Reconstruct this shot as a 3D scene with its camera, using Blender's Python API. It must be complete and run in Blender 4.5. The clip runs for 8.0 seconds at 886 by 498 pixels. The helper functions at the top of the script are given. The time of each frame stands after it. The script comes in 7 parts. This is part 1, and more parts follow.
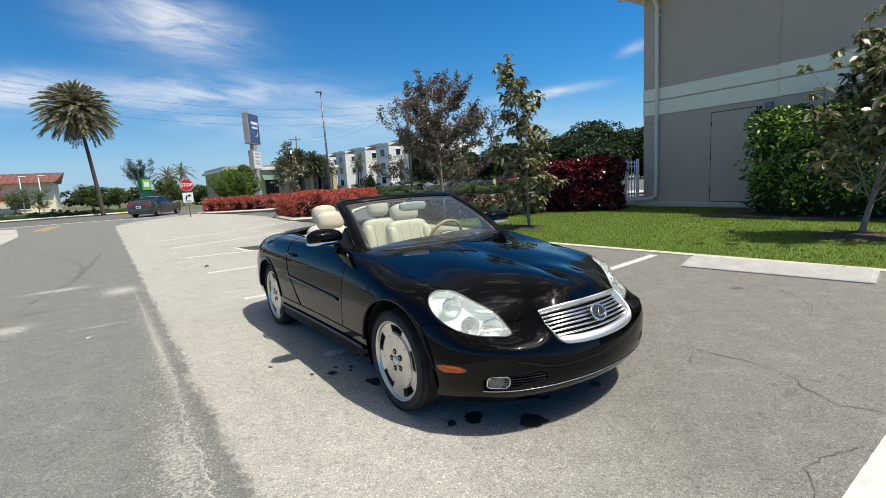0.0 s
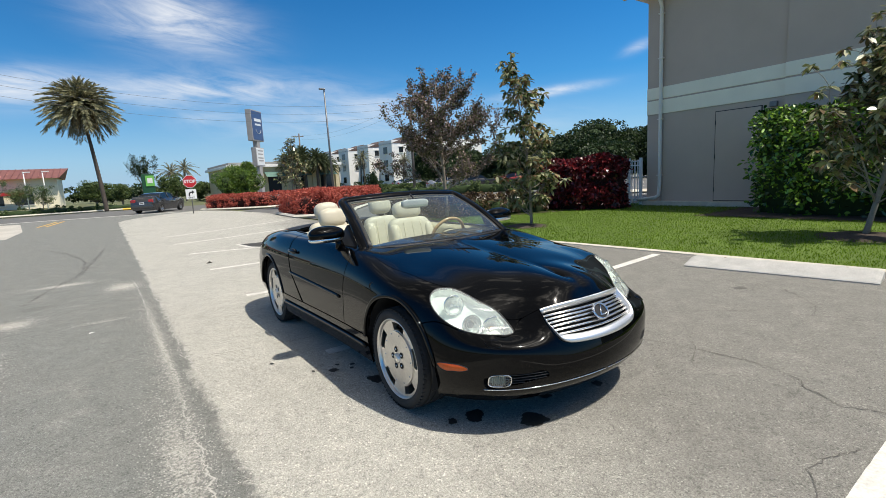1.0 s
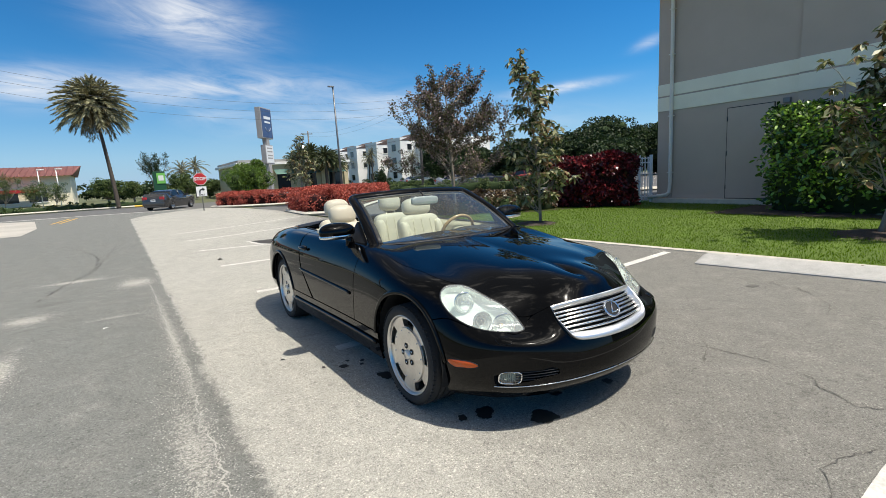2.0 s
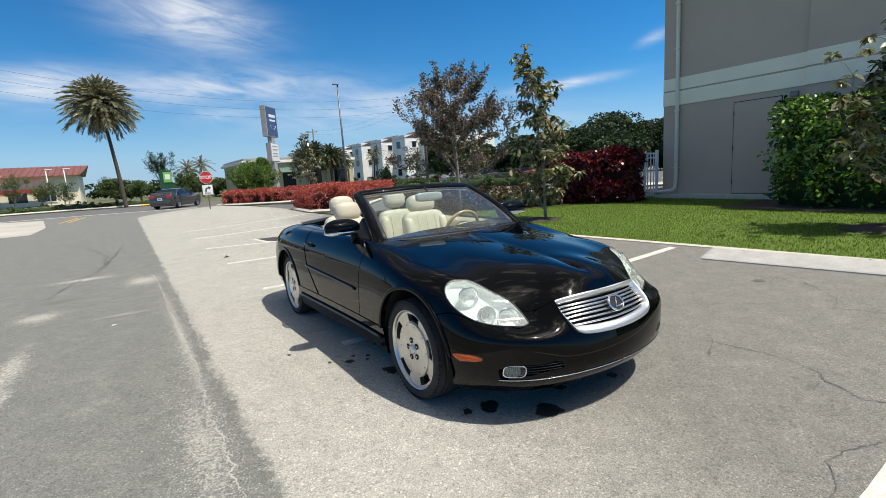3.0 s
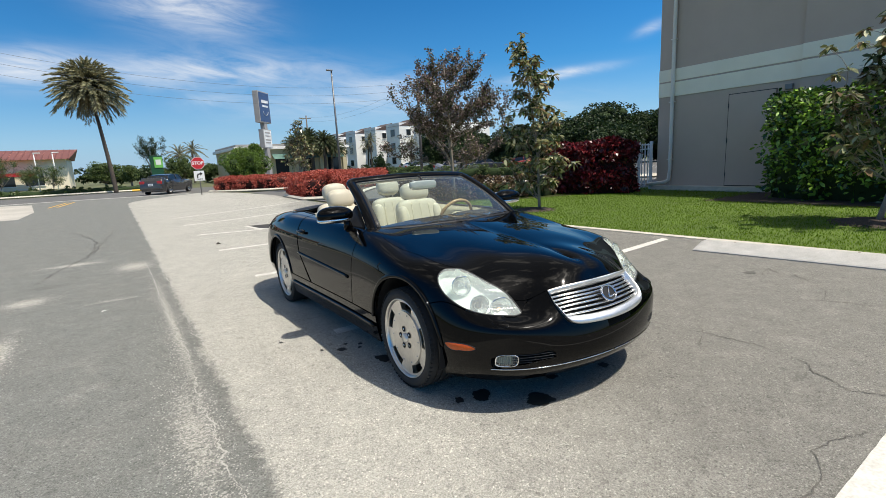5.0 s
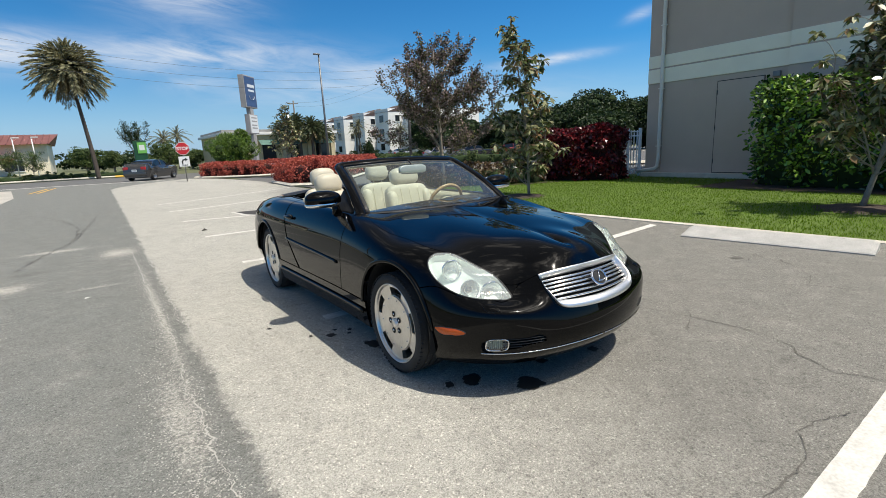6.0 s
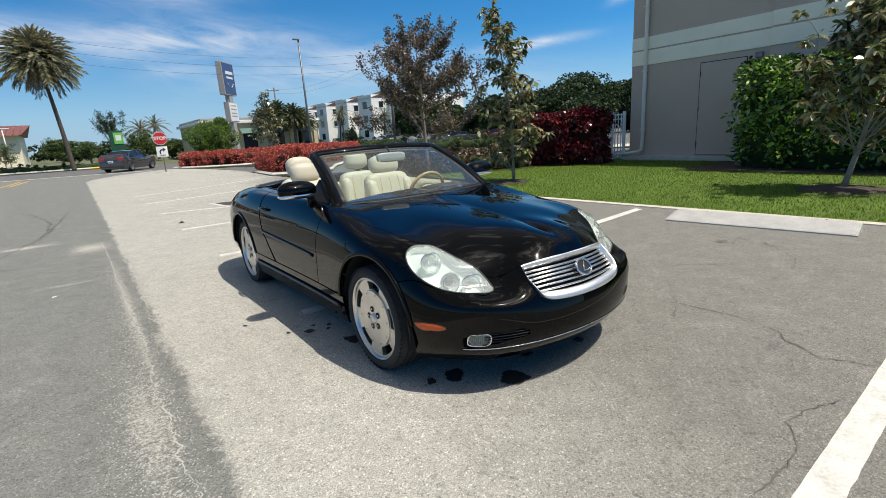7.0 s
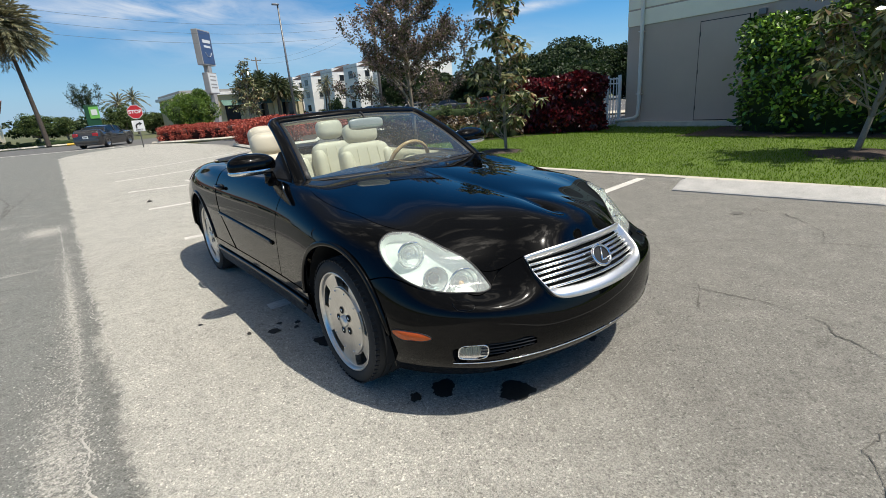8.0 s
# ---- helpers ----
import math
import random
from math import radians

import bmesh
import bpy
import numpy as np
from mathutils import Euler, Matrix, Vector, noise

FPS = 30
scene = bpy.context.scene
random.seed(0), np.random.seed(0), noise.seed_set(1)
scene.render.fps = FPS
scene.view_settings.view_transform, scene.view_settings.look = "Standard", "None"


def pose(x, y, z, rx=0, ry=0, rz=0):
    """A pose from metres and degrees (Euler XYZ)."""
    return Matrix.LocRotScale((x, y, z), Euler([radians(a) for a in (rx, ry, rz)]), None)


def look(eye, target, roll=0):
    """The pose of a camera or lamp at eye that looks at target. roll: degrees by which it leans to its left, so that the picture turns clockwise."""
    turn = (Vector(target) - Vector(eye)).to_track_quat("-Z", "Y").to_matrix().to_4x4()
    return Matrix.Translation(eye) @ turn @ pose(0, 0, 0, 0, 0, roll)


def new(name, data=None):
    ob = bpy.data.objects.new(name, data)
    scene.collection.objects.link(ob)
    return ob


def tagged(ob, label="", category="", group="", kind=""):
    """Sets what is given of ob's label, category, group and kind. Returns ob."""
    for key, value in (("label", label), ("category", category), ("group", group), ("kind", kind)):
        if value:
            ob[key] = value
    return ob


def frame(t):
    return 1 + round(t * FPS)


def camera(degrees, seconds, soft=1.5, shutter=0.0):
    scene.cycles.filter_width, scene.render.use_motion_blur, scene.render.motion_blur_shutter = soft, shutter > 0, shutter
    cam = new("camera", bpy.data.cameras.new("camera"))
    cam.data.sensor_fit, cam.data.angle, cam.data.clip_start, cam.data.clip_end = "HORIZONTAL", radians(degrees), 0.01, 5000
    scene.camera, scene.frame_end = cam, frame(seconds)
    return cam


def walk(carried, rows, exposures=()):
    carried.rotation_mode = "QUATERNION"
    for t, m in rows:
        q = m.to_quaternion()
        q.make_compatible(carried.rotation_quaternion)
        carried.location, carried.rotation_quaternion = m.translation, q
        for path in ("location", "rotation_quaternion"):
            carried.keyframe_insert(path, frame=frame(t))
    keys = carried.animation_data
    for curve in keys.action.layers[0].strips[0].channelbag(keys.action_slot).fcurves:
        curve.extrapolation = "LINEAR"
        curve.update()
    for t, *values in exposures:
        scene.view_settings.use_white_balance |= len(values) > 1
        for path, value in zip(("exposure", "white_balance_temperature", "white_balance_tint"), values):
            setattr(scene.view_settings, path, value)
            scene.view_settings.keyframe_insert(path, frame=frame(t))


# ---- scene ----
cam = camera(85.7, 8.0, soft=.55)
PATH = [
    (0, (-2.269, -2.595, 1.461), (-1.132, -0.975, 1.171), -3.4),
    (0.5, (-2.261, -2.599, 1.462), (-1.123, -0.98, 1.169), -3.3),
    (1, (-2.263, -2.59, 1.459), (-1.135, -0.965, 1.161), -3.1),
    (1.5, (-2.271, -2.581, 1.458), (-1.158, -0.947, 1.156), -3.0),
    (3, (-2.282, -2.601, 1.446), (-1.203, -0.947, 1.129), -3.5),
    (3.5, (-2.286, -2.609, 1.441), (-1.209, -0.955, 1.116), -3.5),
    (4, (-2.284, -2.603, 1.445), (-1.203, -0.954, 1.112), -3.2),
    (4.5, (-2.28, -2.599, 1.448), (-1.194, -0.955, 1.105), -3.0),
    (6, (-2.264, -2.564, 1.418), (-1.14, -0.963, 1.0), -2.6),
    (6.5, (-2.258, -2.559, 1.42), (-1.119, -0.976, 0.977), -2.9),
    (7, (-2.15, -2.489, 1.417), (-0.993, -0.929, 0.942), -3.4),
    (7.5, (-1.964, -2.341, 1.38), (-0.8, -0.802, 0.853), -4.0),
    (8, (-1.789, -2.074, 1.352), (-0.629, -0.555, 0.761), -4.3),
]
walk(cam, [(t, look(eye, target, roll)) for t, eye, target, roll in PATH], [(0, -.05), (4.5, -.07), (6.5, -.11), (8, -.12)])

# ---------------------------------------------------------------- sky and sun
SUN_TOWARDS = Vector((.235, -.45, 1.0)).normalized()
world = bpy.data.worlds.new("world")
scene.world = world
world.use_nodes = True
wn, wl = world.node_tree.nodes, world.node_tree.links
sky = wn.new("ShaderNodeTexSky")
sky.sky_type, sky.sun_disc = "NISHITA", False
sky.sun_elevation = math.asin(SUN_TOWARDS.z)
sky.sun_rotation = math.atan2(SUN_TOWARDS.x, SUN_TOWARDS.y)
sky.air_density, sky.dust_density, sky.ozone_density = 1.0, 0.0, 3.0
# deeper blue, and thin fair-weather cirrus at fixed bearings
hue = wn.new("ShaderNodeHueSaturation")
hue.inputs["Saturation"].default_value, hue.inputs["Value"].default_value = 1.7, 1.0
wl.new(sky.outputs[0], hue.inputs["Color"])
coord, split = wn.new("ShaderNodeTexCoord"), wn.new("ShaderNodeSeparateXYZ")
wl.new(coord.outputs["Generated"], split.inputs[0])


def wmath(op, a, b=None, c=None):
    n = wn.new("ShaderNodeMath")
    n.operation = op
    for i, v in enumerate((a, b, c)):
        if isinstance(v, (int, float)):
            n.inputs[i].default_value = v
        elif v is not None:
            wl.new(v, n.inputs[i])
    return n.outputs[0]


bearing = wmath("ARCTAN2", split.outputs[0], split.outputs[1])
height = wmath("ARCSINE", split.outputs[2])
cell = wn.new("ShaderNodeCombineXYZ")
wl.new(wmath("MULTIPLY", bearing, 5.0), cell.inputs[0])
wl.new(wmath("MULTIPLY_ADD", bearing, 2.5, wmath("MULTIPLY", height, 22.0)), cell.inputs[1])
wisp = wn.new("ShaderNodeTexNoise")
wisp.inputs["Scale"].default_value, wisp.inputs["Detail"].default_value, wisp.inputs["Roughness"].default_value, wisp.inputs["Distortion"].default_value = 1.6, 9, .62, .6
wl.new(cell.outputs[0], wisp.inputs["Vector"])
total = None
for az, el, ha, he, slope, amount in ((.142, .286, .105, .045, -.12, 1.0), (.17, .178, .19, .026, .03, .85), (-.09, .169, .09, .026, .05, .8), (.495, .142, .12, .03, .0, .55), (.828, .153, .085, .008, .06, .95),
                                      (.166, .129, .05, .011, .05, .35), (.997, .215, .025, .009, .25, .5), (.33, .118, .16, .035, .0, .32), (.70, .10, .2, .03, .0, .25)):
    da = wmath("SUBTRACT", bearing, az)
    de = wmath("MULTIPLY_ADD", da, -slope, wmath("SUBTRACT", height, el))
    d2 = wmath("ADD", wmath("POWER", wmath("ABSOLUTE", wmath("DIVIDE", da, ha)), 2), wmath("POWER", wmath("ABSOLUTE", wmath("DIVIDE", de, he)), 2))
    puff = wmath("MULTIPLY", wmath("EXPONENT", wmath("MULTIPLY", d2, -1.0)), amount)
    total = puff if total is None else wmath("ADD", total, puff)
veil = wn.new("ShaderNodeMapRange")
veil.inputs[1].default_value, veil.inputs[2].default_value = .30, .72
wl.new(wisp.outputs[0], veil.inputs[0])
# broken fair-weather clouds over the rest of the sky
plane = wn.new("ShaderNodeCombineXYZ")
rise = wmath("MAXIMUM", split.outputs[2], .15)
wl.new(wmath("DIVIDE", split.outputs[0], rise), plane.inputs[0])
wl.new(wmath("DIVIDE", split.outputs[1], rise), plane.inputs[1])
fair = wn.new("ShaderNodeTexNoise")
fair.inputs["Scale"].default_value, fair.inputs["Detail"].default_value, fair.inputs["Roughness"].default_value = 3.4, 9, .58
wl.new(plane.outputs[0], fair.inputs["Vector"])
ragged, high = wn.new("ShaderNodeMapRange"), wn.new("ShaderNodeMapRange")
for node, lo, hi in ((ragged, .50, .64), (high, .48, .85)):
    node.interpolation_type = "SMOOTHSTEP"
    node.inputs[1].default_value, node.inputs[2].default_value = lo, hi
wl.new(fair.outputs[0], ragged.inputs[0])
wl.new(height, high.inputs[0])
total = wmath("MULTIPLY", total, wmath("MULTIPLY_ADD", veil.outputs[0], 1.0, .12))
# bright thin cloud round the sun
aim = SUN_TOWARDS.normalized()
toward = wn.new("ShaderNodeVectorMath")
toward.operation = "DOT_PRODUCT"
wl.new(coord.outputs["Generated"], toward.inputs[0])
toward.inputs[1].default_value = aim
glare = wmath("EXPONENT", wmath("MULTIPLY", wmath("SUBTRACT", 1.0, toward.outputs["Value"]), -30.0))
aureole = wmath("EXPONENT", wmath("MULTIPLY", wmath("SUBTRACT", 1.0, toward.outputs["Value"]), -800.0))
wl.new(wmath("MULTIPLY_ADD", high.outputs[0], -1.5, 1.7), hue.inputs["Saturation"])
wl.new(wmath("MULTIPLY_ADD", high.outputs[0], -.42, 1.0), hue.inputs["Value"])
cover = wmath("ADD", wmath("MULTIPLY", wmath("MULTIPLY_ADD", ragged.outputs[0], .72, .15), high.outputs[0]), wmath("MULTIPLY", glare, wmath("MULTIPLY", ragged.outputs[0], .3)))
cover = wmath("MINIMUM", wmath("ADD", wmath("ADD", total, cover), aureole), .97)
clouds = wn.new("ShaderNodeMix")
clouds.data_type = "RGBA"
wl.new(cover, clouds.inputs[0])
haze = wn.new("ShaderNodeMix")
haze.data_type = "RGBA"
haze.inputs[7].default_value = (2.9, 5.3, 8.5, 1)
wl.new(wmath("MULTIPLY", wmath("EXPONENT", wmath("MULTIPLY", wmath("MAXIMUM", height, 0.0), -6.5)), .85), haze.inputs[0])
gain = wn.new("ShaderNodeMix")
gain.data_type, gain.blend_type = "RGBA", "MULTIPLY"
gain.inputs[0].default_value = 1.0
side = wmath("MULTIPLY_ADD", wmath("POWER", wmath("ABSOLUTE", wmath("COSINE", wmath("SUBTRACT", bearing, 1.6))), 2), .38, .97)
three = wn.new("ShaderNodeCombineXYZ")
for i, f in enumerate((.97, 1.02, 1.10)):
    wl.new(wmath("MULTIPLY", side, f), three.inputs[i])
wl.new(hue.outputs[0], gain.inputs[6])
wl.new(three.outputs[0], gain.inputs[7])
wl.new(gain.outputs[2], haze.inputs[6])
wl.new(haze.outputs[2], clouds.inputs[6])
tone = wn.new("ShaderNodeMix")
tone.data_type = "RGBA"
wl.new(wmath("MULTIPLY", high.outputs[0], .9), tone.inputs[0])
tone.inputs[6].default_value = (9.5, 9.7, 10.0, 1)
lit = wn.new("ShaderNodeCombineXYZ")
bright = wmath("MULTIPLY_ADD", aureole, 560.0, wmath("MULTIPLY_ADD", glare, 95.0, wmath("MULTIPLY_ADD", ragged.outputs[0], 6.6, 3.6)))
for i in range(3):
    wl.new(wmath("MULTIPLY", bright, (1.07, 1.0, .90)[i]), lit.inputs[i])
wl.new(lit.outputs[0], tone.inputs[7])
wl.new(tone.outputs[2], clouds.inputs[7])
wl.new(clouds.outputs[2], wn["Background"].inputs[0])
wn["Background"].inputs[1].default_value = 0.10
sun = new("sun", bpy.data.lights.new("sun", "SUN"))
sun.data.energy, sun.data.angle, sun.data.color = 4.95, radians(0.53), (1, .94, .835)
sun.matrix_world = look(SUN_TOWARDS * 50, (0, 0, 0))

# ---------------------------------------------------------------- curves
def spline(xs, ys):
    """A natural cubic spline through (xs, ys); ys may have columns."""
    xs, ys = np.asarray(xs, float), np.asarray(ys, float)
    n, h = len(xs), np.diff(xs)
    a, rhs = np.eye(n), np.zeros(ys.shape)
    for i in range(1, n - 1):
        a[i, i - 1:i + 2] = h[i - 1], 2 * (h[i - 1] + h[i]), h[i]
        rhs[i] = 6 * ((ys[i + 1] - ys[i]) / h[i] - (ys[i] - ys[i - 1]) / h[i - 1])
    m = np.linalg.solve(a, rhs)

    def at(x):
        x = np.asarray(x, float)
        i = np.clip(np.searchsorted(xs, x) - 1, 0, n - 2)
        d, e, g = x - xs[i], xs[i + 1] - x, h[i]
        if ys.ndim > 1:
            d, e, g = d[..., None], e[..., None], g[..., None]
        return (m[i] * e ** 3 + m[i + 1] * d ** 3) / (6 * g) + (ys[i] / g - m[i] * g / 6) * e + (ys[i + 1] / g - m[i + 1] * g / 6) * d
    return at


# ---------------------------------------------------------------- materials
def material(name, colour, rough=.5, metal=0.0, spread=.12, scale=6.0, fine=90.0, bump=0.0, bump_scale=None, coat=0.0, per_piece=0.0, detail=4, tint=None):
    """A surface with coarse stains and fine grain; tint: a second colour that the stains lean to."""
    m = bpy.data.materials.new(name)
    m.use_nodes = True
    n, l = m.node_tree.nodes, m.node_tree.links
    b = n["Principled BSDF"]
    tc = n.new("ShaderNodeTexCoord")
    big, small = n.new("ShaderNodeTexNoise"), n.new("ShaderNodeTexNoise")
    big.inputs["Scale"].default_value, small.inputs["Scale"].default_value = scale, fine
    big.inputs["Detail"].default_value, small.inputs["Detail"].default_value = detail, 3
    for t in (big, small):
        l.new(tc.outputs["Object"], t.inputs["Vector"])
    add = n.new("ShaderNodeMath")
    add.operation = "ADD"
    l.new(big.outputs[0], add.inputs[0])
    l.new(small.outputs[0], add.inputs[1])
    last = add.outputs[0]
    if per_piece:
        info = n.new("ShaderNodeNewGeometry")
        mul = n.new("ShaderNodeMath")
        mul.operation = "MULTIPLY_ADD"
        mul.inputs[1].default_value = per_piece
        l.new(info.outputs["Random Per Island"], mul.inputs[0])
        l.new(last, mul.inputs[2])
        off = n.new("ShaderNodeMath")
        off.operation = "SUBTRACT"
        off.inputs[1].default_value = per_piece / 2
        l.new(mul.outputs[0], off.inputs[0])
        last = off.outputs[0]
    ramp = n.new("ShaderNodeMapRange")
    ramp.inputs[1].default_value, ramp.inputs[2].default_value = .6, 1.4
    l.new(last, ramp.inputs[0])
    mix = n.new("ShaderNodeMix")
    mix.data_type = "RGBA"
    c2 = tint or colour
    mix.inputs[6].default_value = (*[c * (1 - spread) for c in colour], 1)
    mix.inputs[7].default_value = (*[min(1, c * (1 + spread)) for c in c2], 1)
    l.new(ramp.outputs[0], mix.inputs[0])
    l.new(mix.outputs[2], b.inputs["Base Color"])
    b.inputs["Roughness"].default_value, b.inputs["Metallic"].default_value = rough, metal
    b.inputs["Coat Weight"].default_value, b.inputs["Coat Roughness"].default_value = coat, .02
    if bump:
        bn = n.new("ShaderNodeBump")
        bn.inputs["Strength"].default_value, bn.inputs["Distance"].default_value = min(1, bump * 50), bump
        if bump_scale:
            t = n.new("ShaderNodeTexNoise")
            t.inputs["Scale"].default_value, t.inputs["Detail"].default_value = bump_scale, 3
            l.new(tc.outputs["Object"], t.inputs["Vector"])
            l.new(t.outputs[0], bn.inputs["Height"])
        else:
            l.new(small.outputs[0], bn.inputs["Height"])
        l.new(bn.outputs[0], b.inputs["Normal"])
    return m


def glass(name, colour=(1, 1, 1), rough=0.0, haze=0.0):
    """A thin pane: mostly clear, with a mirror share that grows at grazing angles."""
    m = bpy.data.materials.new(name)
    m.use_nodes = True
    n, l = m.node_tree.nodes, m.node_tree.links
    n.remove(n["Principled BSDF"])
    tr, gl, mx, fr = n.new("ShaderNodeBsdfTransparent"), n.new("ShaderNodeBsdfGlossy"), n.new("ShaderNodeMixShader"), n.new("ShaderNodeFresnel")
    tr.inputs[0].default_value = (*colour, 1)
    gl.inputs["Roughness"].default_value = rough
    fr.inputs[0].default_value = 1.5
    l.new(fr.outputs[0], mx.inputs[0])
    if haze:
        df, hz = n.new("ShaderNodeBsdfDiffuse"), n.new("ShaderNodeMixShader")
        df.inputs[0].default_value, hz.inputs[0].default_value = (.82, .86, .82, 1), haze
        l.new(tr.outputs[0], hz.inputs[1])
        l.new(df.outputs[0], hz.inputs[2])
        l.new(hz.outputs[0], mx.inputs[1])
    else:
        l.new(tr.outputs[0], mx.inputs[1])
    l.new(gl.outputs[0], mx.inputs[2])
    l.new(mx.outputs[0], n["Material Output"].inputs[0])
    return m


PAINT = material("black_paint", (.0012, .0013, .0016), rough=.012, spread=.3, scale=3, fine=700)
PAINT.node_tree.nodes["Principled BSDF"].inputs["Specular IOR Level"].default_value = .24
CHROME = material("chrome", (.82, .83, .84), rough=.07, metal=1, spread=.05, scale=20)
SILVER = material("wheel_chrome", (.66, .645, .62), rough=.32, metal=1, spread=.10, scale=14, fine=60)
RUBBER = material("tyre_rubber", (.022, .022, .022), rough=.8, spread=.3, scale=9, fine=200, bump=.001)
BLACK = material("black_plastic", (.012, .012, .013), rough=.55, spread=.2, scale=20)
UNDER = material("underbody_black", (.006, .006, .006), rough=.9, spread=.2)
LEATHER = material("cream_leather", (.56, .515, .40), rough=.5, spread=.06, scale=5, fine=260, bump=.0006)
CREAM_D = material("cream_trim", (.62, .56, .40), rough=.6, spread=.08, scale=5, fine=260)
DASH = material("dark_dash", (.02, .022, .028), rough=.6, spread=.15, fine=300, bump=.0005)
WOOD = material("wood_rim", (.50, .33, .16), rough=.25, spread=.25, scale=30, coat=.6)
AMBER = material("amber_lens", (.58, .085, .004), rough=.25, spread=.12, scale=40, coat=.1)
LAMP_HOUSE = material("lamp_reflector", (.70, .77, .73), rough=.3, metal=.15, spread=.1, scale=14, fine=50)
LAMP_BOWL = material("lamp_bowl", (.78, .84, .81), rough=.2, metal=.6, spread=.1, scale=14, fine=50)
LAMP_GLASS = glass("lamp_lens", (.90, .97, .94), haze=.28)
# the haze is a pale diffuse veil in place of sky reflected by the screen
SCREEN = glass("windscreen_glass", (.80, .93, .91), haze=.045)
MIRROR = material("mirror_glass", (.75, .77, .78), rough=.03, metal=1, spread=.02)
CARPET = material("dark_carpet", (.05, .045, .035), rough=.95, spread=.2, fine=300)
BRIGHT = material("bright_trim", (.88, .88, .87), rough=.40, metal=1, spread=.05, scale=20)
SOFT_TOP = material("tonneau_panel", (.02, .021, .024), rough=.5, spread=.2, fine=200)

STREET = material("street_asphalt", (.135, .132, .126), rough=.9, spread=.2, scale=.5, fine=40, detail=6)
CONCRETE = material("lot_concrete", (.45, .42, .36), rough=.88, spread=.25, scale=.55, fine=95, bump=.003, bump_scale=140, detail=9, tint=(.48, .45, .40))
KERB = material("kerb_concrete", (.56, .52, .44), rough=.85, spread=.18, scale=5, fine=70, bump=.002)
WHITE_LINE = material("line_paint", (.63, .61, .56), rough=.75, spread=.28, scale=7, fine=60, bump=.001)
YELLOW_LINE = material("yellow_line_paint", (.70, .42, .06), rough=.75, spread=.2, scale=7, fine=60)
SOIL = material("verge_ground", (.12, .13, .06), rough=.95, spread=.3, scale=.3, fine=6, detail=6)
LAWN = material("lawn_turf", (.09, .145, .015), rough=.9, spread=.4, scale=1.2, fine=60, bump=.01, detail=6)
STUCCO = material("grey_stucco", (.545, .43, .35), rough=.9, spread=.07, scale=1.2, fine=160, bump=.0015, detail=5)
BAND = material("pale_band_stucco", (.95, .87, .69), rough=.85, spread=.06, scale=1.5, fine=140, bump=.001)
PIPE = material("white_downpipe", (.84, .78, .70), rough=.5, spread=.06, scale=5)
OIL = material("oil_stain", (.028, .026, .023), rough=.6, spread=.3, scale=20)
TARRED = material("old_tar", (.135, .13, .12), rough=.9, spread=.25, scale=9)
CRACK = material("crack_dark", (.12, .112, .10), rough=.95, spread=.3, scale=20)


METAL = material("galvanised_post", (.20, .20, .20), rough=.5, metal=.6, spread=.15, scale=6)


# ---------------------------------------------------------------- mesh helpers
def mesh(name, verts, faces, mat, smooth=True):
    me = bpy.data.meshes.new(name)
    me.from_pydata([tuple(map(float, v)) for v in verts], [], [tuple(map(int, f)) for f in faces])
    me.materials.append(mat)
    if smooth:
        me.shade_smooth()
    me.update()
    return me


def bm_mesh(name, bm, mat, smooth=True):
    me = bpy.data.meshes.new(name)
    bm.to_mesh(me)
    bm.free()
    me.materials.append(mat)
    if smooth:
        me.shade_smooth()
    return me


def part(name, me, parent, label=""):
    """Links a mesh as one object under a thing or a part."""
    ob = new(name, me)
    ob.parent = parent
    return tagged(ob, label)


def thing(name, label, category, me=None, group="", kind="", at=None):
    ob = new(name, me)
    if at is not None:
        ob.matrix_basis = at
    return tagged(ob, label, category, group, kind)


def box(cx, cy, cz, sx, sy, sz, bevel=0.0, segs=2):
    bm = bmesh.new()
    bmesh.ops.create_cube(bm, size=1, matrix=Matrix.Translation((cx, cy, cz)) @ Matrix.Diagonal((sx, sy, sz, 1)))
    if bevel:
        bmesh.ops.bevel(bm, geom=bm.edges[:], offset=bevel, segments=segs, affect="EDGES", profile=.6)
    return bm


def blob(cx, cy, cz, a, b, c, e1=.5, e2=.5, nu=24, nv=14, turn=None):
    """A superellipsoid: a soft rounded box for cushions and covers."""
    f = lambda v, e: math.copysign(abs(v) ** e, v)
    vs, fs = [], []
    for j in range(nv + 1):
        p = -math.pi / 2 + math.pi * j / nv
        for i in range(nu):
            q = 2 * math.pi * i / nu
            v = Vector((a * f(math.cos(p), e1) * f(math.cos(q), e2), b * f(math.cos(p), e1) * f(math.sin(q), e2), c * f(math.sin(p), e1)))
            if turn is not None:
                v = turn @ v
            vs.append((v.x + cx, v.y + cy, v.z + cz))
    for j in range(nv):
        for i in range(nu):
            k = (i + 1) % nu
            fs.append((j * nu + i, j * nu + k, (j + 1) * nu + k, (j + 1) * nu + i))
    return vs, fs


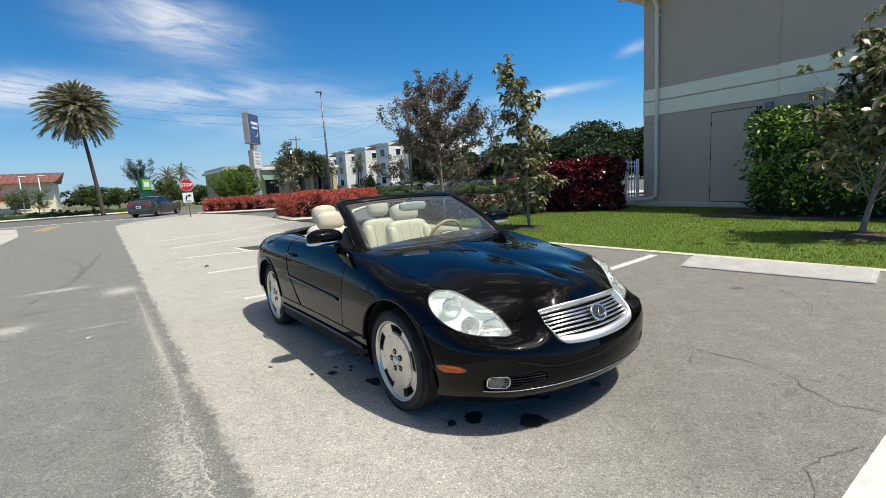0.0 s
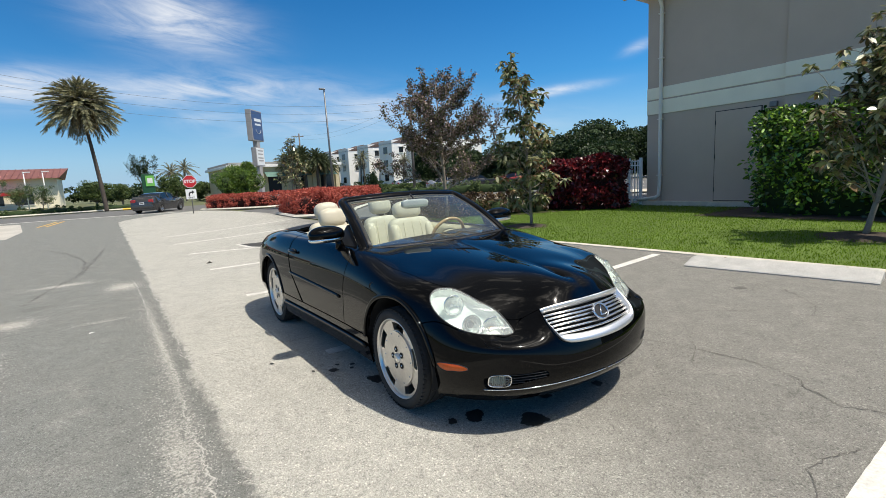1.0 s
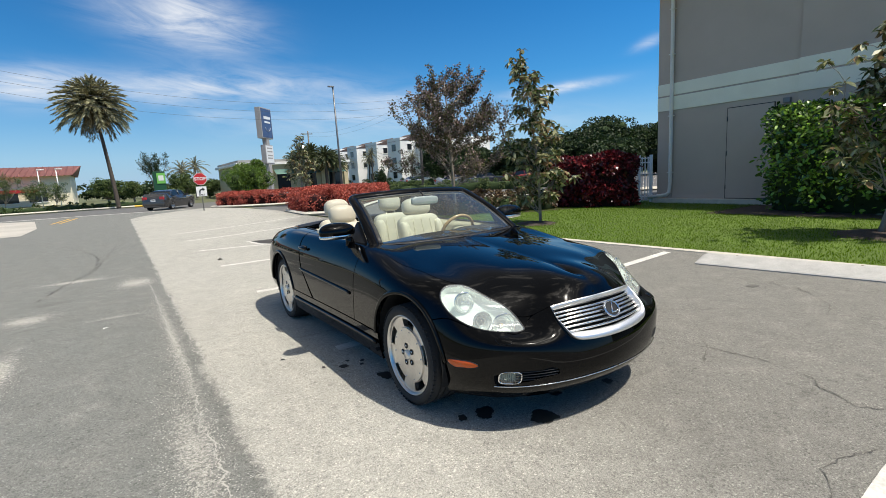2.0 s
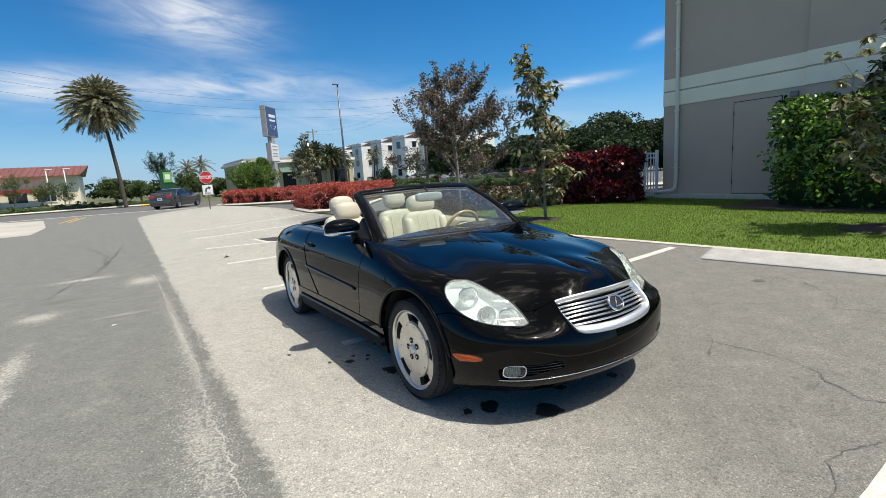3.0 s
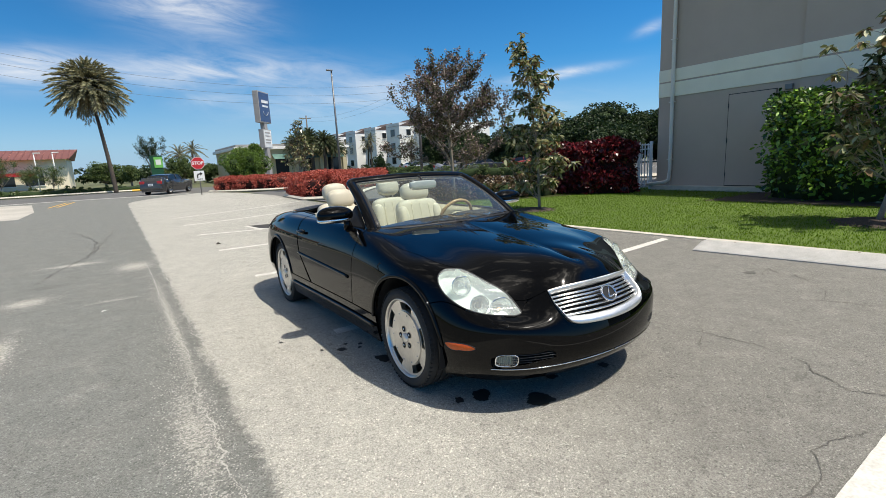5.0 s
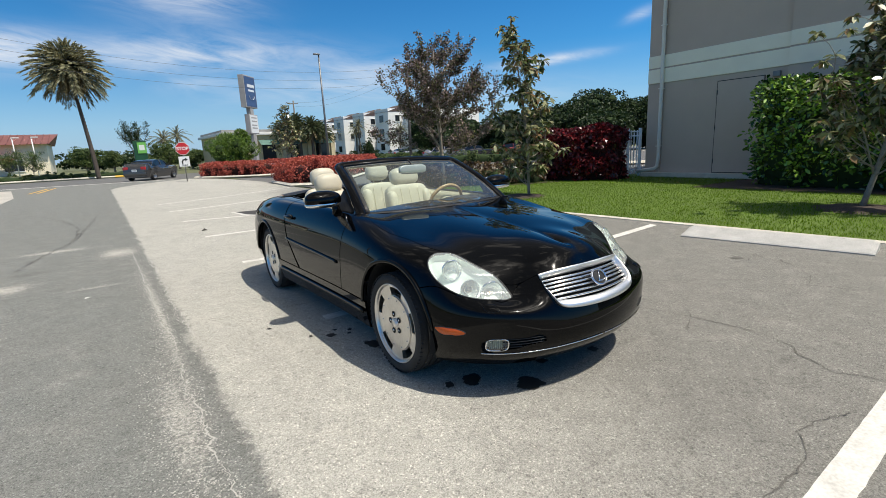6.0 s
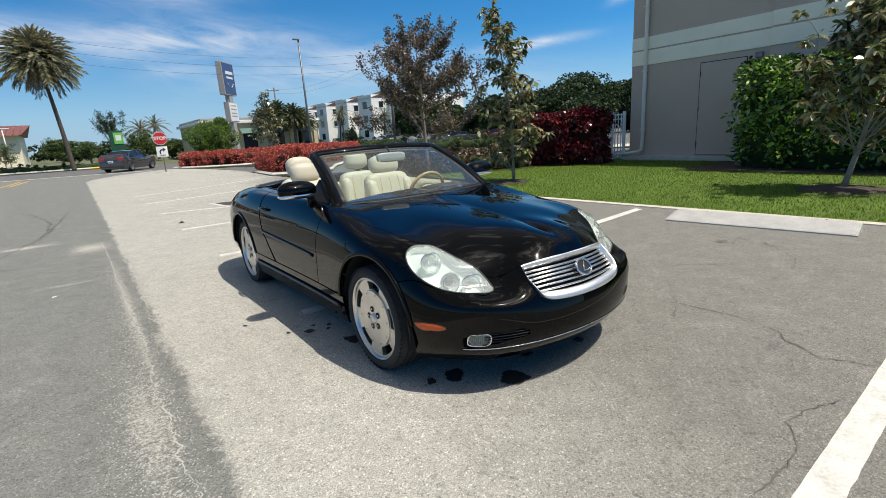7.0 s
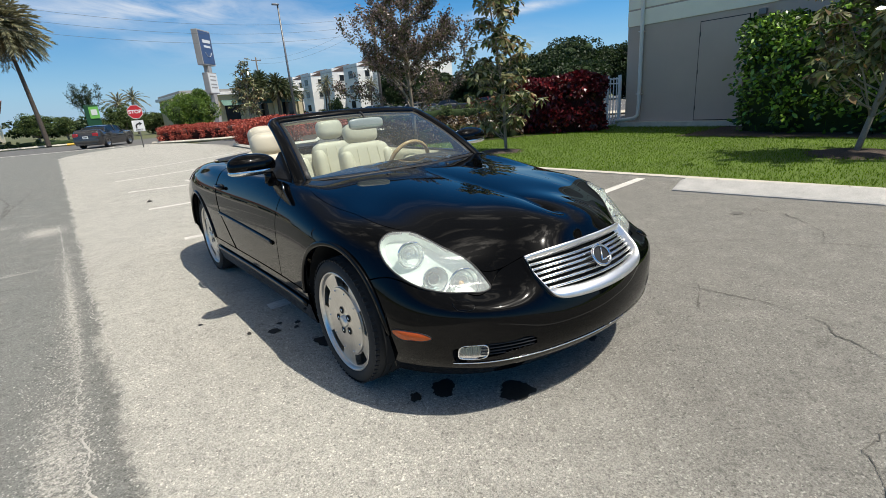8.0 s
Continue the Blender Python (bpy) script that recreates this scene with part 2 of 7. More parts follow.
def tube(path, ra, rb=None, n=10, up=(0, 0, 1), close=False, cap=True):
    """A tube along a path; ra, rb: half widths across and along up, numbers or lists."""
    path = [Vector(p) for p in path]
    m = len(path)
    ra = ra if hasattr(ra, "__len__") else [ra] * m
    rb = ra if rb is None else rb if hasattr(rb, "__len__") else [rb] * m
    vs, fs = [], []
    for i, p in enumerate(path):
        a = path[(i - 1) % m] if close or i else p
        b = path[(i + 1) % m] if close or i < m - 1 else p
        d = (b - a).normalized()
        s = d.cross(Vector(up))
        s = (s if s.length > 1e-4 else d.cross(Vector((0.3, 1, 0)))).normalized()
        t = s.cross(d).normalized()
        for k in range(n):
            q = 2 * math.pi * k / n
            vs.append(p + s * ra[i] * math.cos(q) + t * rb[i] * math.sin(q))
    for i in range(m if close else m - 1):
        for k in range(n):
            j, h = (i + 1) % m, (k + 1) % n
            fs.append((i * n + k, i * n + h, j * n + h, j * n + k))
    if cap and not close:
        fs += [tuple(range(n))[::-1], tuple((m - 1) * n + k for k in range(n))]
    return vs, fs


def lathe(profile, n=48):
    """Turns (x, r) pairs round the x axis."""
    vs = [(x, r * math.cos(2 * math.pi * k / n), r * math.sin(2 * math.pi * k / n)) for x, r in profile for k in range(n)]
    fs = [(i * n + k, i * n + (k + 1) % n, (i + 1) * n + (k + 1) % n, (i + 1) * n + k) for i in range(len(profile) - 1) for k in range(n)]
    return vs, fs


def joined(*pairs):
    vs, fs = [], []
    for v, f in pairs:
        o = len(vs)
        vs += [tuple(p) for p in v]
        fs += [tuple(i + o for i in q) for q in f]
    return vs, fs


def sheet(outline, z):
    """A flat face with that outline."""
    return [(x, y, z) for x, y in outline], [tuple(range(len(outline)))]


def smooth_line(points, n):
    """n points on a smooth line through the given ones."""
    pts = np.array(points, float)
    k = np.concatenate([[0], np.cumsum(np.linalg.norm(np.diff(pts, axis=0), axis=1))])
    return spline(k, pts)(np.linspace(0, k[-1], n))

# ---------------------------------------------------------------- ground, lot, lawn
PALE_WEAR, DARK_WEAR = (.56, .53, .47), (.10, .094, .084)
WORN = ((-3.05, 7.5, .5, .2, .9, PALE_WEAR), (-2.2, 6.5, .28, .42, 1.0, PALE_WEAR), (-3.35, 4.8, .24, .26, .95, PALE_WEAR), (-3.3, 2.7, .12, .62, .9, PALE_WEAR), (-3.25, 2.0, .08, .3, .7, PALE_WEAR), (-2.10, .25, .12, .8, .6, PALE_WEAR), (-2.0, 2.8, .06, 2.6, .6, PALE_WEAR),
        (-2.45, 4.15, .35, .05, .5, PALE_WEAR), (-3.2, 5.7, .3, .2, .5, DARK_WEAR), (1.1, -1.51, .13, .06, .7, DARK_WEAR), (.85, -1.69, .22, .10, .4, DARK_WEAR), (.67, -.69, .12, .05, .4, DARK_WEAR), (2.9, .55, .06, .05, .5, DARK_WEAR), (-1.88, 0.6, .07, 3.2, .35, DARK_WEAR))


def pavement_material():
    """Old asphalt: a dark sealed lane, a bleached strip beside it, greyer towards the lawn; coarse chippings all over."""
    m = bpy.data.materials.new("weathered_pavement")
    m.use_nodes = True
    n, l = m.node_tree.nodes, m.node_tree.links
    b = n["Principled BSDF"]
    tc, sep = n.new("ShaderNodeTexCoord"), n.new("ShaderNodeSeparateXYZ")
    l.new(tc.outputs["Object"], sep.inputs[0])

    def noise_(scale, detail, rough=.55):
        t = n.new("ShaderNodeTexNoise")
        t.inputs["Scale"].default_value, t.inputs["Detail"].default_value, t.inputs["Roughness"].default_value = scale, detail, rough
        l.new(tc.outputs["Object"], t.inputs["Vector"])
        return t.outputs[0]

    def math_(op, a, b_, c=None):
        t = n.new("ShaderNodeMath")
        t.operation = op
        for i, v in enumerate((a, b_, c)):
            if v is None:
                continue
            if isinstance(v, (int, float)):
                t.inputs[i].default_value = v
            else:
                l.new(v, t.inputs[i])
        return t.outputs[0]

    def step(v, lo, hi, to0=0.0, to1=1.0):
        t = n.new("ShaderNodeMapRange")
        t.interpolation_type = "SMOOTHSTEP"
        for i, q in enumerate((lo, hi, to0, to1)):
            t.inputs[i + 1].default_value = q
        l.new(v, t.inputs[0])
        return t.outputs[0]

    def mix_(f, a, c, mode="MIX"):
        t = n.new("ShaderNodeMix")
        t.data_type, t.blend_type = "RGBA", mode
        for i, v in ((0, f), (6, a), (7, c)):
            if isinstance(v, tuple):
                t.inputs[i].default_value = (*v, 1)
            elif isinstance(v, (int, float)):
                t.inputs[i].default_value = v
            else:
                l.new(v, t.inputs[i])
        return t.outputs[2]

    wob = math_("MULTIPLY_ADD", noise_(1.1, 3, .5), .22, math_("MULTIPLY_ADD", noise_(14, 6, .75), .26, -.24))
    past = math_("MAXIMUM", math_("ADD", sep.outputs[1], -27.0), 0.0)
    x = math_("MULTIPLY_ADD", math_("MULTIPLY", past, past), -.059, math_("ADD", sep.outputs[0], wob))
    pale = step(x, -1.885, -1.825)
    grey = step(math_("MULTIPLY_ADD", noise_(.35, 5), 2.2, math_("MULTIPLY_ADD", sep.outputs[1], -.22, math_("ADD", math_("MULTIPLY_ADD", math_("MAXIMUM", math_("MULTIPLY_ADD", sep.outputs[1], -1.0, -1.0), 0.0), .7, sep.outputs[0]), -.75))), -.9, 1.6)
    base = mix_(pale, (.183, .187, .170), (.414, .401, .354))
    base = mix_(grey, base, (.196, .190, .169))
    # broad stains and tyre-polished bands
    base = mix_(step(noise_(.7, 8, .65), .35, .75, 0, .22), base, (.20, .188, .168))
    base = mix_(step(noise_(3.2, 6, .6), .5, .8, 0, .16), base, (.50, .465, .41))
    # spots with ragged edges: worn pale asphalt, dark stains
    ragged = noise_(38, 5, .75)
    for cx, cy, rx, ry, amount, tone in WORN:
        dx = math_("MULTIPLY_ADD", sep.outputs[0], 1 / rx, -cx / rx)
        dy = math_("MULTIPLY_ADD", sep.outputs[1], 1 / ry, -cy / ry)
        far = math_("ADD", math_("MULTIPLY", dx, dx), math_("MULTIPLY", dy, dy))
        base = mix_(step(math_("MULTIPLY_ADD", far, .16, ragged), .42, .62, amount, 0), base, tone)
    # chippings
    vor = n.new("ShaderNodeTexVoronoi")
    vor.inputs["Scale"].default_value = 220
    l.new(tc.outputs["Object"], vor.inputs["Vector"])
    sepc = n.new("ShaderNodeSeparateColor")
    l.new(vor.outputs["Color"], sepc.inputs[0])
    chip = step(sepc.outputs[0], 0, 1, .72, 1.30)
    vor2 = n.new("ShaderNodeTexVoronoi")
    vor2.inputs["Scale"].default_value = 34
    l.new(tc.outputs["Object"], vor2.inputs["Vector"])
    sep2 = n.new("ShaderNodeSeparateColor")
    l.new(vor2.outputs["Color"], sep2.inputs[0])
    chip = math_("MULTIPLY", chip, step(sep2.outputs[1], .9, 1, 1, .8))
    chip = math_("MULTIPLY", chip, step(noise_(5, 6), .3, .7, .94, 1.06))
    vor3 = n.new("ShaderNodeTexVoronoi")
    vor3.inputs["Scale"].default_value = 125
    l.new(tc.outputs["Object"], vor3.inputs["Vector"])
    sep3 = n.new("ShaderNodeSeparateColor")
    l.new(vor3.outputs["Color"], sep3.inputs[0])
    chip = math_("MULTIPLY", chip, step(sep3.outputs[0], .90, .96, 1, 1.5))
    chip = math_("MULTIPLY", chip, step(sep3.outputs[1], .90, .96, 1, .62))
    comb = n.new("ShaderNodeCombineColor")
    for i in range(3):
        l.new(chip, comb.inputs[i])
    base = mix_(1.0, base, comb.outputs[0], "MULTIPLY")
    l.new(base, b.inputs["Base Color"])
    b.inputs["Roughness"].default_value = .86
    bn = n.new("ShaderNodeBump")
    bn.inputs["Strength"].default_value, bn.inputs["Distance"].default_value = .7, .004
    l.new(vor.outputs["Distance"], bn.inputs["Height"])
    l.new(bn.outputs[0], b.inputs["Normal"])
    return m


PAVEMENT = pavement_material()


def strip(x0, x1, y0, y1, step_x, z, mat, name):
    """A flat sheet cut into strips, so that it stays precise far out."""
    xs, ys = np.linspace(x0, x1, max(2, int((x1 - x0) / step_x))), np.linspace(y0, y1, max(2, int((y1 - y0) / step_x)))
    vs = [(x, y, z) for x in xs for y in ys]
    k = len(ys)
    return mesh(name, vs, [(i * k + j, (i + 1) * k + j, (i + 1) * k + j + 1, i * k + j + 1) for i in range(len(xs) - 1) for j in range(k - 1)], mat, False)


thing("ground", "dry grassy ground reaching to the horizon", "ground", mesh("ground", *sheet([(-1500, -1500), (1500, -1500), (1500, 1500), (-1500, 1500)], -.06), SOIL), kind="structure")
lot = [(-9, -30), (7.5, -30), (5.45, 0), (4.6, 12), (4.6, 17.8), (4.7, 19.5), (5.0, 25), (4.5, 31.5), (3.4, 35.6), (2.4, 36.4), (-2, 36.6), (-9, 37.6)]
thing("pavement", "weathered parking lot, bleached beside the darker drive lane", "parking lot", mesh("lot", *sheet(lot, 0), PAVEMENT, False), kind="structure")
thing("road", "dark asphalt street crossing behind the lot", "road", mesh("street", *sheet([(-260, 43), (-9, 37.5), (2.6, 36.3), (12, 35.6), (260, 33), (260, 49), (2, 50.2), (-260, 60)], -.008), STREET), kind="structure")
thing("pavement", "flush pale concrete edging beside the lawn", "kerb", mesh("edging", [(x, y, z) for (x, y) in ((7.45, -30), (7.62, -30), (5.60, 0), (4.72, 13.5), (4.55, 13.5), (5.43, 0)) for z in (-.05, .012)], [(1, 3, 5, 11), (11, 5, 7, 9), (0, 1, 11, 10), (10, 11, 9, 8), (2, 4, 5, 3), (4, 6, 7, 5)], KERB, False), kind="structure")
thing("lawn", "bright green mown lawn beside the grey building", "lawn", mesh("lawn", *sheet([(7.6, -30), (26, -30), (26, 9), (15, 9), (5.0, 14.2), (4.68, 14.2), (5.58, 0)], -.004), LAWN), kind="structure")
thing("road", "asphalt parking behind the planting beds", "road", mesh("back_lot", *sheet([(5.2, 14.3), (15, 9.1), (26, 9.1), (60, 9), (60, 33.5), (12, 33.8), (11, 31), (5.0, 31), (5.0, 17)], -.02), STREET), kind="structure")
thing("pavement", "pale concrete corner beside the drive lane", "pavement", mesh("corner", *sheet([(-9.2, 21), (-5.5, 21.5), (-5.5, 26), (-6.5, 34.5), (-9.5, 37.2), (-60, 40), (-60, 30), (-9.4, 27)], .006), CONCRETE), kind="structure")

PATCH = material("dark_patch", (.05, .047, .043), rough=.9, spread=.25, scale=3, fine=70, bump=.002)
# stall lines, running from the lane to the lawn
for ym, ye, x1 in ((-2.10, -1.92, 5.1), (1.30, 1.80, 5.1), (4.21, 4.21, 5.1), (6.99, 7.1, 5.1), (9.80, 9.50, .55), (12.52, 14.8, 4.9), (15.33, 18.35, 4.5)):
    mid = lambda x: ym + (ye - ym) * ((x + .86) / (x1 + .86)) ** 1.3
    pts = [(x, mid(x) - .066 + .005 * noise.noise(Vector((x * 14, ym, 0)))) for x in np.arange(-.86, x1, .07)]
    pts += [(x, mid(x) + .066 + .005 * noise.noise(Vector((x * 14, ym, 9)))) for x in np.arange(x1, -.87, -.07)]
    thing("line_marking", "worn white painted parking stall line", "road marking", mesh("stall_line", *sheet(pts, .004), WHITE_LINE, False), group="parking stall lines", kind="structure")
thing("line_marking", "white painted tip of the striped island", "road marking", mesh("island_line", *sheet([(.36, 10.74), (.46, 10.62), (.56, 9.80), (.80, 9.34), (.74, 9.22), (.45, 9.72)], .005), WHITE_LINE, False), kind="structure")
thing("pavement", "dark patched asphalt in the striped island", "pavement patch", mesh("island_patch", *sheet([(.46, 10.62), (.56, 9.80), (.80, 9.34), (5, 9.2), (5, 11.6), (1.1, 10.52)], .004), PATCH, False), kind="structure")
# street markings
for x0, y0, x1, y1, w in ((-5.0, 29.4, -4.55, 34.8, .13), (-5.35, 29.4, -4.9, 34.8, .13)):
    thing("line_marking", "yellow double centre line of the drive lane", "road marking", mesh("centre_line", *sheet([(x0, y0), (x0 + w, y0), (x1 + w, y1), (x1, y1)], .005), YELLOW_LINE, False), group="yellow centre lines", kind="structure")
thing("line_marking", "white edge line of the street", "road marking", mesh("edge_line", *sheet([(-60, 41.6), (-4.8, 37.3), (2.0, 35.9), (2.0, 36.35), (-4.8, 37.85), (-60, 42.2)], .006), WHITE_LINE, False), kind="structure")

# ---------------------------------------------------------------- grey building
WX, WY = 14.5, 7.88
JOINT = material("dark_joint", (.045, .042, .045), rough=.9, spread=.15)
house = thing("commercial_building", "grey stucco building with a pale band and downpipe", "building")
part("wall", bm_mesh("wall", box(WX + 8.1, WY - 12.3, 3.8, 16, 24.4, 7.5, .01), STUCCO, False), house)
for yc, ln, out in ((7.605, .55, .05), (5.39, 3.86, .0), (-6.44, 19.8, .11)):
    x = WX + .1 - out / 2 - .002
    if out:
        part("wall_panel", bm_mesh("wall_panel", box(x, yc, 3.8, out, ln, 7.46, .006), STUCCO, False), house)
    for z0, z1, o in ((3.30, 3.775, .035), (3.825, 4.23, .035), (3.775, 3.825, .012)):
        xo = WX + .1 - out - o / 2 - .003
        part("band", bm_mesh("band", box(xo, yc, (z0 + z1) / 2, o, ln - .004, z1 - z0, .006), BAND if o > .02 else STUCCO, False), house, "pale stucco band" if o > .02 else "recessed shadow joint")
part("footing", bm_mesh("footing", box(WX + 8.0, WY - 12.3, .07, 16.4, 24.7, .17, .015), KERB, False), house, "pale concrete footing")
part("eave", bm_mesh("eave", box(WX + 7.9, WY - 12.2, 7.57, 17.2, 25.4, .22, .02), PIPE, False), house, "white eave board")
part("gutter", mesh("gutter", *tube([(WX - .62, WY + .55, 7.42), (WX - .62, WY - 24, 7.42)], .09, .07, 10), PIPE), house, "white eave gutter")
roof_v = [(WX - .7, WY + .5, 7.68), (WX + 16.5, WY + .5, 7.68), (WX + 16.5, WY - 25, 7.68), (WX - .7, WY - 25, 7.68), (WX + 7.9, WY - 8, 10.6), (WX + 7.9, WY - 17, 10.6)]
part("roof", mesh("roof", roof_v, [(0, 1, 4), (1, 2, 5, 4), (2, 3, 5), (3, 0, 4, 5)], material("roof_tiles", (.22, .2, .19), rough=.9, spread=.2, scale=3), False), house)
# downpipe with offset foot and straps
pipe = part("downpipe", mesh("downpipe", *tube([(WX - .5, 7.30, 7.37), (WX - .1, 7.32, 7.07), (WX - .02, 7.33, 6.92), (WX - .02, 7.33, .75), (WX - .02, 7.36, .38), (WX - .08, 7.46, .28), (WX - .16, 7.8, .23), (WX - .18, 8.08, .2)], .075, .06, 12, up=(0, 1, .01)), PIPE), house, "white metal downpipe")
for z in (1.1, 3.1, 5.2, 6.7):
    part("strap", bm_mesh("strap", box(WX - .02, 7.33, z, .155, .175, .03, .004), PIPE, False), pipe)
# service door, flush, painted like the wall
DX = WX + .098
leaf = part("door", bm_mesh("door", box(DX - .012, 4.77, 1.64, .05, 1.34, 2.90, .004), STUCCO, False), house, "flush grey service door")
for y, z, sy, sz in ((5.455, 1.64, .022, 2.94), (4.085, 1.64, .022, 2.94), (4.77, 3.105, 1.39, .022), (4.77, .175, 1.39, .022)):
    part("door_gap", bm_mesh("door_gap", box(DX - .004, y, z, .02, sy, sz), JOINT, False), leaf)
for z in (.55, 1.65, 2.75):
    part("hinge", mesh("hinge", *tube([(DX - .045, 5.44, z - .07), (DX - .045, 5.44, z + .07)], .014), JOINT), leaf)
part("wall_lamp", bm_mesh("wall_lamp", box(WX + .03, 3.75, 3.10, .12, .20, .16, .02), METAL, False), house, "small grey wall lamp")

# white picket fence beside the corner
WHITE_METAL = material("white_railing", (.86, .86, .85), rough=.4, spread=.05, scale=8)
fence = thing("fence", "white metal picket fence beside the building", "fence")
fx0, fy0, fx1, fy1 = 14.42, 8.05, 14.2, 8.9
for z in (.22, 1.5, 1.66):
    part("rail", mesh("rail", *tube([(fx0, fy0, z), (fx1, fy1, z + .0)], .022, .022, 4), WHITE_METAL, False), fence)
for k in range(9):
    f = k / 8
    x, y = fx0 + (fx1 - fx0) * f, fy0 + (fy1 - fy0) * f
    if k in (0, 4, 8):
        part("post", bm_mesh("post", box(x, y, .90, .09, .09, 1.76, .006), WHITE_METAL, False), fence)
    else:
        part("picket", bm_mesh("picket", box(x, y, .90, .028, .028, 1.62), WHITE_METAL, False), fence)
# ---------------------------------------------------------------- car body surface
# The body is one smooth surface S(u, w): u runs round half of the plan outline from the nose
# over the flank to the tail, w climbs each rib from the sill over the shoulder to the middle.
U_END = 13.0


def along(keys, vals, odd=False):
    """A table along u, continued as its mirror image past nose and tail."""
    s = -1 if odd else 1
    k = [-x for x in keys[2:0:-1]] + list(keys) + [2 * U_END - x for x in keys[-2:-4:-1]]
    v = [s * x for x in vals[2:0:-1]] + list(vals) + [s * x for x in vals[-2:-4:-1]]
    return spline(k, v)


ALL_U = list(range(14))
plan_x = along(ALL_U, [0, -.33, -.575, -.735, -.835, -.885, -.905, -.895, -.905, -.92, -.91, -.84, -.56, 0], odd=True)
plan_y = along(ALL_U, [-.935, -.888, -.79, -.645, -.44, -.19, .15, .75, 1.6, 2.4, 2.9, 3.32, 3.58, 3.66])
mid_y = along(ALL_U, [-.58, -.46, -.26, -.03, .2, .42, .6, .9, 1.6, 2.4, 2.75, 3.05, 3.25, 3.32])
SHORT_U = [0, 1, 2, 3, 4, 5, 6, 7, 8, 9, 10, 11, 13]
d_0 = along(SHORT_U, [.10, .10, .09, .075, .05, .05, .048, .045, .045, .045, .06, .09, .1])
z_0 = along(SHORT_U, [.20, .20, .20, .20, .20, .19, .185, .185, .185, .19, .21, .24, .25])
d_1 = along(SHORT_U, [.02, .02, .02, .02, .02, .02, .018, .016, .016, .016, .018, .02, .02])
z_1 = along(SHORT_U, [.29, .29, .29, .29, .29, .30, .31, .31, .31, .31, .31, .32, .33])
z_2 = along(SHORT_U, [.42, .42, .42, .43, .46, .53, .57, .58, .58, .58, .57, .56, .55])
d_3 = along(SHORT_U, [.02, .024, .018, .020, .02, .015, .012, .010, .010, .010, .015, .02, .02])
z_3 = along(SHORT_U, [.50, .505, .528, .548, .58, .66, .73, .77, .78, .78, .76, .72, .68])
d_4 = along(SHORT_U, [.075, .085, .14, .105, .065, .06, .06, .05, .05, .05, .06, .07, .05])
z_4 = along(SHORT_U, [.62, .615, .575, .60, .67, .755, .815, .87, .885, .885, .86, .82, .80])
d_5 = along(SHORT_U, [.155, .16, .225, .20, .135, .13, .14, .125, .11, .13, .15, .16, .12])
z_5 = along(SHORT_U, [.70, .70, .675, .70, .76, .815, .86, .945, .955, .96, .94, .90, .89])
z_mid = spline([-.8, -.5, -.2, .1, .4, .7, 1, 1.6, 2.4, 2.8, 3.1, 3.35], [.72, .82, .86, .893, .925, .955, .972, .98, 1.02, 1.015, .98, .945])
HOOD_FILL = .015
ribs = {}


def rib(u):
    """Foot, inward direction, knots and profile of the rib at u."""
    key = round(float(u), 6)
    if key not in ribs:
        foot = np.array([plan_x(u), plan_y(u)])
        inward = np.array([0, mid_y(u)]) - foot
        reach = math.hypot(*inward)
        inward = inward / reach
        zc, r5, z5 = z_mid(mid_y(u)), d_5(u), z_5(u)
        tops = [(r5 + (reach - r5) * f, z5 + (zc - z5) * (1 - (1 - f) ** (1.9 + 2.0 * math.exp(-(u / 1.6) ** 2) + .9 * math.exp(-((u - 3.2) / 1.7) ** 2)))) for f in (.2, .55, 1)]
        pts = np.array([(d_0(u), z_0(u)), (d_1(u), z_1(u)), (0, z_2(u)), (d_3(u), z_3(u)), (d_4(u), z_4(u)), (r5, z5)] + tops)
        pts = np.vstack([pts, [(2 * reach - pts[-2][0], pts[-2][1])]])
        knots = np.concatenate([[0], np.cumsum(np.hypot(*np.diff(pts, axis=0).T) ** .8)])
        ribs[key] = foot, inward, knots, spline(knots, pts)
    return ribs[key]


def body(u, w):
    """Points of the left half of the body; w may be an array, 0 (sill) to 8 (middle)."""
    foot, inward, knots, profile = rib(u)
    rz = profile(np.interp(w, np.arange(len(knots)), knots))
    p = np.concatenate([foot + inward * rz[..., :1], rz[..., 1:]], axis=-1)
    if u < 5:
        f = np.clip((np.asarray(w, float) - 5.0) / .9, 0, 1)
        p[..., 2] += HOOD_FILL * f * f * (3 - 2 * f) * np.exp(-((p[..., 0] + .38) / .14) ** 2 - ((p[..., 1] + .42) / .22) ** 2)
    return p


def body_normal(u, w, e=.02):
    a = body(min(u + e, U_END), w) - body(max(u - e, 0), w)
    b = body(u, min(w + e, 8)) - body(u, max(w - e, 0))
    n = np.cross(b, a)
    n = n / (np.linalg.norm(n) + 1e-12)
    p = body(u, w)
    return n if np.dot(n, p - np.array([0, np.clip(p[1], -.3, 3), .45])) > 0 else -n


def find(axes, a, b, u, w):
    """(u, w) near the given start at which the two named coordinates are a and b."""
    for _ in range(25):
        p = body(u, w)[list(axes)]
        e = 1e-4
        j = np.column_stack([(body(u + e, w)[list(axes)] - p) / e, (body(u, w + e)[list(axes)] - p) / e])
        du, dw = np.linalg.solve(j + np.eye(2) * 1e-9, np.array([a, b]) - p)
        u, w = float(np.clip(u + np.clip(du, -.4, .4), 0, 12.99)), float(np.clip(w + np.clip(dw, -.4, .4), 0, 7.99))
    return u, w

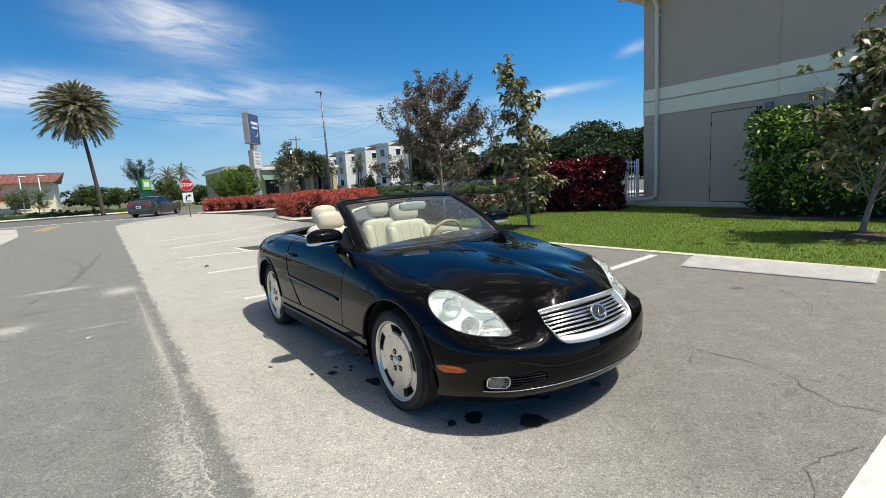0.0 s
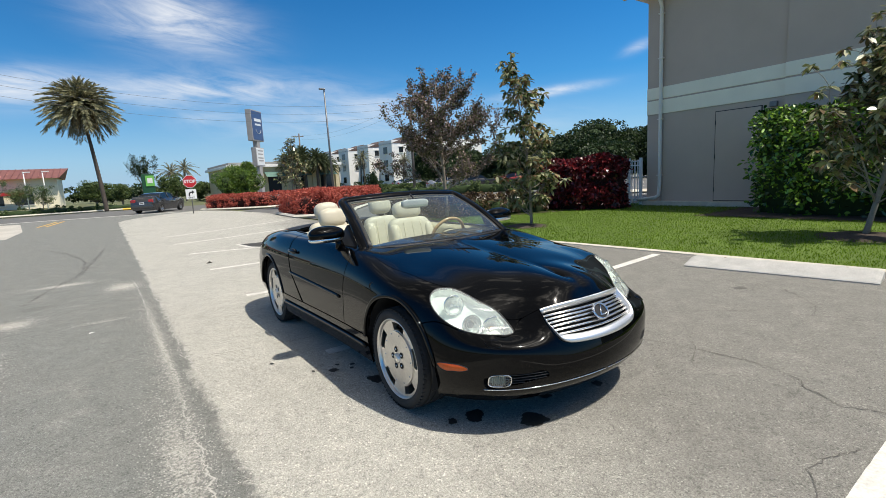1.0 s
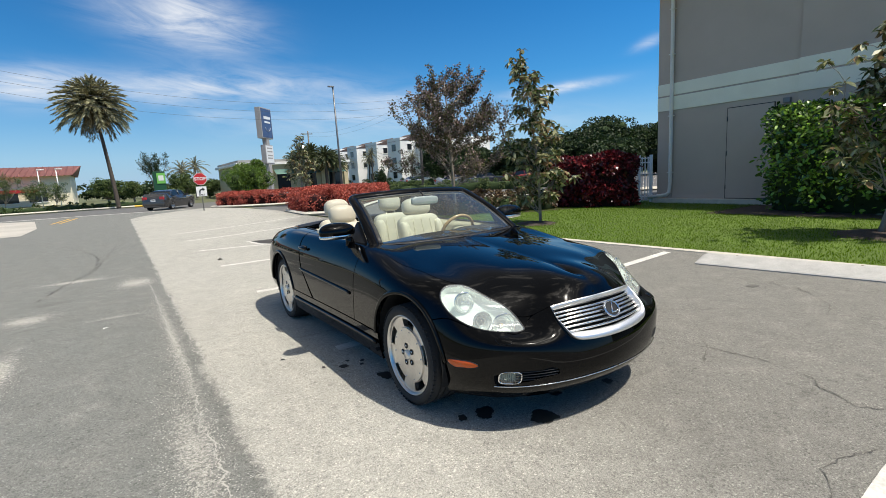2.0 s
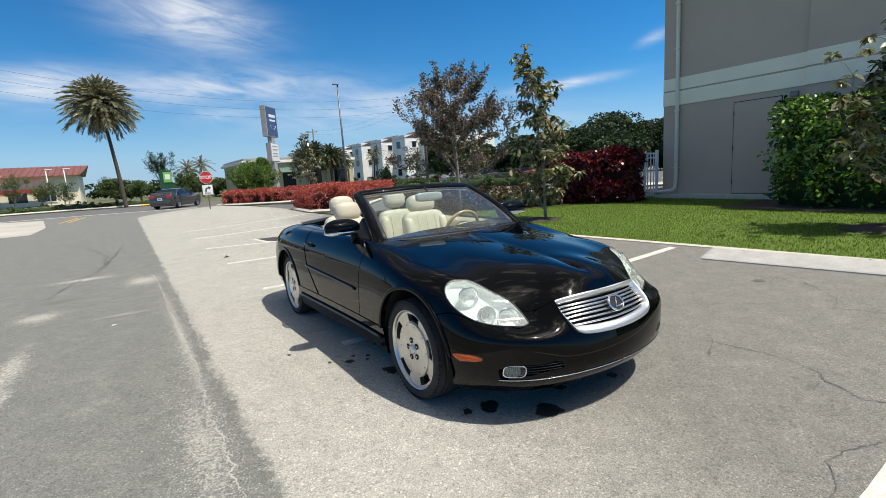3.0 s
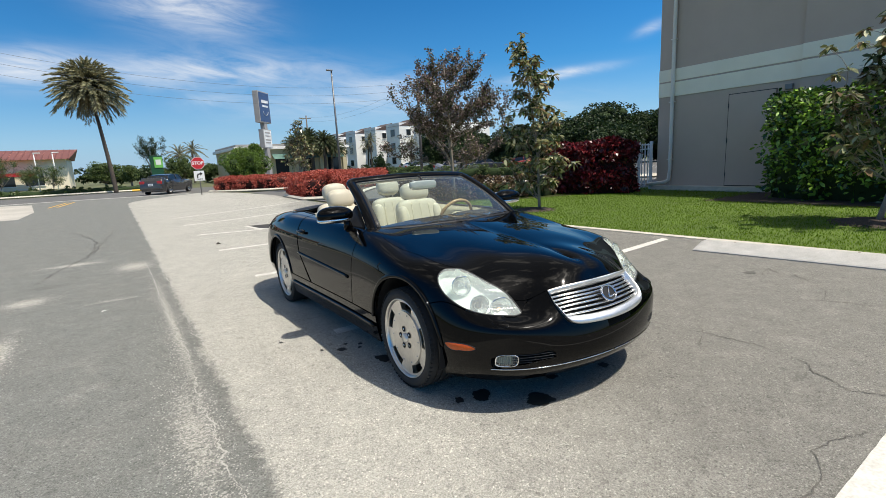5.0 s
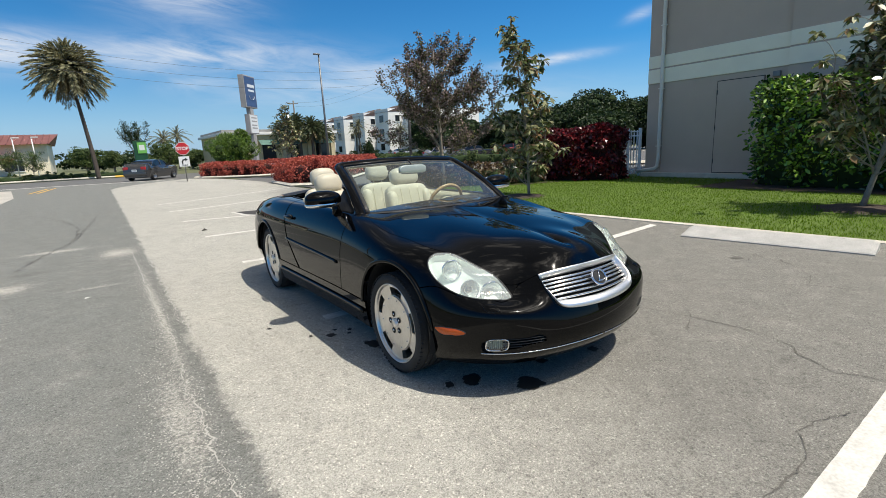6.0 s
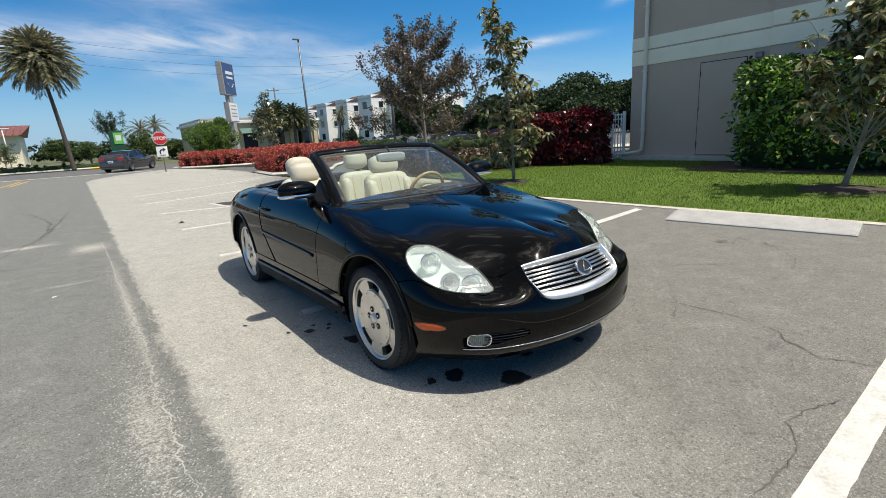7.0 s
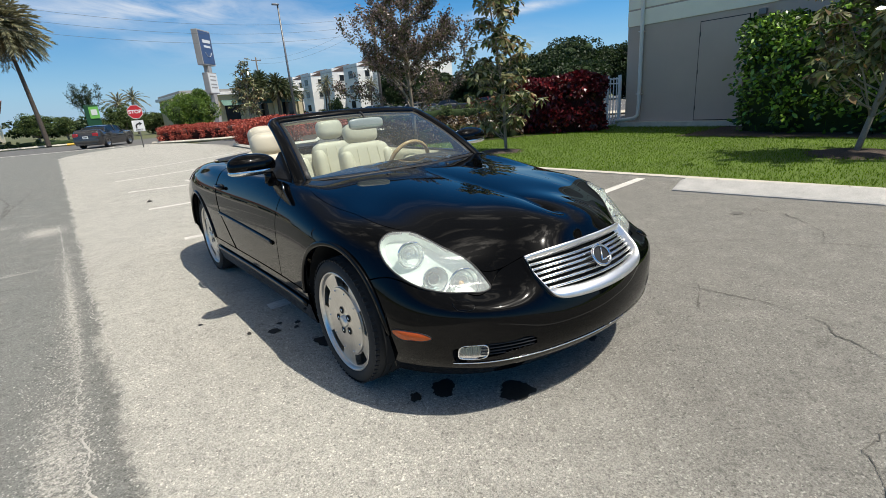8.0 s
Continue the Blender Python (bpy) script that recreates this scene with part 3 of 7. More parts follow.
# ---------------------------------------------------------------- the convertible
car = thing("convertible_car", "glossy black two-door convertible with its top folded down", "car", at=Matrix.Translation((.03, 0, 0)) @ Matrix.Diagonal((1.035, 1, 1, 1)))
AXLE_F, AXLE_R, HUB_Z, ARCH = 0.0, 2.62, .327, .392


def inside(poly, x, y):
    hit = False
    for (x0, y0), (x1, y1) in zip(poly, poly[1:] + poly[:1]):
        if (y0 > y) != (y1 > y) and x < (x1 - x0) * (y - y0) / (y1 - y0) + x0:
            hit = not hit
    return hit


def onto(poly, x, y, sx=.3, sy=.09):
    """The nearest point of a closed line, in body coordinates."""
    best = None
    for (x0, y0), (x1, y1) in zip(poly, poly[1:] + poly[:1]):
        ax, ay, bx, by = (x1 - x0) * sx, (y1 - y0) * sy, (x - x0) * sx, (y - y0) * sy
        t = max(0, min(1, (ax * bx + ay * by) / (ax * ax + ay * ay + 1e-12)))
        d = (bx - t * ax) ** 2 + (by - t * ay) ** 2
        if best is None or d < best[0]:
            best = d, x0 + t * (x1 - x0), y0 + t * (y1 - y0)
    return best[1], best[2]


def rounded(poly, n):
    """n points on a smooth closed line through the corners of poly."""
    p = np.array(poly + poly[:3], float)
    p = np.vstack([np.array(poly[-3:]), p])
    k = np.concatenate([[0], np.cumsum(np.hypot((np.diff(p[:, 0]) * .3), np.diff(p[:, 1]) * .09))])
    f = spline(k, p)
    return [tuple(f(s)) for s in np.linspace(k[3], k[3 + len(poly)], n, endpoint=False)]


def u_at(y):
    """The rib whose foot lies at y on the flank."""
    lo, hi = 3.0, 11.9
    for _ in range(40):
        m = (lo + hi) / 2
        lo, hi = (m, hi) if plan_y(m) < y else (lo, m)
    return lo


def w_at(u, z):
    lo, hi = 0.0, 5.0
    for _ in range(30):
        m = (lo + hi) / 2
        lo, hi = (m, hi) if body(u, m)[2] < z else (lo, m)
    return lo


def arch_w(u):
    """Where the wheel arch ends the panel on this rib, or 0."""
    y = plan_y(u)
    for c in (AXLE_F, AXLE_R):
        if abs(y - c) < ARCH:
            return w_at(u, HUB_Z + .01 + math.sqrt(ARCH ** 2 - (y - c) ** 2))
    return 0.0


def u_steps(u0, u1, step=.05):
    us = list(np.arange(u0, u1, step)) + [u1]
    for c in (AXLE_F, AXLE_R):
        for k in range(0, 19):
            for s in (-1, 1):
                u = u_at(c + s * ARCH * math.cos(math.pi / 2 * k / 18) * .9999)
                if u0 < u < u1:
                    us.append(u)
    us = sorted(us)
    return [u for i, u in enumerate(us) if i == 0 or u - us[i - 1] > .004]


def panel(us, low, high, nw, holes=(), shift=None, flange=.014, both=False, gap=.0):
    """A body panel between two lines of w, with its edges turned in; returns the left and right meshes' data."""
    uw, vs, ns = [], [], []
    for u in us:
        a, b = low(u), high(u)
        for k in range(nw + 1):
            w = a + (b - a) * k / nw
            uw.append([u + (shift(u, w) if shift else 0), w])
    cols = nw + 1
    faces = []
    for i in range(len(us) - 1):
        for k in range(nw):
            f = (i * cols + k, (i + 1) * cols + k, (i + 1) * cols + k + 1, i * cols + k + 1)
            c = [sum(uw[j][q] for j in f) / 4 for q in (0, 1)]
            if not any(inside(h, *c) for h in holes):
                faces.append(f)
    if holes:
        cut = set(v for i in range(len(us) - 1) for k in range(nw) for v in (i * cols + k, (i + 1) * cols + k, (i + 1) * cols + k + 1, i * cols + k + 1)
                  if any(inside(h, *[sum(uw[j][q] for j in (i * cols + k, (i + 1) * cols + k, (i + 1) * cols + k + 1, i * cols + k + 1)) / 4 for q in (0, 1)]) for h in holes))
        kept = set(v for f in faces for v in f)
        for v in cut & kept:
            h = min(holes, key=lambda p: (onto(p, *uw[v])[0] - uw[v][0]) ** 2 * .09 + (onto(p, *uw[v])[1] - uw[v][1]) ** 2 * .008)
            uw[v] = list(onto(h, *uw[v]))
    for u, w in uw:
        vs.append(body(u, w))
        ns.append(body_normal(u, w))
    edges = {}
    for f in faces:
        for a, b in zip(f, f[1:] + f[:1]):
            edges[(a, b)] = edges.get((a, b), 0) + 1
    rim = [(a, b) for a, b in edges if (b, a) not in edges and not (abs(vs[a][0]) < 1e-4 and abs(vs[b][0]) < 1e-4)]
    turned = {}
    for a, b in rim:
        for v in (a, b):
            if v not in turned:
                turned[v] = len(vs)
                vs.append(vs[v] - ns[v] * flange)
    faces += [(b, a, turned[a], turned[b]) for a, b in rim]
    vs = np.array(vs)
    right = vs * [-1, 1, 1]
    if both:
        o = len(vs)
        return np.vstack([vs, right]), faces + [tuple(i + o for i in f[::-1]) for f in faces]
    return (vs, faces), (right, [f[::-1] for f in faces])


def clean(name, data, mat):
    """A mesh with its middle seam welded, its empty faces removed and its normals set outwards."""
    bm = bmesh.new()
    vs = [bm.verts.new(tuple(v)) for v in data[0]]
    for f in data[1]:
        try:
            bm.faces.new([vs[i] for i in f])
        except ValueError:
            pass
    bmesh.ops.remove_doubles(bm, verts=bm.verts, dist=.0004)
    bmesh.ops.dissolve_degenerate(bm, edges=bm.edges, dist=.0002)
    me = bm_mesh(name, bm, mat)
    me.set_sharp_from_angle(angle=radians(48))
    return me


HEADLAMP = rounded([(4.4, 4.6), (4.4, 4.9), (4.32, 5.2), (4.15, 5.4), (3.88, 5.55), (3.58, 5.5), (3.08, 5.25), (2.61, 4.95), (2.34, 4.55), (2.18, 4.2), (2.13, 4.02),
                    (2.2, 3.9), (2.46, 3.84), (2.88, 3.75), (3.26, 3.7), (3.63, 3.75), (3.98, 3.9), (4.25, 4.15)], 90)


def stretched(points, n):
    """n points evenly along an open line of corners, in body coordinates."""
    p = np.array(points, float)
    k = np.concatenate([[0], np.cumsum(np.hypot(np.diff(p[:, 0]) * .3, np.diff(p[:, 1]) * .09))])
    s = np.linspace(0, k[-1], n)
    return [(float(np.interp(q, k, p[:, 0])), float(np.interp(q, k, p[:, 1]))) for q in s]


def frame_line(top, side, low):
    """Half of the grille's outline: along the top, down the side, along the bottom."""
    return stretched(top, 16)[:-1] + stretched(side, 16)[:-1] + stretched(low, 16)


GRILLE = frame_line([(0, 5.0), (.65, 5.0), (1.07, 4.95), (1.47, 4.88)], [(1.47, 4.88), (1.39, 4.55), (1.29, 4.05), (1.14, 3.55), (1.05, 3.3)], [(1.05, 3.3), (.97, 3.14), (.83, 3.03), (.57, 2.98), (.27, 2.95), (0, 2.95)])
GRILLE_IN = frame_line([(0, 4.78), (.72, 4.75), (1.04, 4.72), (1.41, 4.69)], [(1.41, 4.69), (1.34, 4.3), (1.20, 3.85), (1.1, 3.56)], [(1.1, 3.56), (1.02, 3.44), (.82, 3.40), (.52, 3.36), (0, 3.34)])
INTAKE = rounded([(2.83, 1.15), (2.86, 1.45), (2.73, 1.6), (2.14, 1.75), (1.64, 1.75), (1.34, 1.7), (1.27, 1.57), (1.54, 1.4), (2.04, 1.25), (2.56, 1.1)], 60)
MARKER = rounded([(4.076, 1.7), (3.9, 1.83), (3.654, 1.9), (3.4, 1.93), (3.231, 1.85), (3.4, 1.72), (3.654, 1.65), (3.95, 1.6)], 36)

seam_h = spline([0, 1, 1.45, 1.9, 2.3, 3, 4, 4.6, 5.5, 6.3, 6.7, 7.0], [5.06, 5.0, 4.93, 4.66, 4.62, 5.14, 5.53, 5.42, 5.4, 5.2, 5.42, 6.0])
seam_b = spline([0, 1.45, 1.9, 2.02, 2.16, 2.6, 3.4, 4.1, 4.72, 5.2], [5.06, 4.93, 4.66, 4.5, 4.0, 3.8, 3.66, 3.6, 2.8, 2.45])
hood_low = lambda u: float(seam_h(u)) + .013
bump_high = lambda u: max(float(seam_b(u)) - .03, arch_w(u)) if u > 1.9 else float(seam_b(u)) - .02
fender_low = lambda u: max(float(seam_b(u)) + .03 if u < 5.2 else 1.34, arch_w(u), 1.34)

rear_cut = lambda w: np.interp(w, [1, 1.6, 2.2, 3.2, 4.2, 6], [-.42, -.24, -.06, .03, .06, .1])
front_cut = lambda w: np.interp(w, [1, 2, 3, 4, 6], [.06, .0, -.04, -.06, -.06])
U_D0, U_D1 = u_at(.74), u_at(1.93)
TOP = 5.75

data = panel(u_steps(0, 5.15, .045), lambda u: max(0, arch_w(u)), bump_high, 26, holes=(GRILLE, INTAKE, HEADLAMP), both=True)
bumper = part("front_bumper", clean("front_bumper", data, PAINT), car)
data = panel(u_steps(0, 7.02, .06), hood_low, lambda u: 8.0, 22, holes=(HEADLAMP,), both=True)
hood = part("hood", clean("hood", data, PAINT), car)
for side, me in zip((-1, 1), panel(u_steps(2.0, U_D0, .04), fender_low, lambda u: float(seam_h(u)) - .013 if u < 7 else TOP, 26, holes=(HEADLAMP,),
                                   shift=lambda u, w: float(front_cut(w)) * max(0, (u - 6.2) / (U_D0 - 6.2)) - .012 * (u > U_D0 - .01))):
    part("front_fender", clean("front_fender", me, PAINT), car)
for side, me in zip((-1, 1), panel(list(np.linspace(U_D0, U_D1, 34)), lambda u: 1.34, lambda u: TOP, 26,
                                   shift=lambda u, w: float(front_cut(w)) * (U_D1 - u) / (U_D1 - U_D0) + float(rear_cut(w)) * (u - U_D0) / (U_D1 - U_D0))):
    door = part("door", clean("door", me, PAINT), car)
    s = side
    # handle, rub strip
    hu, hw = find((1, 2), 1.86, .845, 8.3, 3.6)
    p, n = body(hu, hw), body_normal(hu, hw)
    cup = blob(0, 0, 0, .012, .055, .026, .8, .7)
    part("handle_recess", mesh("handle_recess", [((p[0] - .002 + v[0]) * -s, p[1] + v[1], p[2] + v[2]) for v in cup[0]], cup[1], BLACK), door)
    path = [(-s * (p[0] - .028 + .022 * abs(t) ** 3), p[1] + .10 * t, p[2] + .006) for t in np.linspace(-1, 1, 13)]
    part("door_handle", mesh("door_handle", *tube(path, .011, .013, 10), PAINT), door)
    strip = []
    for y in np.linspace(.80, 1.93, 30):
        u, w = find((1, 2), y, .602 + (y - .877) * .037, u_at(y), 2.0)
        q = body(u, w) + body_normal(u, w) * .004
        strip.append((q[0] * -s, q[1], q[2]))
    part("rub_strip", mesh("rub_strip", *tube(strip, .007, .013, 8), PAINT), door)
for side, me in zip((-1, 1), panel(u_steps(U_D1 + .03, 11.3, .045), lambda u: max(1.34, arch_w(u)), lambda u: TOP, 26,
                                   shift=lambda u, w: float(rear_cut(w)) * max(0, 1 - (u - U_D1) / .38))):
    part("rear_quarter", clean("rear_quarter", me, PAINT), car)
for side, me in zip((-1, 1), panel(u_steps(u_at(.36), u_at(2.26), .08), lambda u: max(0, arch_w(u) * 0), lambda u: 1.30, 8)):
    part("rocker_panel", clean("rocker_panel", me, PAINT), car)
for s in (-1, 1):
    line = []
    for y in np.linspace(.40, 2.22, 40):
        q = body(u_at(y), 1.05)
        line.append((-s * (q[0] - .008), y, q[2] - .012))
    part("sill_moulding", mesh("sill_moulding", *tube(line, .008, .016, 12, up=(0, 0, 1)), PAINT), car)
    for c in (AXLE_F, AXLE_R):
        line = []
        for a in np.linspace(.12, math.pi - .12, 40):
            y, z = c + (ARCH + .006) * math.cos(a), HUB_Z + .012 + (ARCH + .006) * math.sin(a)
            u = u_at(y)
            q = body(u, w_at(u, z))
            line.append((-s * (q[0] - .001), y, q[2]))
        part("arch_lip", mesh("arch_lip", *tube(line, .015, .010, 12, up=(1, 0, 0)), PAINT), car)
data = panel(list(np.arange(11.32, 13.001, .04)) + [13.0], lambda u: 0, lambda u: 3.6, 18, both=True)
part("rear_bumper", clean("rear_bumper", data, PAINT), car)
for side, me in zip((-1, 1), panel(u_steps(u_at(2.9), 11.3, .05), lambda u: 0, lambda u: 1.3, 8)):
    part("rear_valance", clean("rear_valance", me, PAINT), car)
data = panel(list(np.arange(9.15, 13.0, .06)) + [13.0], lambda u: 5.79 if u < 11.3 else 5.79 - 1.8 * min(1, (u - 11.3) / .1), lambda u: 8.0, 22, both=True)
part("boot_lid", clean("boot_lid", data, PAINT), car)

# dark shell under the panels, seen only through the gaps
for side, me in zip((-1, 1), panel(u_steps(0, 13, .1), lambda u: max(.4, arch_w(u) + .3 * (arch_w(u) > 0)), lambda u: 8.0 if u < 6.95 or u > 9.3 else 5.6, 26, holes=(HEADLAMP, GRILLE, INTAKE))):
    vs = np.array(me[0])
    vs = np.column_stack([vs[:, 0] * .978, 1.3 + (vs[:, 1] - 1.3) * .991, vs[:, 2] - .012])
    part("inner_shell", clean("inner_shell", (vs, me[1]), UNDER), car)
part("floor_pan", bm_mesh("floor_pan", box(0, 1.45, .22, 1.30, 3.6, .06, .02), UNDER), car)


def on_body(uw, out, side=-1):
    q = body(*uw) + body_normal(*uw) * out
    return q[0] * -side, q[1], q[2]


def patch(outline, out, rings=8, side=-1, dome=0.0, centre=None):
    """A sheet that fills an outline on the body, raised by out (and a dome in the middle)."""
    c = centre or (sum(p[0] for p in outline) / len(outline), sum(p[1] for p in outline) / len(outline))
    vs, fs, n = [], [], len(outline)
    for r in range(1, rings + 1):
        f = r / rings
        for p in outline:
            vs.append(on_body((c[0] + (p[0] - c[0]) * f, c[1] + (p[1] - c[1]) * f), out + dome * (1 - f * f), side))
    vs.append(on_body(c, out + dome, side))
    for r in range(rings - 1):
        for k in range(n):
            fs.append((r * n + k, r * n + (k + 1) % n, (r + 1) * n + (k + 1) % n, (r + 1) * n + k))
    fs += [(len(vs) - 1, (k + 1) % n, k) for k in range(n)]
    return vs, fs if side < 0 else [f[::-1] for f in fs]


def loop_tube(outline, out, ra, side=-1, n=8):
    return tube([on_body(p, out, side) for p in outline], ra, None, n, up=(0, 0, 1), close=True)


def bowl(centre, axis, r, depth, r_in=.3, n=28):
    """A reflector bowl that opens along axis."""
    c, d = Vector(centre), Vector(axis).normalized()
    q = d.to_track_quat("X", "Z")
    prof = [(-depth * (1 - (k / 8) ** 2), r * (r_in + (1 - r_in) * k / 8)) for k in range(9)]
    vs, fs = lathe([(-depth, .001)] + prof, n)
    return [tuple(c + q @ Vector(v)) for v in vs], fs


def ball(centre, axis, r, flat=.5, n=20):
    c, q = Vector(centre), Vector(axis).normalized().to_track_quat("X", "Z")
    vs, fs = lathe([(r * flat * math.cos(t), r * math.sin(t)) for t in np.linspace(0.001, math.pi * .5, 8)], n)
    return [tuple(c + q @ Vector(v)) for v in vs], fs


FOG = material("fog_reflector", (.30, .31, .30), rough=.3, metal=.5, spread=.15, scale=30)
BULB = material("amber_bulb", (.72, .42, .14), rough=.2, spread=.1, coat=.5)
# headlamps: housing, projector, reflectors, lens, seal
for s in (-1, 1):
    lamp = part("headlight", mesh("headlight", *patch(HEADLAMP, -.055, 8, s, dome=-.02), LAMP_HOUSE), car, "clear lens headlight with pale reflectors")
    wall_v = [on_body(p, o, s) for o in (-.058, .001) for p in HEADLAMP]
    n = len(HEADLAMP)
    wall_f = [(k, (k + 1) % n, n + (k + 1) % n, n + k) for k in range(n)]
    part("housing", mesh("housing", wall_v, wall_f, LAMP_HOUSE), lamp)
    fwd = Vector((s * .25, -1, .12))
    for (u, w), r, dep, name in (((3.74, 4.92), .058, .040, "high_beam"), ((3.20, 4.26), .056, .034, "projector"), ((2.64, 4.28), .070, .040, "turn_lamp")):
        c = on_body((u, w), -.030, s)
        b = part(name, mesh(name, *bowl(c, fwd, r, dep), LAMP_BOWL), lamp)
        part("trim_ring", mesh("trim_ring", *tube([Vector(c) + fwd.normalized().to_track_quat("X", "Z") @ Vector((0.002, r * math.cos(t), r * math.sin(t))) for t in np.linspace(0, 2 * math.pi, 32, endpoint=False)], .004, None, 6, close=True), CHROME), lamp)
        if name == "projector":
            part("bulb_lens", mesh("bulb_lens", *ball(Vector(c) - fwd.normalized() * .012, fwd, .030, .7), glass("bulb_glass", (.6, .75, .75))), lamp)
            part("bulb_ring", mesh("bulb_ring", *ball(Vector(c) - fwd.normalized() * .022, fwd, .031, .4), BLACK), lamp)
        else:
            part("bulb", mesh("bulb", *ball(Vector(c) - fwd.normalized() * .03, fwd, .012, .9), CHROME if name == "high_beam" else BULB), lamp)
            q = fwd.normalized().to_track_quat("X", "Z")
            for f in (.52, .76):
                ring = [Vector(c) + q @ Vector((-dep * (1 - ((f - .3) / .7) ** 2) + .003, r * f * math.cos(t), r * f * math.sin(t))) for t in np.linspace(0, 2 * math.pi, 30, endpoint=False)]
                part("reflector_step", mesh("reflector_step", *tube(ring, .0022, None, 6, close=True), LAMP_HOUSE), lamp)
    lens = part("lens", mesh("lens", *patch(HEADLAMP, .002, 10, s, dome=.006), LAMP_GLASS), lamp)
    lens.visible_shadow = False
    part("seal", mesh("seal", *loop_tube(HEADLAMP, .0, .0045, s), BLACK), lamp)
    # side marker, washer cap, fog lamp
    part("side_marker", mesh("side_marker", *patch(MARKER, .003, 5, s, dome=.006), AMBER), car, "amber side marker lens")
    part("marker_seal", mesh("marker_seal", *loop_tube(MARKER, .001, .003, s), BLACK), car)
    wash = rounded([(2.81, 3.25), (2.68, 3.4), (2.54, 3.44), (2.46, 3.3), (2.39, 3.08), (2.56, 2.92), (2.71, 2.96)], 28)
    part("washer_cap", mesh("washer_cap", *patch(wash, .006, 4, s, dome=.003), PAINT), car)
    part("washer_gap", mesh("washer_gap", *loop_tube(wash, .0005, .0022, s), BLACK), car)
    # lower intake: dark pocket, slats, fog lamp, chrome lip
    n = len(INTAKE)
    pocket = patch(INTAKE, -.07, 4, s)
    sides = [on_body(p, o, s) for o in (-.07, .0) for p in INTAKE], [(k, (k + 1) % n, n + (k + 1) % n, n + k) for k in range(n)]
    intake = part("lower_intake", mesh("lower_intake", *joined(pocket, sides), UNDER), car)
    for k in range(5):
        w = 1.32 + .12 * k
        us = [u for u in np.linspace(1.1, 2.3, 30) if inside(INTAKE, u, w)]
        if len(us) > 3:
            part("slat", mesh("slat", *tube([on_body((u, w), -.012, s) for u in us], .012, .0035, 6), BLACK), intake)
    fogp = []
    for k in range(36):
        a = 2 * math.pi * k / 36
        ca, sa = math.copysign(abs(math.cos(a)) ** .5, math.cos(a)), math.copysign(abs(math.sin(a)) ** .6, math.sin(a))
        fogp.append(find((0, 2), -.648 + .046 * ca, .345 + .035 * sa, 2.4, 1.5))
    fog = part("fog_light", mesh("fog_light", *patch(fogp, -.028, 5, s, dome=-.01), FOG), car, "ribbed fog lamp in a chrome bezel")
    part("bezel", mesh("bezel", *loop_tube(fogp, -.003, .0036, s), CHROME), fog)
    for k in range(9):
        u = 2.24 + .05 * k
        ws = [w for w in np.linspace(1.0, 2.0, 40) if inside(fogp, u, w)]
        if len(ws) > 3:
            part("rib", mesh("rib", *tube([on_body((u, w), -.018, s) for w in ws], .004, .004, 6), FOG), fog)
    lens = part("fog_lens", mesh("fog_lens", *patch(fogp, -.004, 5, s), SCREEN), fog)
    lens.visible_shadow = False
for s in (-1, 1):
    lip = [on_body((u, 1.02 + .05 * max(0, 1.1 - u)), .003, s) for u in np.linspace(2.86, .02, 60)]
    part("chrome_lip", mesh("chrome_lip", *tube(lip, .0022, .0028, 8), CHROME), car, "thin chrome strip along the bumper")

SLAT = material("polished_slat", (.86, .86, .85), rough=.22, metal=1, spread=.05, scale=20)
# grille: backing, slats, surround, emblem
def nose(u, w, out):
    q = body(abs(u), w) + body_normal(abs(u), w) * out
    return (q[0] if u >= 0 else -q[0], q[1], q[2])


def whole(half):
    return half + [(-u, w) for u, w in half[-2:0:-1]]


g_out, g_in = whole(GRILLE), whole(GRILLE_IN)
N = len(g_out)
back = [nose(u, w, -.045) for u, w in g_out]
grille = part("grille", mesh("grille", [nose(u, w, .0) for u, w in g_out] + back + [tuple(np.mean(back, axis=0))],
              [(k, (k + 1) % N, N + (k + 1) % N, N + k) for k in range(N)] + [(2 * N, N + k, N + (k + 1) % N) for k in range(N)], UNDER), car, "chrome barred radiator grille")
for k in range(6):
    w = 3.50 + .208 * k
    us = [u for u in np.linspace(-1.5, 1.5, 120) if inside(g_in, u, w)]
    part("slat", mesh("slat", *tube([nose(u, w, -.012) for u in us], .011, .0072, 12, up=(0, .35, .95)), SLAT), grille)
rows = []
for f, o in ((0, -.004), (0, .016), (.1, .023), (.5, .019), (.9, .009), (1, .002), (1, -.02)):
    rows.append([nose(a[0] + (b[0] - a[0]) * f, a[1] + (b[1] - a[1]) * f, o) for a, b in zip(g_out, g_in)])
part("surround", mesh("surround", [p for r in rows for p in r], [(j * N + k, j * N + (k + 1) % N, (j + 1) * N + (k + 1) % N, (j + 1) * N + k) for j in range(6) for k in range(N)], BRIGHT), grille, "broad chrome grille surround")
em = Vector(nose(0, 4.0, .02))
er = (Vector(nose(0, 4.2, 0)) - Vector(nose(0, 3.6, 0))).normalized()
ring_p = [em + Vector((1, 0, 0)) * .055 * math.cos(t) + er * .047 * math.sin(t) for t in np.linspace(0, 2 * math.pi, 40, endpoint=False)]
emblem = part("emblem", mesh("emblem", *tube(ring_p, .006, .007, 8, up=(0, -1, .4), close=True), CHROME), grille, "oval chrome emblem")
plate = [em - Vector((0, -1, .4)).normalized() * .004 + Vector((1, 0, 0)) * .052 * math.cos(t) + er * .044 * math.sin(t) for t in np.linspace(0, 2 * math.pi, 40, endpoint=False)]
part("emblem_plate", mesh("emblem_plate", plate, [tuple(range(40))], BLACK), emblem.parent)
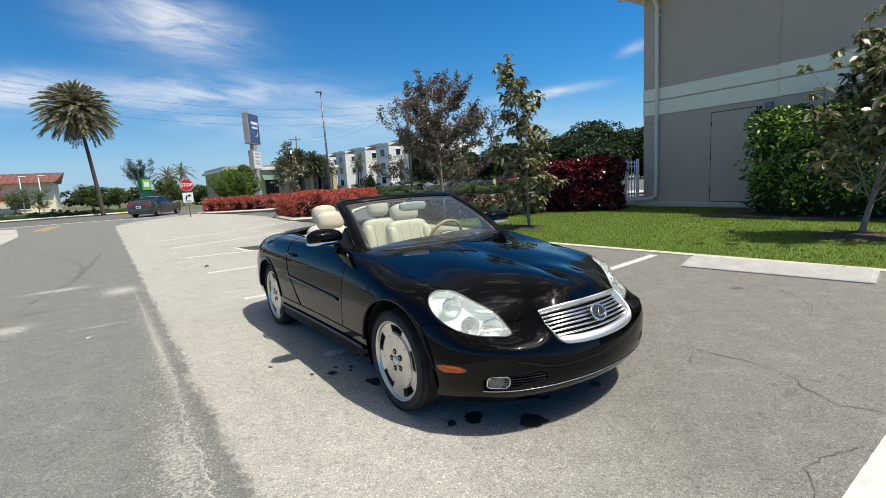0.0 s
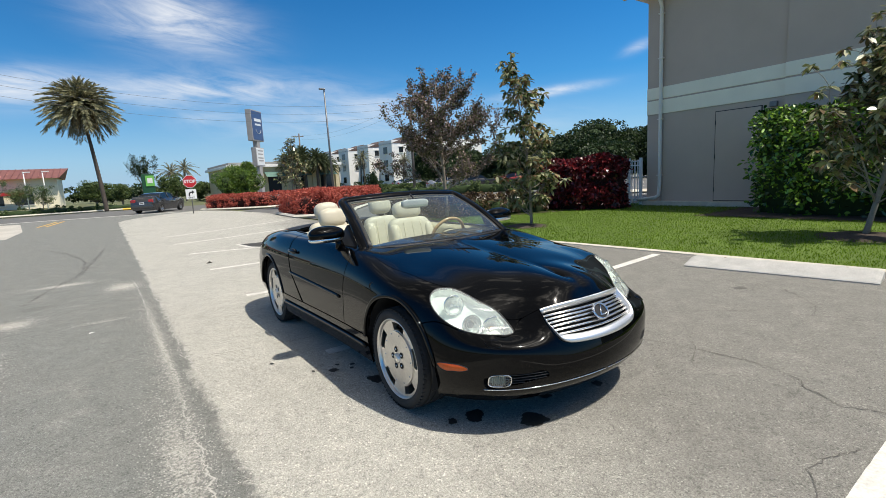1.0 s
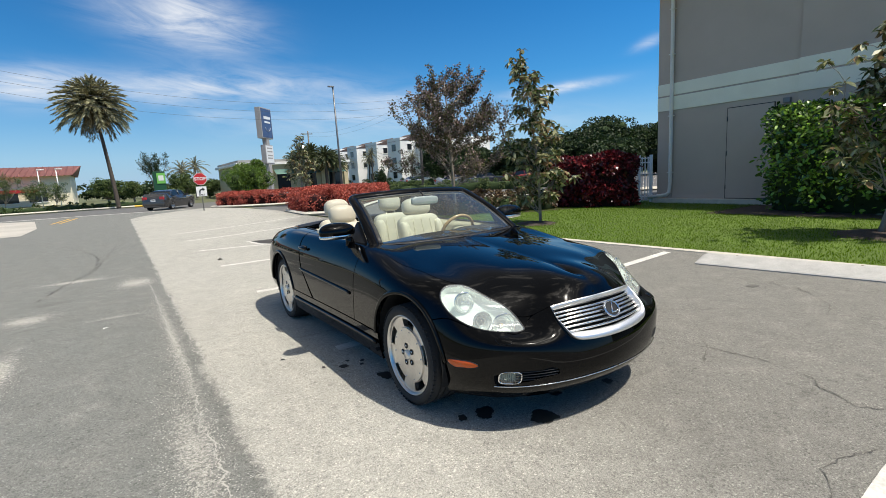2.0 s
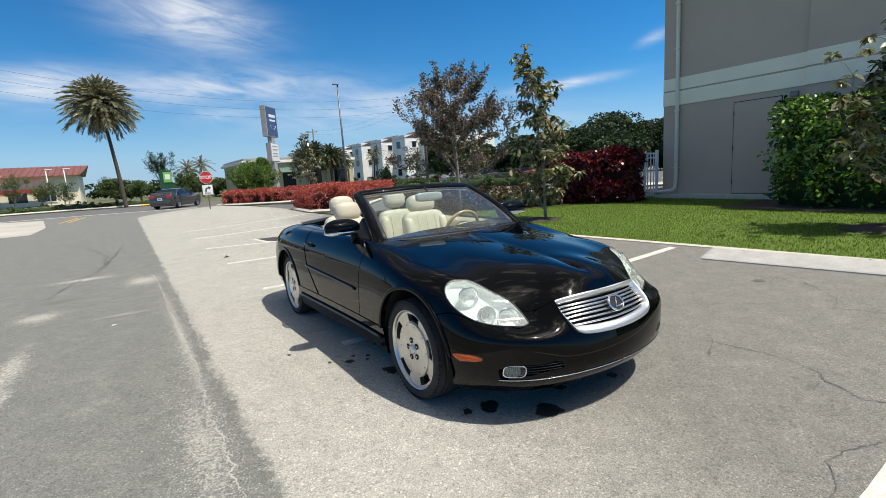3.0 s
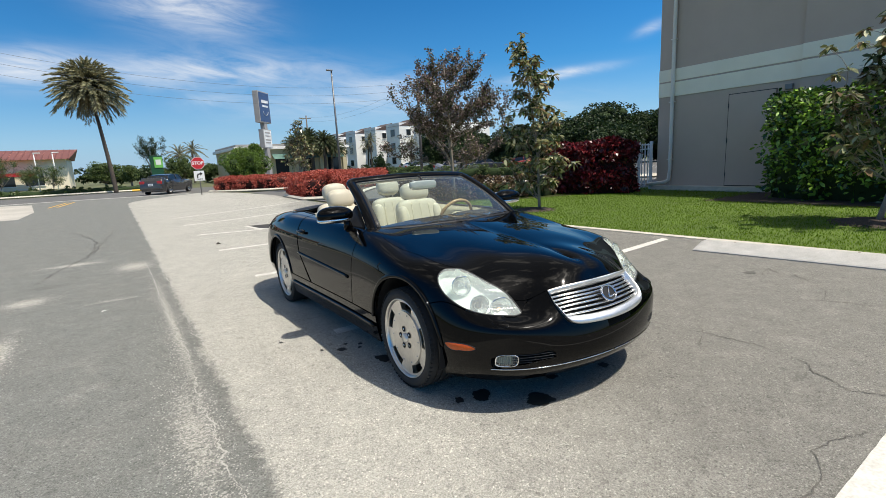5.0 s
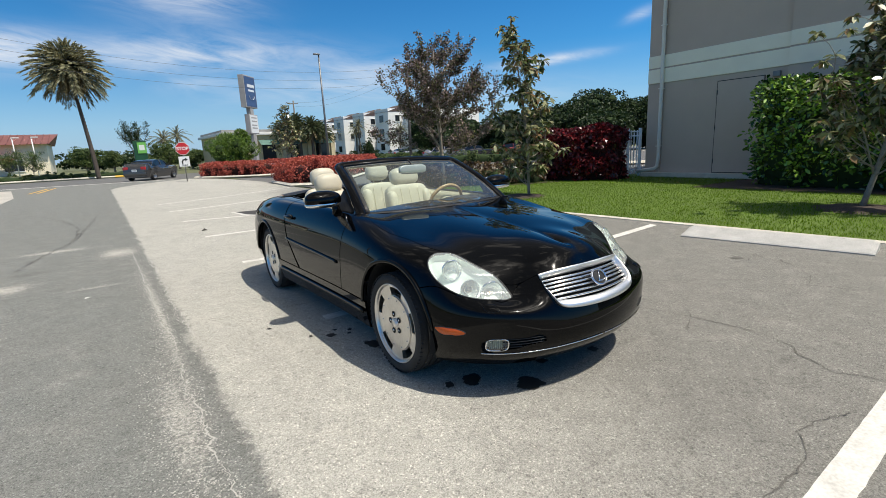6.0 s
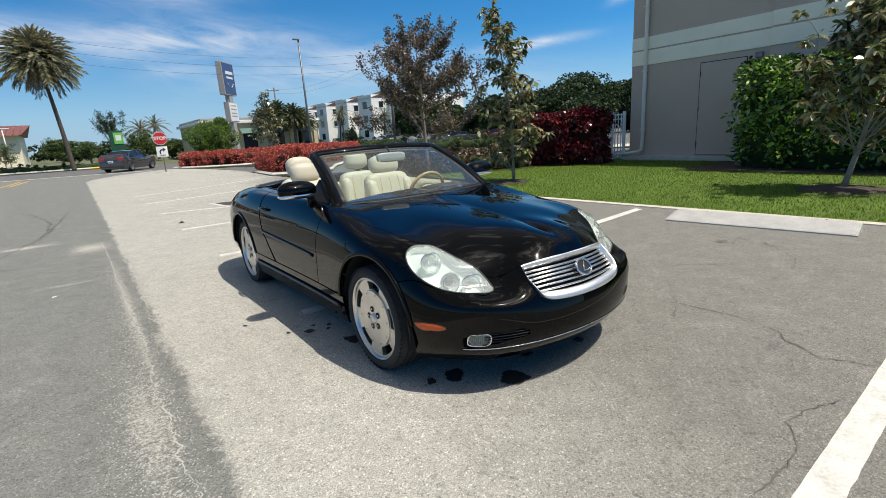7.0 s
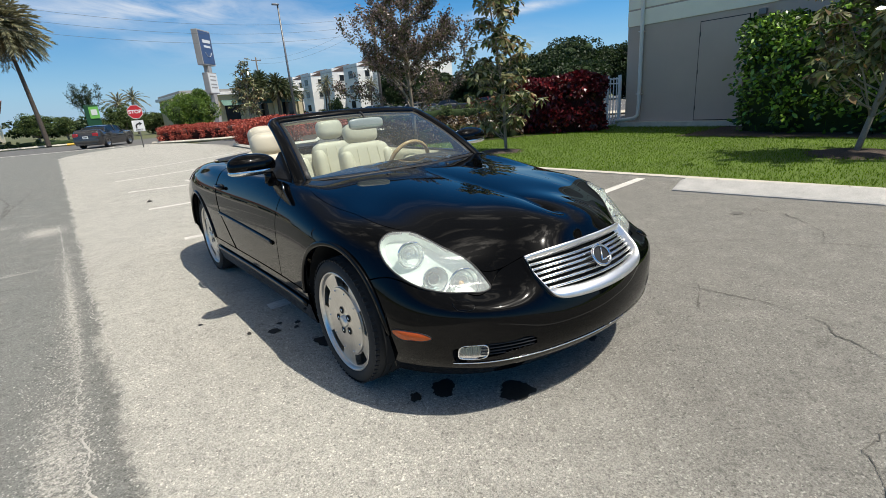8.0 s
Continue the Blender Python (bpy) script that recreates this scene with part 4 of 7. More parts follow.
bar = [em + Vector((1, 0, 0)) * x + er * z for x, z in ((.018, .034), (.0, .0), (-.012, -.022), (.018, -.022), (.04, -.018))]
part("emblem_bar", mesh("emblem_bar", *tube(bar, .005, .005, 8, up=(0, -1, .4)), CHROME), emblem.parent)

# tail lamps, seen edge-on at the corners
TAIL_LENS = material("tail_lamp_lens", (.45, .05, .045), rough=.12, spread=.1, scale=20, coat=.8)
TAIL_UW = rounded([(10.55, 4.0), (10.6, 4.55), (10.95, 4.75), (11.5, 4.7), (11.9, 4.4), (11.9, 3.7), (11.5, 3.3), (11.0, 3.35)], 40)
for s in (-1, 1):
    tail = part("tail_light", mesh("tail_light", *patch(TAIL_UW, .005, 6, s, dome=.006), TAIL_LENS), car, "red tail lamp lens")
    part("tail_seal", mesh("tail_seal", *loop_tube(TAIL_UW, .002, .004, s), BLACK), tail)

# wheel wells
for c in (AXLE_F, AXLE_R):
    for s in (-1, 1):
        vs, fs = [], []
        for k in range(25):
            a = math.pi * (k / 24 * 1.16 - .08)
            for x in (.865, .60):
                r = ARCH + .004
                vs.append((s * x, c + r * math.cos(a), HUB_Z + .01 + r * math.sin(a)))
        fs = [(2 * k, 2 * k + 1, 2 * k + 3, 2 * k + 2) for k in range(24)]
        o = len(vs)
        vs += [(s * .60, c + (ARCH + .004) * math.cos(a), HUB_Z + .01 + (ARCH + .004) * math.sin(a)) for a in np.linspace(-.25, math.pi + .25, 24)]
        fs.append(tuple(range(o, o + 24)))
        part("wheel_liner", mesh("wheel_liner", vs, fs, UNDER), car)


# wheels
def wheel(at, s):
    """A chrome alloy wheel: flat dished disc with five windows near the rim."""
    disc = bmesh.new()
    radii = [.030, .045, .06, .08, .10, .13, .158, .176, .1775, .182, .190, .205, .220, .234, .242, .248]
    n = 120
    dish = lambda r: .010 + (.009 - .07 * (r - .1775) if r > .177 else 0) - .003 * math.exp(-(r / .06) ** 2)
    rows = [[disc.verts.new((dish(r), r * math.cos(2 * math.pi * k / n), r * math.sin(2 * math.pi * k / n))) for k in range(n)] for r in radii]
    for i in range(len(radii) - 1):
        for k in range(n):
            a = (k + .5) * 360 / n % 72
            if .182 <= radii[i] < .234 and abs(a - 36) < 17 + 60 * (radii[i] - .19):
                continue
            disc.faces.new((rows[i][k], rows[i][(k + 1) % n], rows[i + 1][(k + 1) % n], rows[i + 1][k]))
    edge_ = [e for e in disc.edges if e.is_boundary]
    got = bmesh.ops.extrude_edge_only(disc, edges=edge_)
    bmesh.ops.translate(disc, verts=[g for g in got["geom"] if isinstance(g, bmesh.types.BMVert)], vec=(.028, 0, 0))
    flip = Matrix.Diagonal((1 if s < 0 else -1, 1, 1, 1))
    w = part("wheel", bm_mesh("wheel", disc, SILVER), car, "polished five-window alloy wheel")
    w.data.set_sharp_from_angle(angle=radians(35))
    w.matrix_basis = at @ flip
    part("rim", mesh("rim", *lathe([(.018, .243), (.007, .247), (-.002, .252), (-.004, .258), (.003, .262), (.02, .254), (.05, .242), (.17, .225), (.20, .245)], 96), SILVER), w)
    part("hub_cap", mesh("hub_cap", *lathe([(-.006, .001), (-.006, .024), (-.002, .031), (.012, .034)], 40), SILVER), w)
    for k in range(5):
        a = math.radians(72 * k + 18)
        y, z = .059 * math.cos(a), .059 * math.sin(a)
        v, f = lathe([(.0065, .0195), (.0055, .0185), (.0055, .0005)], 20)
        part("lug_hole", mesh("lug_hole", [(x, p + y, q + z) for x, p, q in v], f, UNDER), w)
        v, f = lathe([(.0045, .001), (.0047, .0075), (.009, .009)], 6)
        part("lug_nut", mesh("lug_nut", [(x, p + y, q + z) for x, p, q in v], f, CHROME), w)
    for k in range(10):
        a = math.radians(36 * k + 9)
        v, f = blob(.008, .160 * math.cos(a), .160 * math.sin(a), .004, .0055, .0055, 1, 1, 10, 6)
        part("rivet", mesh("rivet", v, f, CHROME), w)
    part("brake_disc", mesh("brake_disc", *lathe([(.08, .04), (.08, .150), (.10, .150)], 60), material("brake_iron", (.22, .21, .2), rough=.45, metal=.8)), w)
    part("drum_back", mesh("drum_back", *lathe([(.115, .001), (.115, .235)], 40), UNDER), w)
    prof = [(.02, .252), (.000, .259), (-.008, .268), (-.013, .285), (-.008, .303), (.006, .318), (.022, .325)]
    for gx in (.05, .09, .14, .18):
        prof += [(gx - .006, .327), (gx - .005, .320), (gx + .005, .320), (gx + .006, .327)]
    prof += [(.208, .325), (.226, .312), (.232, .285), (.22, .255)]
    tyre = part("tyre", mesh("tyre", *lathe(prof, 96), RUBBER), w, "black rubber tyre")
    tyre.data.set_sharp_from_angle(angle=radians(40))
    blocks = []
    for k in range(64):
        a = 2 * math.pi * k / 64
        for x in (.008, .205):
            q = Matrix.Rotation(a, 4, "X")
            b = [q @ Vector((x + dx, dy, .3215 + dz)) for dx in (-.012, .014) for dy in (-.009, .009) for dz in (-.006, .0015)]
            blocks += b
    fs = [tuple(8 * i + j for j in f) for i in range(len(blocks) // 8) for f in ((0, 1, 3, 2), (4, 6, 7, 5), (0, 4, 5, 1), (2, 3, 7, 6), (1, 5, 7, 3))]
    tagged(part("tread", mesh("tread", blocks, fs, RUBBER, False), w), kind="stuff")
    return w


for c in (AXLE_F, AXLE_R):
    for s in (-1, 1):
        wheel(pose(s * .872, c, HUB_Z, rx=-18 if c else -14), s)

# ---------------------------------------------------------------- windscreen and cabin
def screen_pt(t, s, out=0.0):
    """t across (-1..1), s up (0..1)."""
    a = np.array([.668 * t, .60 + .15 * t * t, .960 - .004 * t * t])
    b = np.array([.565 * t, 1.29 + .07 * t * t, 1.318 - .022 * t * t])
    p = a + (b - a) * s + np.array([0, -.02, .022]) * (4 * s * (1 - s)) * .9
    return p + np.array([0, -.5, .85]) * out


screen = part("windscreen", mesh("windscreen", [screen_pt(t, s) for s in np.linspace(0, 1, 13) for t in np.linspace(-1, 1, 25)],
              [(j * 25 + i, j * 25 + i + 1, (j + 1) * 25 + i + 1, (j + 1) * 25 + i) for j in range(12) for i in range(24)], SCREEN), car, "raked tinted windscreen")
screen.visible_shadow = False
left = [screen_pt(-1.03, s) for s in np.linspace(-.08, .93, 12)]
top = [screen_pt(t, 1.0) for t in np.linspace(-.93, .93, 25)]
corner = [screen_pt(-1.0, .985)]
frame_path = left + corner + top + [(-p[0], p[1], p[2]) for p in (left + corner)[::-1]]
part("screen_frame", mesh("screen_frame", *tube(smooth_line(frame_path, 90), .042, .024, 12, up=(0, -.5, .85)), PAINT), screen, "black windscreen frame")
inner = [screen_pt(-.955, s, -.004) for s in np.linspace(0, .93, 10)] + [screen_pt(t, .955, -.004) for t in np.linspace(-.9, .9, 15)] + [screen_pt(.955, s, -.004) for s in np.linspace(.93, 0, 10)]
part("screen_seal", mesh("screen_seal", *tube(inner, .018, .006, 8, up=(0, -.5, .85)), BLACK), screen)
base = [screen_pt(t, -.025, .0) for t in np.linspace(-1, 1, 30)]
part("cowl_panel", mesh("cowl_panel", *tube(base, .022, .006, 8, up=(0, -.2, 1)), BLACK), car)
# wipers and washer jets
for x0, x1 in ((-.52, .02), (.06, .62)):
    pts = [screen_pt(x, -.055 + .02 * f, .006) for x, f in zip(np.linspace(x0 / .66, x1 / .66, 10), np.linspace(0, 1, 10))]
    part("wiper", mesh("wiper", *tube(pts, .006, .008, 6), BLACK), car)
for x in (-.23, .23):
    part("washer_jet", mesh("washer_jet", *blob(x, .50, float(z_mid(.5)) + .003, .011, .014, .008, .8, .8, 12, 8), BLACK), car)
# interior mirror
mir = part("rearview_mirror", mesh("rearview_mirror", *blob(-.02, 1.09, 1.236, .135, .022, .040, .5, .5), material("mirror_grey", (.33, .38, .36), rough=.3)), car, "pale grey rear-view mirror")
part("mirror_stem", mesh("mirror_stem", *tube([(0, 1.10, 1.24), (0, 1.16, 1.30), (0, 1.2, 1.318)], .009), BLACK), mir)
# header trim, sun visors
part("header_trim", mesh("header_trim", *tube([screen_pt(t, .985, -.03) + np.array([0, .035, 0]) for t in np.linspace(-.95, .95, 25)], .045, .012, 10), CREAM_D), car)

# door mirrors
for s in (-1, 1):
    shell = blob(s * .875, 1.02, 1.055, .142, .072, .072, .85, .9, 36, 24)
    pts = [(x, y - .02 * (1 - ((z - 1.055) / .07) ** 2), z if z > 1.03 else 1.03 + (z - 1.03) * .55) for x, y, z in shell[0]]
    arm = part("door_mirror", mesh("door_mirror", pts, shell[1], PAINT), car, "black body-coloured door mirror")
    # added bright shell, standing for pavement reflected in the mirror's underside
    lower = blob(s * .878, 1.012, 1.022, .136, .080, .026, .7, .82, 32, 12)
    part("bright_underside", mesh("bright_underside", *lower, SLAT), arm, "bright silver underside in place of reflected pavement")
    part("mirror_foot", mesh("mirror_foot", *tube([(s * .785, .97, .94), (s * .785, .985, .985), (s * .80, 1.0, 1.03)], [.04, .034, .03], [.028, .026, .024]), PAINT), arm)
    part("mirror_glass", mesh("mirror_glass", *blob(s * .875, 1.072, 1.055, .105, .006, .055, .4, .5), MIRROR), arm)

    sail = [(s * .712, .80, .945), (s * .655, 1.06, 1.115), (s * .765, 1.08, .95), (s * .735, .80, .94), (s * .675, 1.07, 1.11), (s * .785, 1.08, .945)]
    part("mirror_sail", mesh("mirror_sail", sail, [(0, 2, 1), (3, 4, 5), (0, 1, 4, 3), (1, 2, 5, 4), (2, 0, 3, 5)], BLACK, False), car)

# tub
part("cabin_floor", bm_mesh("cabin_floor", box(0, 1.55, .30, 1.40, 1.75, .05, .01), CARPET), car)
part("firewall", bm_mesh("firewall", box(0, .68, .62, 1.40, .05, .62, .01), DASH), car)
part("rear_bulkhead", bm_mesh("rear_bulkhead", box(0, 2.56, .62, 1.40, .05, .62, .01), CREAM_D), car)
part("rear_bench_back", bm_mesh("rear_bench_back", box(0, 2.46, .70, 1.30, .12, .50, .05, 3), LEATHER), car, "cream leather rear backrest")
for s in (-1, 1):
    trim = []
    us = np.linspace(u_at(.80), u_at(2.36), 26)
    for u in us:
        q = body(u, TOP)
        for dx, z in ((.0, q[2] - .004), (.035, q[2] - .012), (.065, q[2] - .06), (.07, .72), (.10, .60), (.09, .34)):
            trim.append((-s * (q[0] + dx), q[1], z))
    fs = [(i * 6 + k, (i + 1) * 6 + k, (i + 1) * 6 + k + 1, i * 6 + k + 1) for i in range(25) for k in range(5)]
    part("door_trim", mesh("door_trim", trim, fs, CREAM_D), car, "cream leather door trim")
    part("belt_seal", mesh("belt_seal", *tube([(-s * (body(u, TOP)[0] + .008), body(u, TOP)[1], body(u, TOP)[2] + .002) for u in us], .010, .006, 8), BLACK), car)
# dash
dash = [(x, .66 + .22 * f + .04 * (1 - (x / .7) ** 2), .922 - .02 * f - .05 * (f > .85)) for f in np.linspace(0, 1, 8) for x in np.linspace(-.68, .68, 20)]
dfs = [(j * 20 + i, j * 20 + i + 1, (j + 1) * 20 + i + 1, (j + 1) * 20 + i) for j in range(7) for i in range(19)]
part("dashboard_top", mesh("dashboard_top", dash, dfs, DASH), car, "dark dashboard top")
part("dashboard", bm_mesh("dashboard", box(0, .93, .77, 1.36, .10, .26, .04, 3), WOOD), car, "wood-trimmed dashboard fascia")
part("binnacle", mesh("binnacle", *blob(.37, .93, .93, .19, .09, .045, .7, .6), DASH), car)
part("centre_console", bm_mesh("centre_console", box(0, 1.45, .46, .22, 1.1, .28, .04, 3), CREAM_D), car)
# steering wheel
sc, sd = Vector((.37, 1.17, .90)), Vector((0, 1, .42)).normalized()
sq = sd.to_track_quat("X", "Z")
rim_ = [sc + sq @ Vector((0, .178 * math.cos(t), .178 * math.sin(t))) for t in np.linspace(0, 2 * math.pi, 48, endpoint=False)]
wheel_ = part("steering_wheel", mesh("steering_wheel", *tube(rim_, .016, None, 10, up=tuple(sd), close=True), WOOD), car, "wood and leather steering wheel")
part("wheel_hub", mesh("wheel_hub", *[[tuple(sc + sq @ Vector(v)) for v in blob(0, 0, 0, .03, .08, .07, .7, .7)[0]], blob(0, 0, 0, .03, .08, .07, .7, .7)[1]], CREAM_D), wheel_)
for a in (math.pi * 1.0, 0, math.pi * 1.5):
    part("spoke", mesh("spoke", *tube([sc + sq @ Vector((0, .05 * math.cos(a), .05 * math.sin(a))), sc + sq @ Vector((0, .175 * math.cos(a), .175 * math.sin(a)))], .02, .008), CREAM_D), wheel_)
part("steering_column", mesh("steering_column", *tube([sc, sc - sd * .25], .04), DASH), wheel_)


def seat(x, y, name, label, high=1.03, rest=1.16, wide=.25, lean=-14, deep=.27, broad=.132):
    t = Matrix.Rotation(radians(lean), 3, "X")
    se = part(name, mesh(name, *blob(x, y - .28, .50, wide, deep, .085, .45, .5), LEATHER), car, label)
    hb = (high - .52) / 2
    part("backrest", mesh("backrest", *blob(x, y - .02, .52 + hb, wide, .075, hb, .38, .55, 32, 20, turn=t), LEATHER), se)
    for sgn in (-1, 1):
        part("bolster", mesh("bolster", *blob(x + sgn * (wide - .05), y - .05, .52 + hb * .9, .06, .085, hb * .86, .5, .8, 20, 16, turn=t), LEATHER), se)
        part("cushion_bolster", mesh("cushion_bolster", *blob(x + sgn * (wide - .04), y - .28, .54, .055, deep, .075, .6, .8, 20, 12), LEATHER), se)
    for dx in (-.05, 0, .05):
        top_ = t @ Vector((0, -.078, hb * .8))
        bot_ = t @ Vector((0, -.078, -hb * .5))
        part("seam", mesh("seam", *tube([(x + dx * 2.2, y - .02 + bot_.y, .52 + hb + bot_.z), (x + dx * 2.0, y - .02 + top_.y, .52 + hb + top_.z)], .0025, .0025, 6), CREAM_D), se)
    hy = y - .02 + (t @ Vector((0, 0, hb))).y * 1.25
    part("headrest", mesh("headrest", *blob(x, hy, rest, broad, .08, .098, .72, .8, 28, 18, turn=t), LEATHER), se, "rounded cream headrest")
    for sgn in (-1, 1):
        part("headrest_post", mesh("headrest_post", *tube([(x + sgn * .05, hy - .01, rest - .02), (x + sgn * .05, hy - .02, high - .05)], .007), CHROME), se)
    return se


seat(-.46, 1.87, "front_seat", "cream leather front passenger seat", 1.045, 1.115, .285)
seat(.37, 1.87, "front_seat", "cream leather driver seat", 1.05, 1.125, broad=.165)
seat(-.32, 2.38, "rear_seat", "narrow cream leather rear seat", 1.05, 1.155, .22, -12, .2)
seat(.31, 2.38, "rear_seat", "narrow cream leather rear seat", 1.05, 1.165, .22, -12, .2)
# folded-roof cover behind the seats
cover = []
for f in np.linspace(0, 1, 8):
    for t in np.linspace(-1, 1, 21):
        cover.append((.70 * t, 2.52 + .2 * f, 1.025 + .015 * math.sin(math.pi * f) - .045 * t * t))
part("tonneau_cover", mesh("tonneau_cover", cover, [(j * 21 + i, j * 21 + i + 1, (j + 1) * 21 + i + 1, (j + 1) * 21 + i) for j in range(7) for i in range(20)], SOFT_TOP), car)

# ---------------------------------------------------------------- plants
def leaf_material(name, low, high, rough=.45, glow=.25):
    """Leaves that differ in hue from one to the next and let some light through."""
    m = bpy.data.materials.new(name)
    m.use_nodes = True
    n, l = m.node_tree.nodes, m.node_tree.links
    b = n["Principled BSDF"]
    geo, mix = n.new("ShaderNodeNewGeometry"), n.new("ShaderNodeMix")
    mix.data_type = "RGBA"
    mix.inputs[6].default_value, mix.inputs[7].default_value = (*low, 1), (*high, 1)
    skew = n.new("ShaderNodeMath")
    skew.operation = "POWER"
    skew.inputs[1].default_value = 1.7
    l.new(geo.outputs["Random Per Island"], skew.inputs[0])
    l.new(skew.outputs[0], mix.inputs[0])
    l.new(mix.outputs[2], b.inputs["Base Color"])
    b.inputs["Roughness"].default_value = rough
    tr, sh = n.new("ShaderNodeBsdfTranslucent"), n.new("ShaderNodeMixShader")
    l.new(mix.outputs[2], tr.inputs[0])
    sh.inputs[0].default_value = glow
    l.new(b.outputs[0], sh.inputs[1])
    l.new(tr.outputs[0], sh.inputs[2])
    l.new(sh.outputs[0], n["Material Output"].inputs[0])
    return m


BARK = material("pale_bark", (.26, .22, .18), rough=.9, spread=.3, scale=12, fine=90, bump=.004)
PALM_BARK = material("palm_bark", (.085, .068, .054), rough=.95, spread=.35, scale=8, fine=60, bump=.01)
# near-black solids inside foliage: inner shade put into the colour
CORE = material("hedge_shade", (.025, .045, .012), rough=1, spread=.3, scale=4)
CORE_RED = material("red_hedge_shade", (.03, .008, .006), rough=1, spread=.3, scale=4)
MULCH = material("bark_mulch", (.075, .055, .043), rough=.95, spread=.4, scale=9, fine=60, bump=.02)
L_MAGNOLIA = leaf_material("magnolia_leaf", (.045, .075, .020), (.54, .52, .30), .22, .2)
L_RUSSET = leaf_material("russet_leaf", (.10, .065, .03), (.34, .22, .10), .4, .2)
L_BRONZE = leaf_material("bronze_leaf", (.075, .05, .042), (.44, .32, .28), .36, .25)
L_BRONZE_G = leaf_material("olive_leaf", (.05, .06, .018), (.16, .15, .05), .45)
L_HEDGE = leaf_material("hedge_leaf", (.020, .050, .007), (.27, .46, .06), .24, .12)
L_RED = leaf_material("red_leaf", (.30, .040, .028), (.70, .20, .13), .5)
L_MAROON = leaf_material("maroon_leaf", (.035, .004, .007), (.25, .020, .026), .34, .15)
L_CROTON = leaf_material("croton_leaf", (.06, .03, .02), (.20, .14, .06), .45)
L_GREEN = leaf_material("tree_leaf", (.045, .08, .018), (.17, .22, .06), .5)
L_DARK = leaf_material("far_leaf", (.014, .032, .009), (.05, .085, .022), .6)
L_LIME = leaf_material("lime_leaf", (.055, .11, .012), (.20, .31, .04), .45)
L_PALM = leaf_material("palm_leaf", (.17, .17, .09), (.44, .41, .24), .4, .2)
L_STRAW = leaf_material("dry_palm_leaf", (.15, .125, .06), (.32, .26, .14), .6)
L_SABAL = leaf_material("sabal_leaf", (.045, .07, .025), (.16, .18, .08), .45)
L_GRASS = leaf_material("grass_blade", (.062, .125, .003), (.19, .31, .006), .6, .3)
L_GRASS.node_tree.nodes["Principled BSDF"].inputs["Specular IOR Level"].default_value = .15


def leaves(points, dirs, length, width, gen, fold=.25, droop=.2, face=None, oval=False):
    """Folded leaves, four-sided or oval, at the points, along dirs; returns vertices and faces."""
    p, d = np.asarray(points, float), np.asarray(dirs, float)
    n = len(p)
    d = d / (np.linalg.norm(d, axis=1, keepdims=True) + 1e-9)
    a = gen.normal(size=(n, 3)) if face is None else face + gen.normal(size=(n, 3)) * .35
    s = np.cross(d, a)
    s /= np.linalg.norm(s, axis=1, keepdims=True) + 1e-9
    up = np.cross(s, d)
    ln = length * gen.uniform(.65, 1.25, (n, 1))
    wd = width * gen.uniform(.7, 1.2, (n, 1))
    mid = p + d * ln * .45
    tip = p + d * ln - np.array([0, 0, 1]) * ln * droop
    if oval:
        a, b, c = p + d * ln * .3, p + d * ln * .68 - np.array([0, 0, 1]) * ln * droop * .4, up * wd * fold
        v = np.stack([p, a + s * wd * .8 + c, b + s * wd + c, tip, b - s * wd + c, a - s * wd * .8 + c], 1).reshape(-1, 3)
        return v, np.arange(6 * n).reshape(n, 6)
    v = np.stack([p, mid + s * wd + up * wd * fold, tip, mid - s * wd + up * wd * fold], 1).reshape(-1, 3)
    f = np.arange(4 * n).reshape(n, 4)
    return v, f


def leaf_mesh(name, groups, mat):
    """One mesh from several (vertices, faces) sets of leaves."""
    vs, fs, o = [], [], 0
    for v, f in groups:
        vs.append(v)
        fs.append(f + o)
        o += len(v)
    v, f = np.vstack(vs), np.vstack(fs)
    me = bpy.data.meshes.new(name)
    me.vertices.add(len(v))
    me.vertices.foreach_set("co", v.astype(np.float32).ravel())
    k = f.shape[1]
    me.loops.add(f.size)
    me.loops.foreach_set("vertex_index", f.astype(np.int32).ravel())
    me.polygons.add(len(f))
    me.polygons.foreach_set("loop_start", np.arange(0, f.size, k, dtype=np.int32))
    me.materials.append(mat)
    me.update(calc_edges=True)
    return me


def limb(p0, p1, r0, r1, gen, bend=.08, n=7, sides=7):
    p0, p1 = np.array(p0, float), np.array(p1, float)
    ln = np.linalg.norm(p1 - p0)
    off = gen.normal(size=3) * bend * ln
    pts = [p0 + (p1 - p0) * t + off * math.sin(math.pi * t) for t in np.linspace(0, 1, n)]
    return pts, tube(pts, list(np.linspace(r0, r1, n)), None, sides)


def tree(name, label, at, limbs, leaf_sets, bark=BARK, category="tree"):
    """A tree of joined limbs and a crown of leaf sets: (leaf data, material, name)."""
    t = thing(name, label, category, at=pose(*at))
    part("trunk", mesh("trunk", *joined(*limbs), bark), t)
    for groups, mat, nm in leaf_sets:
        tagged(part(nm, leaf_mesh(nm, groups, mat), t), kind="stuff")
    return t


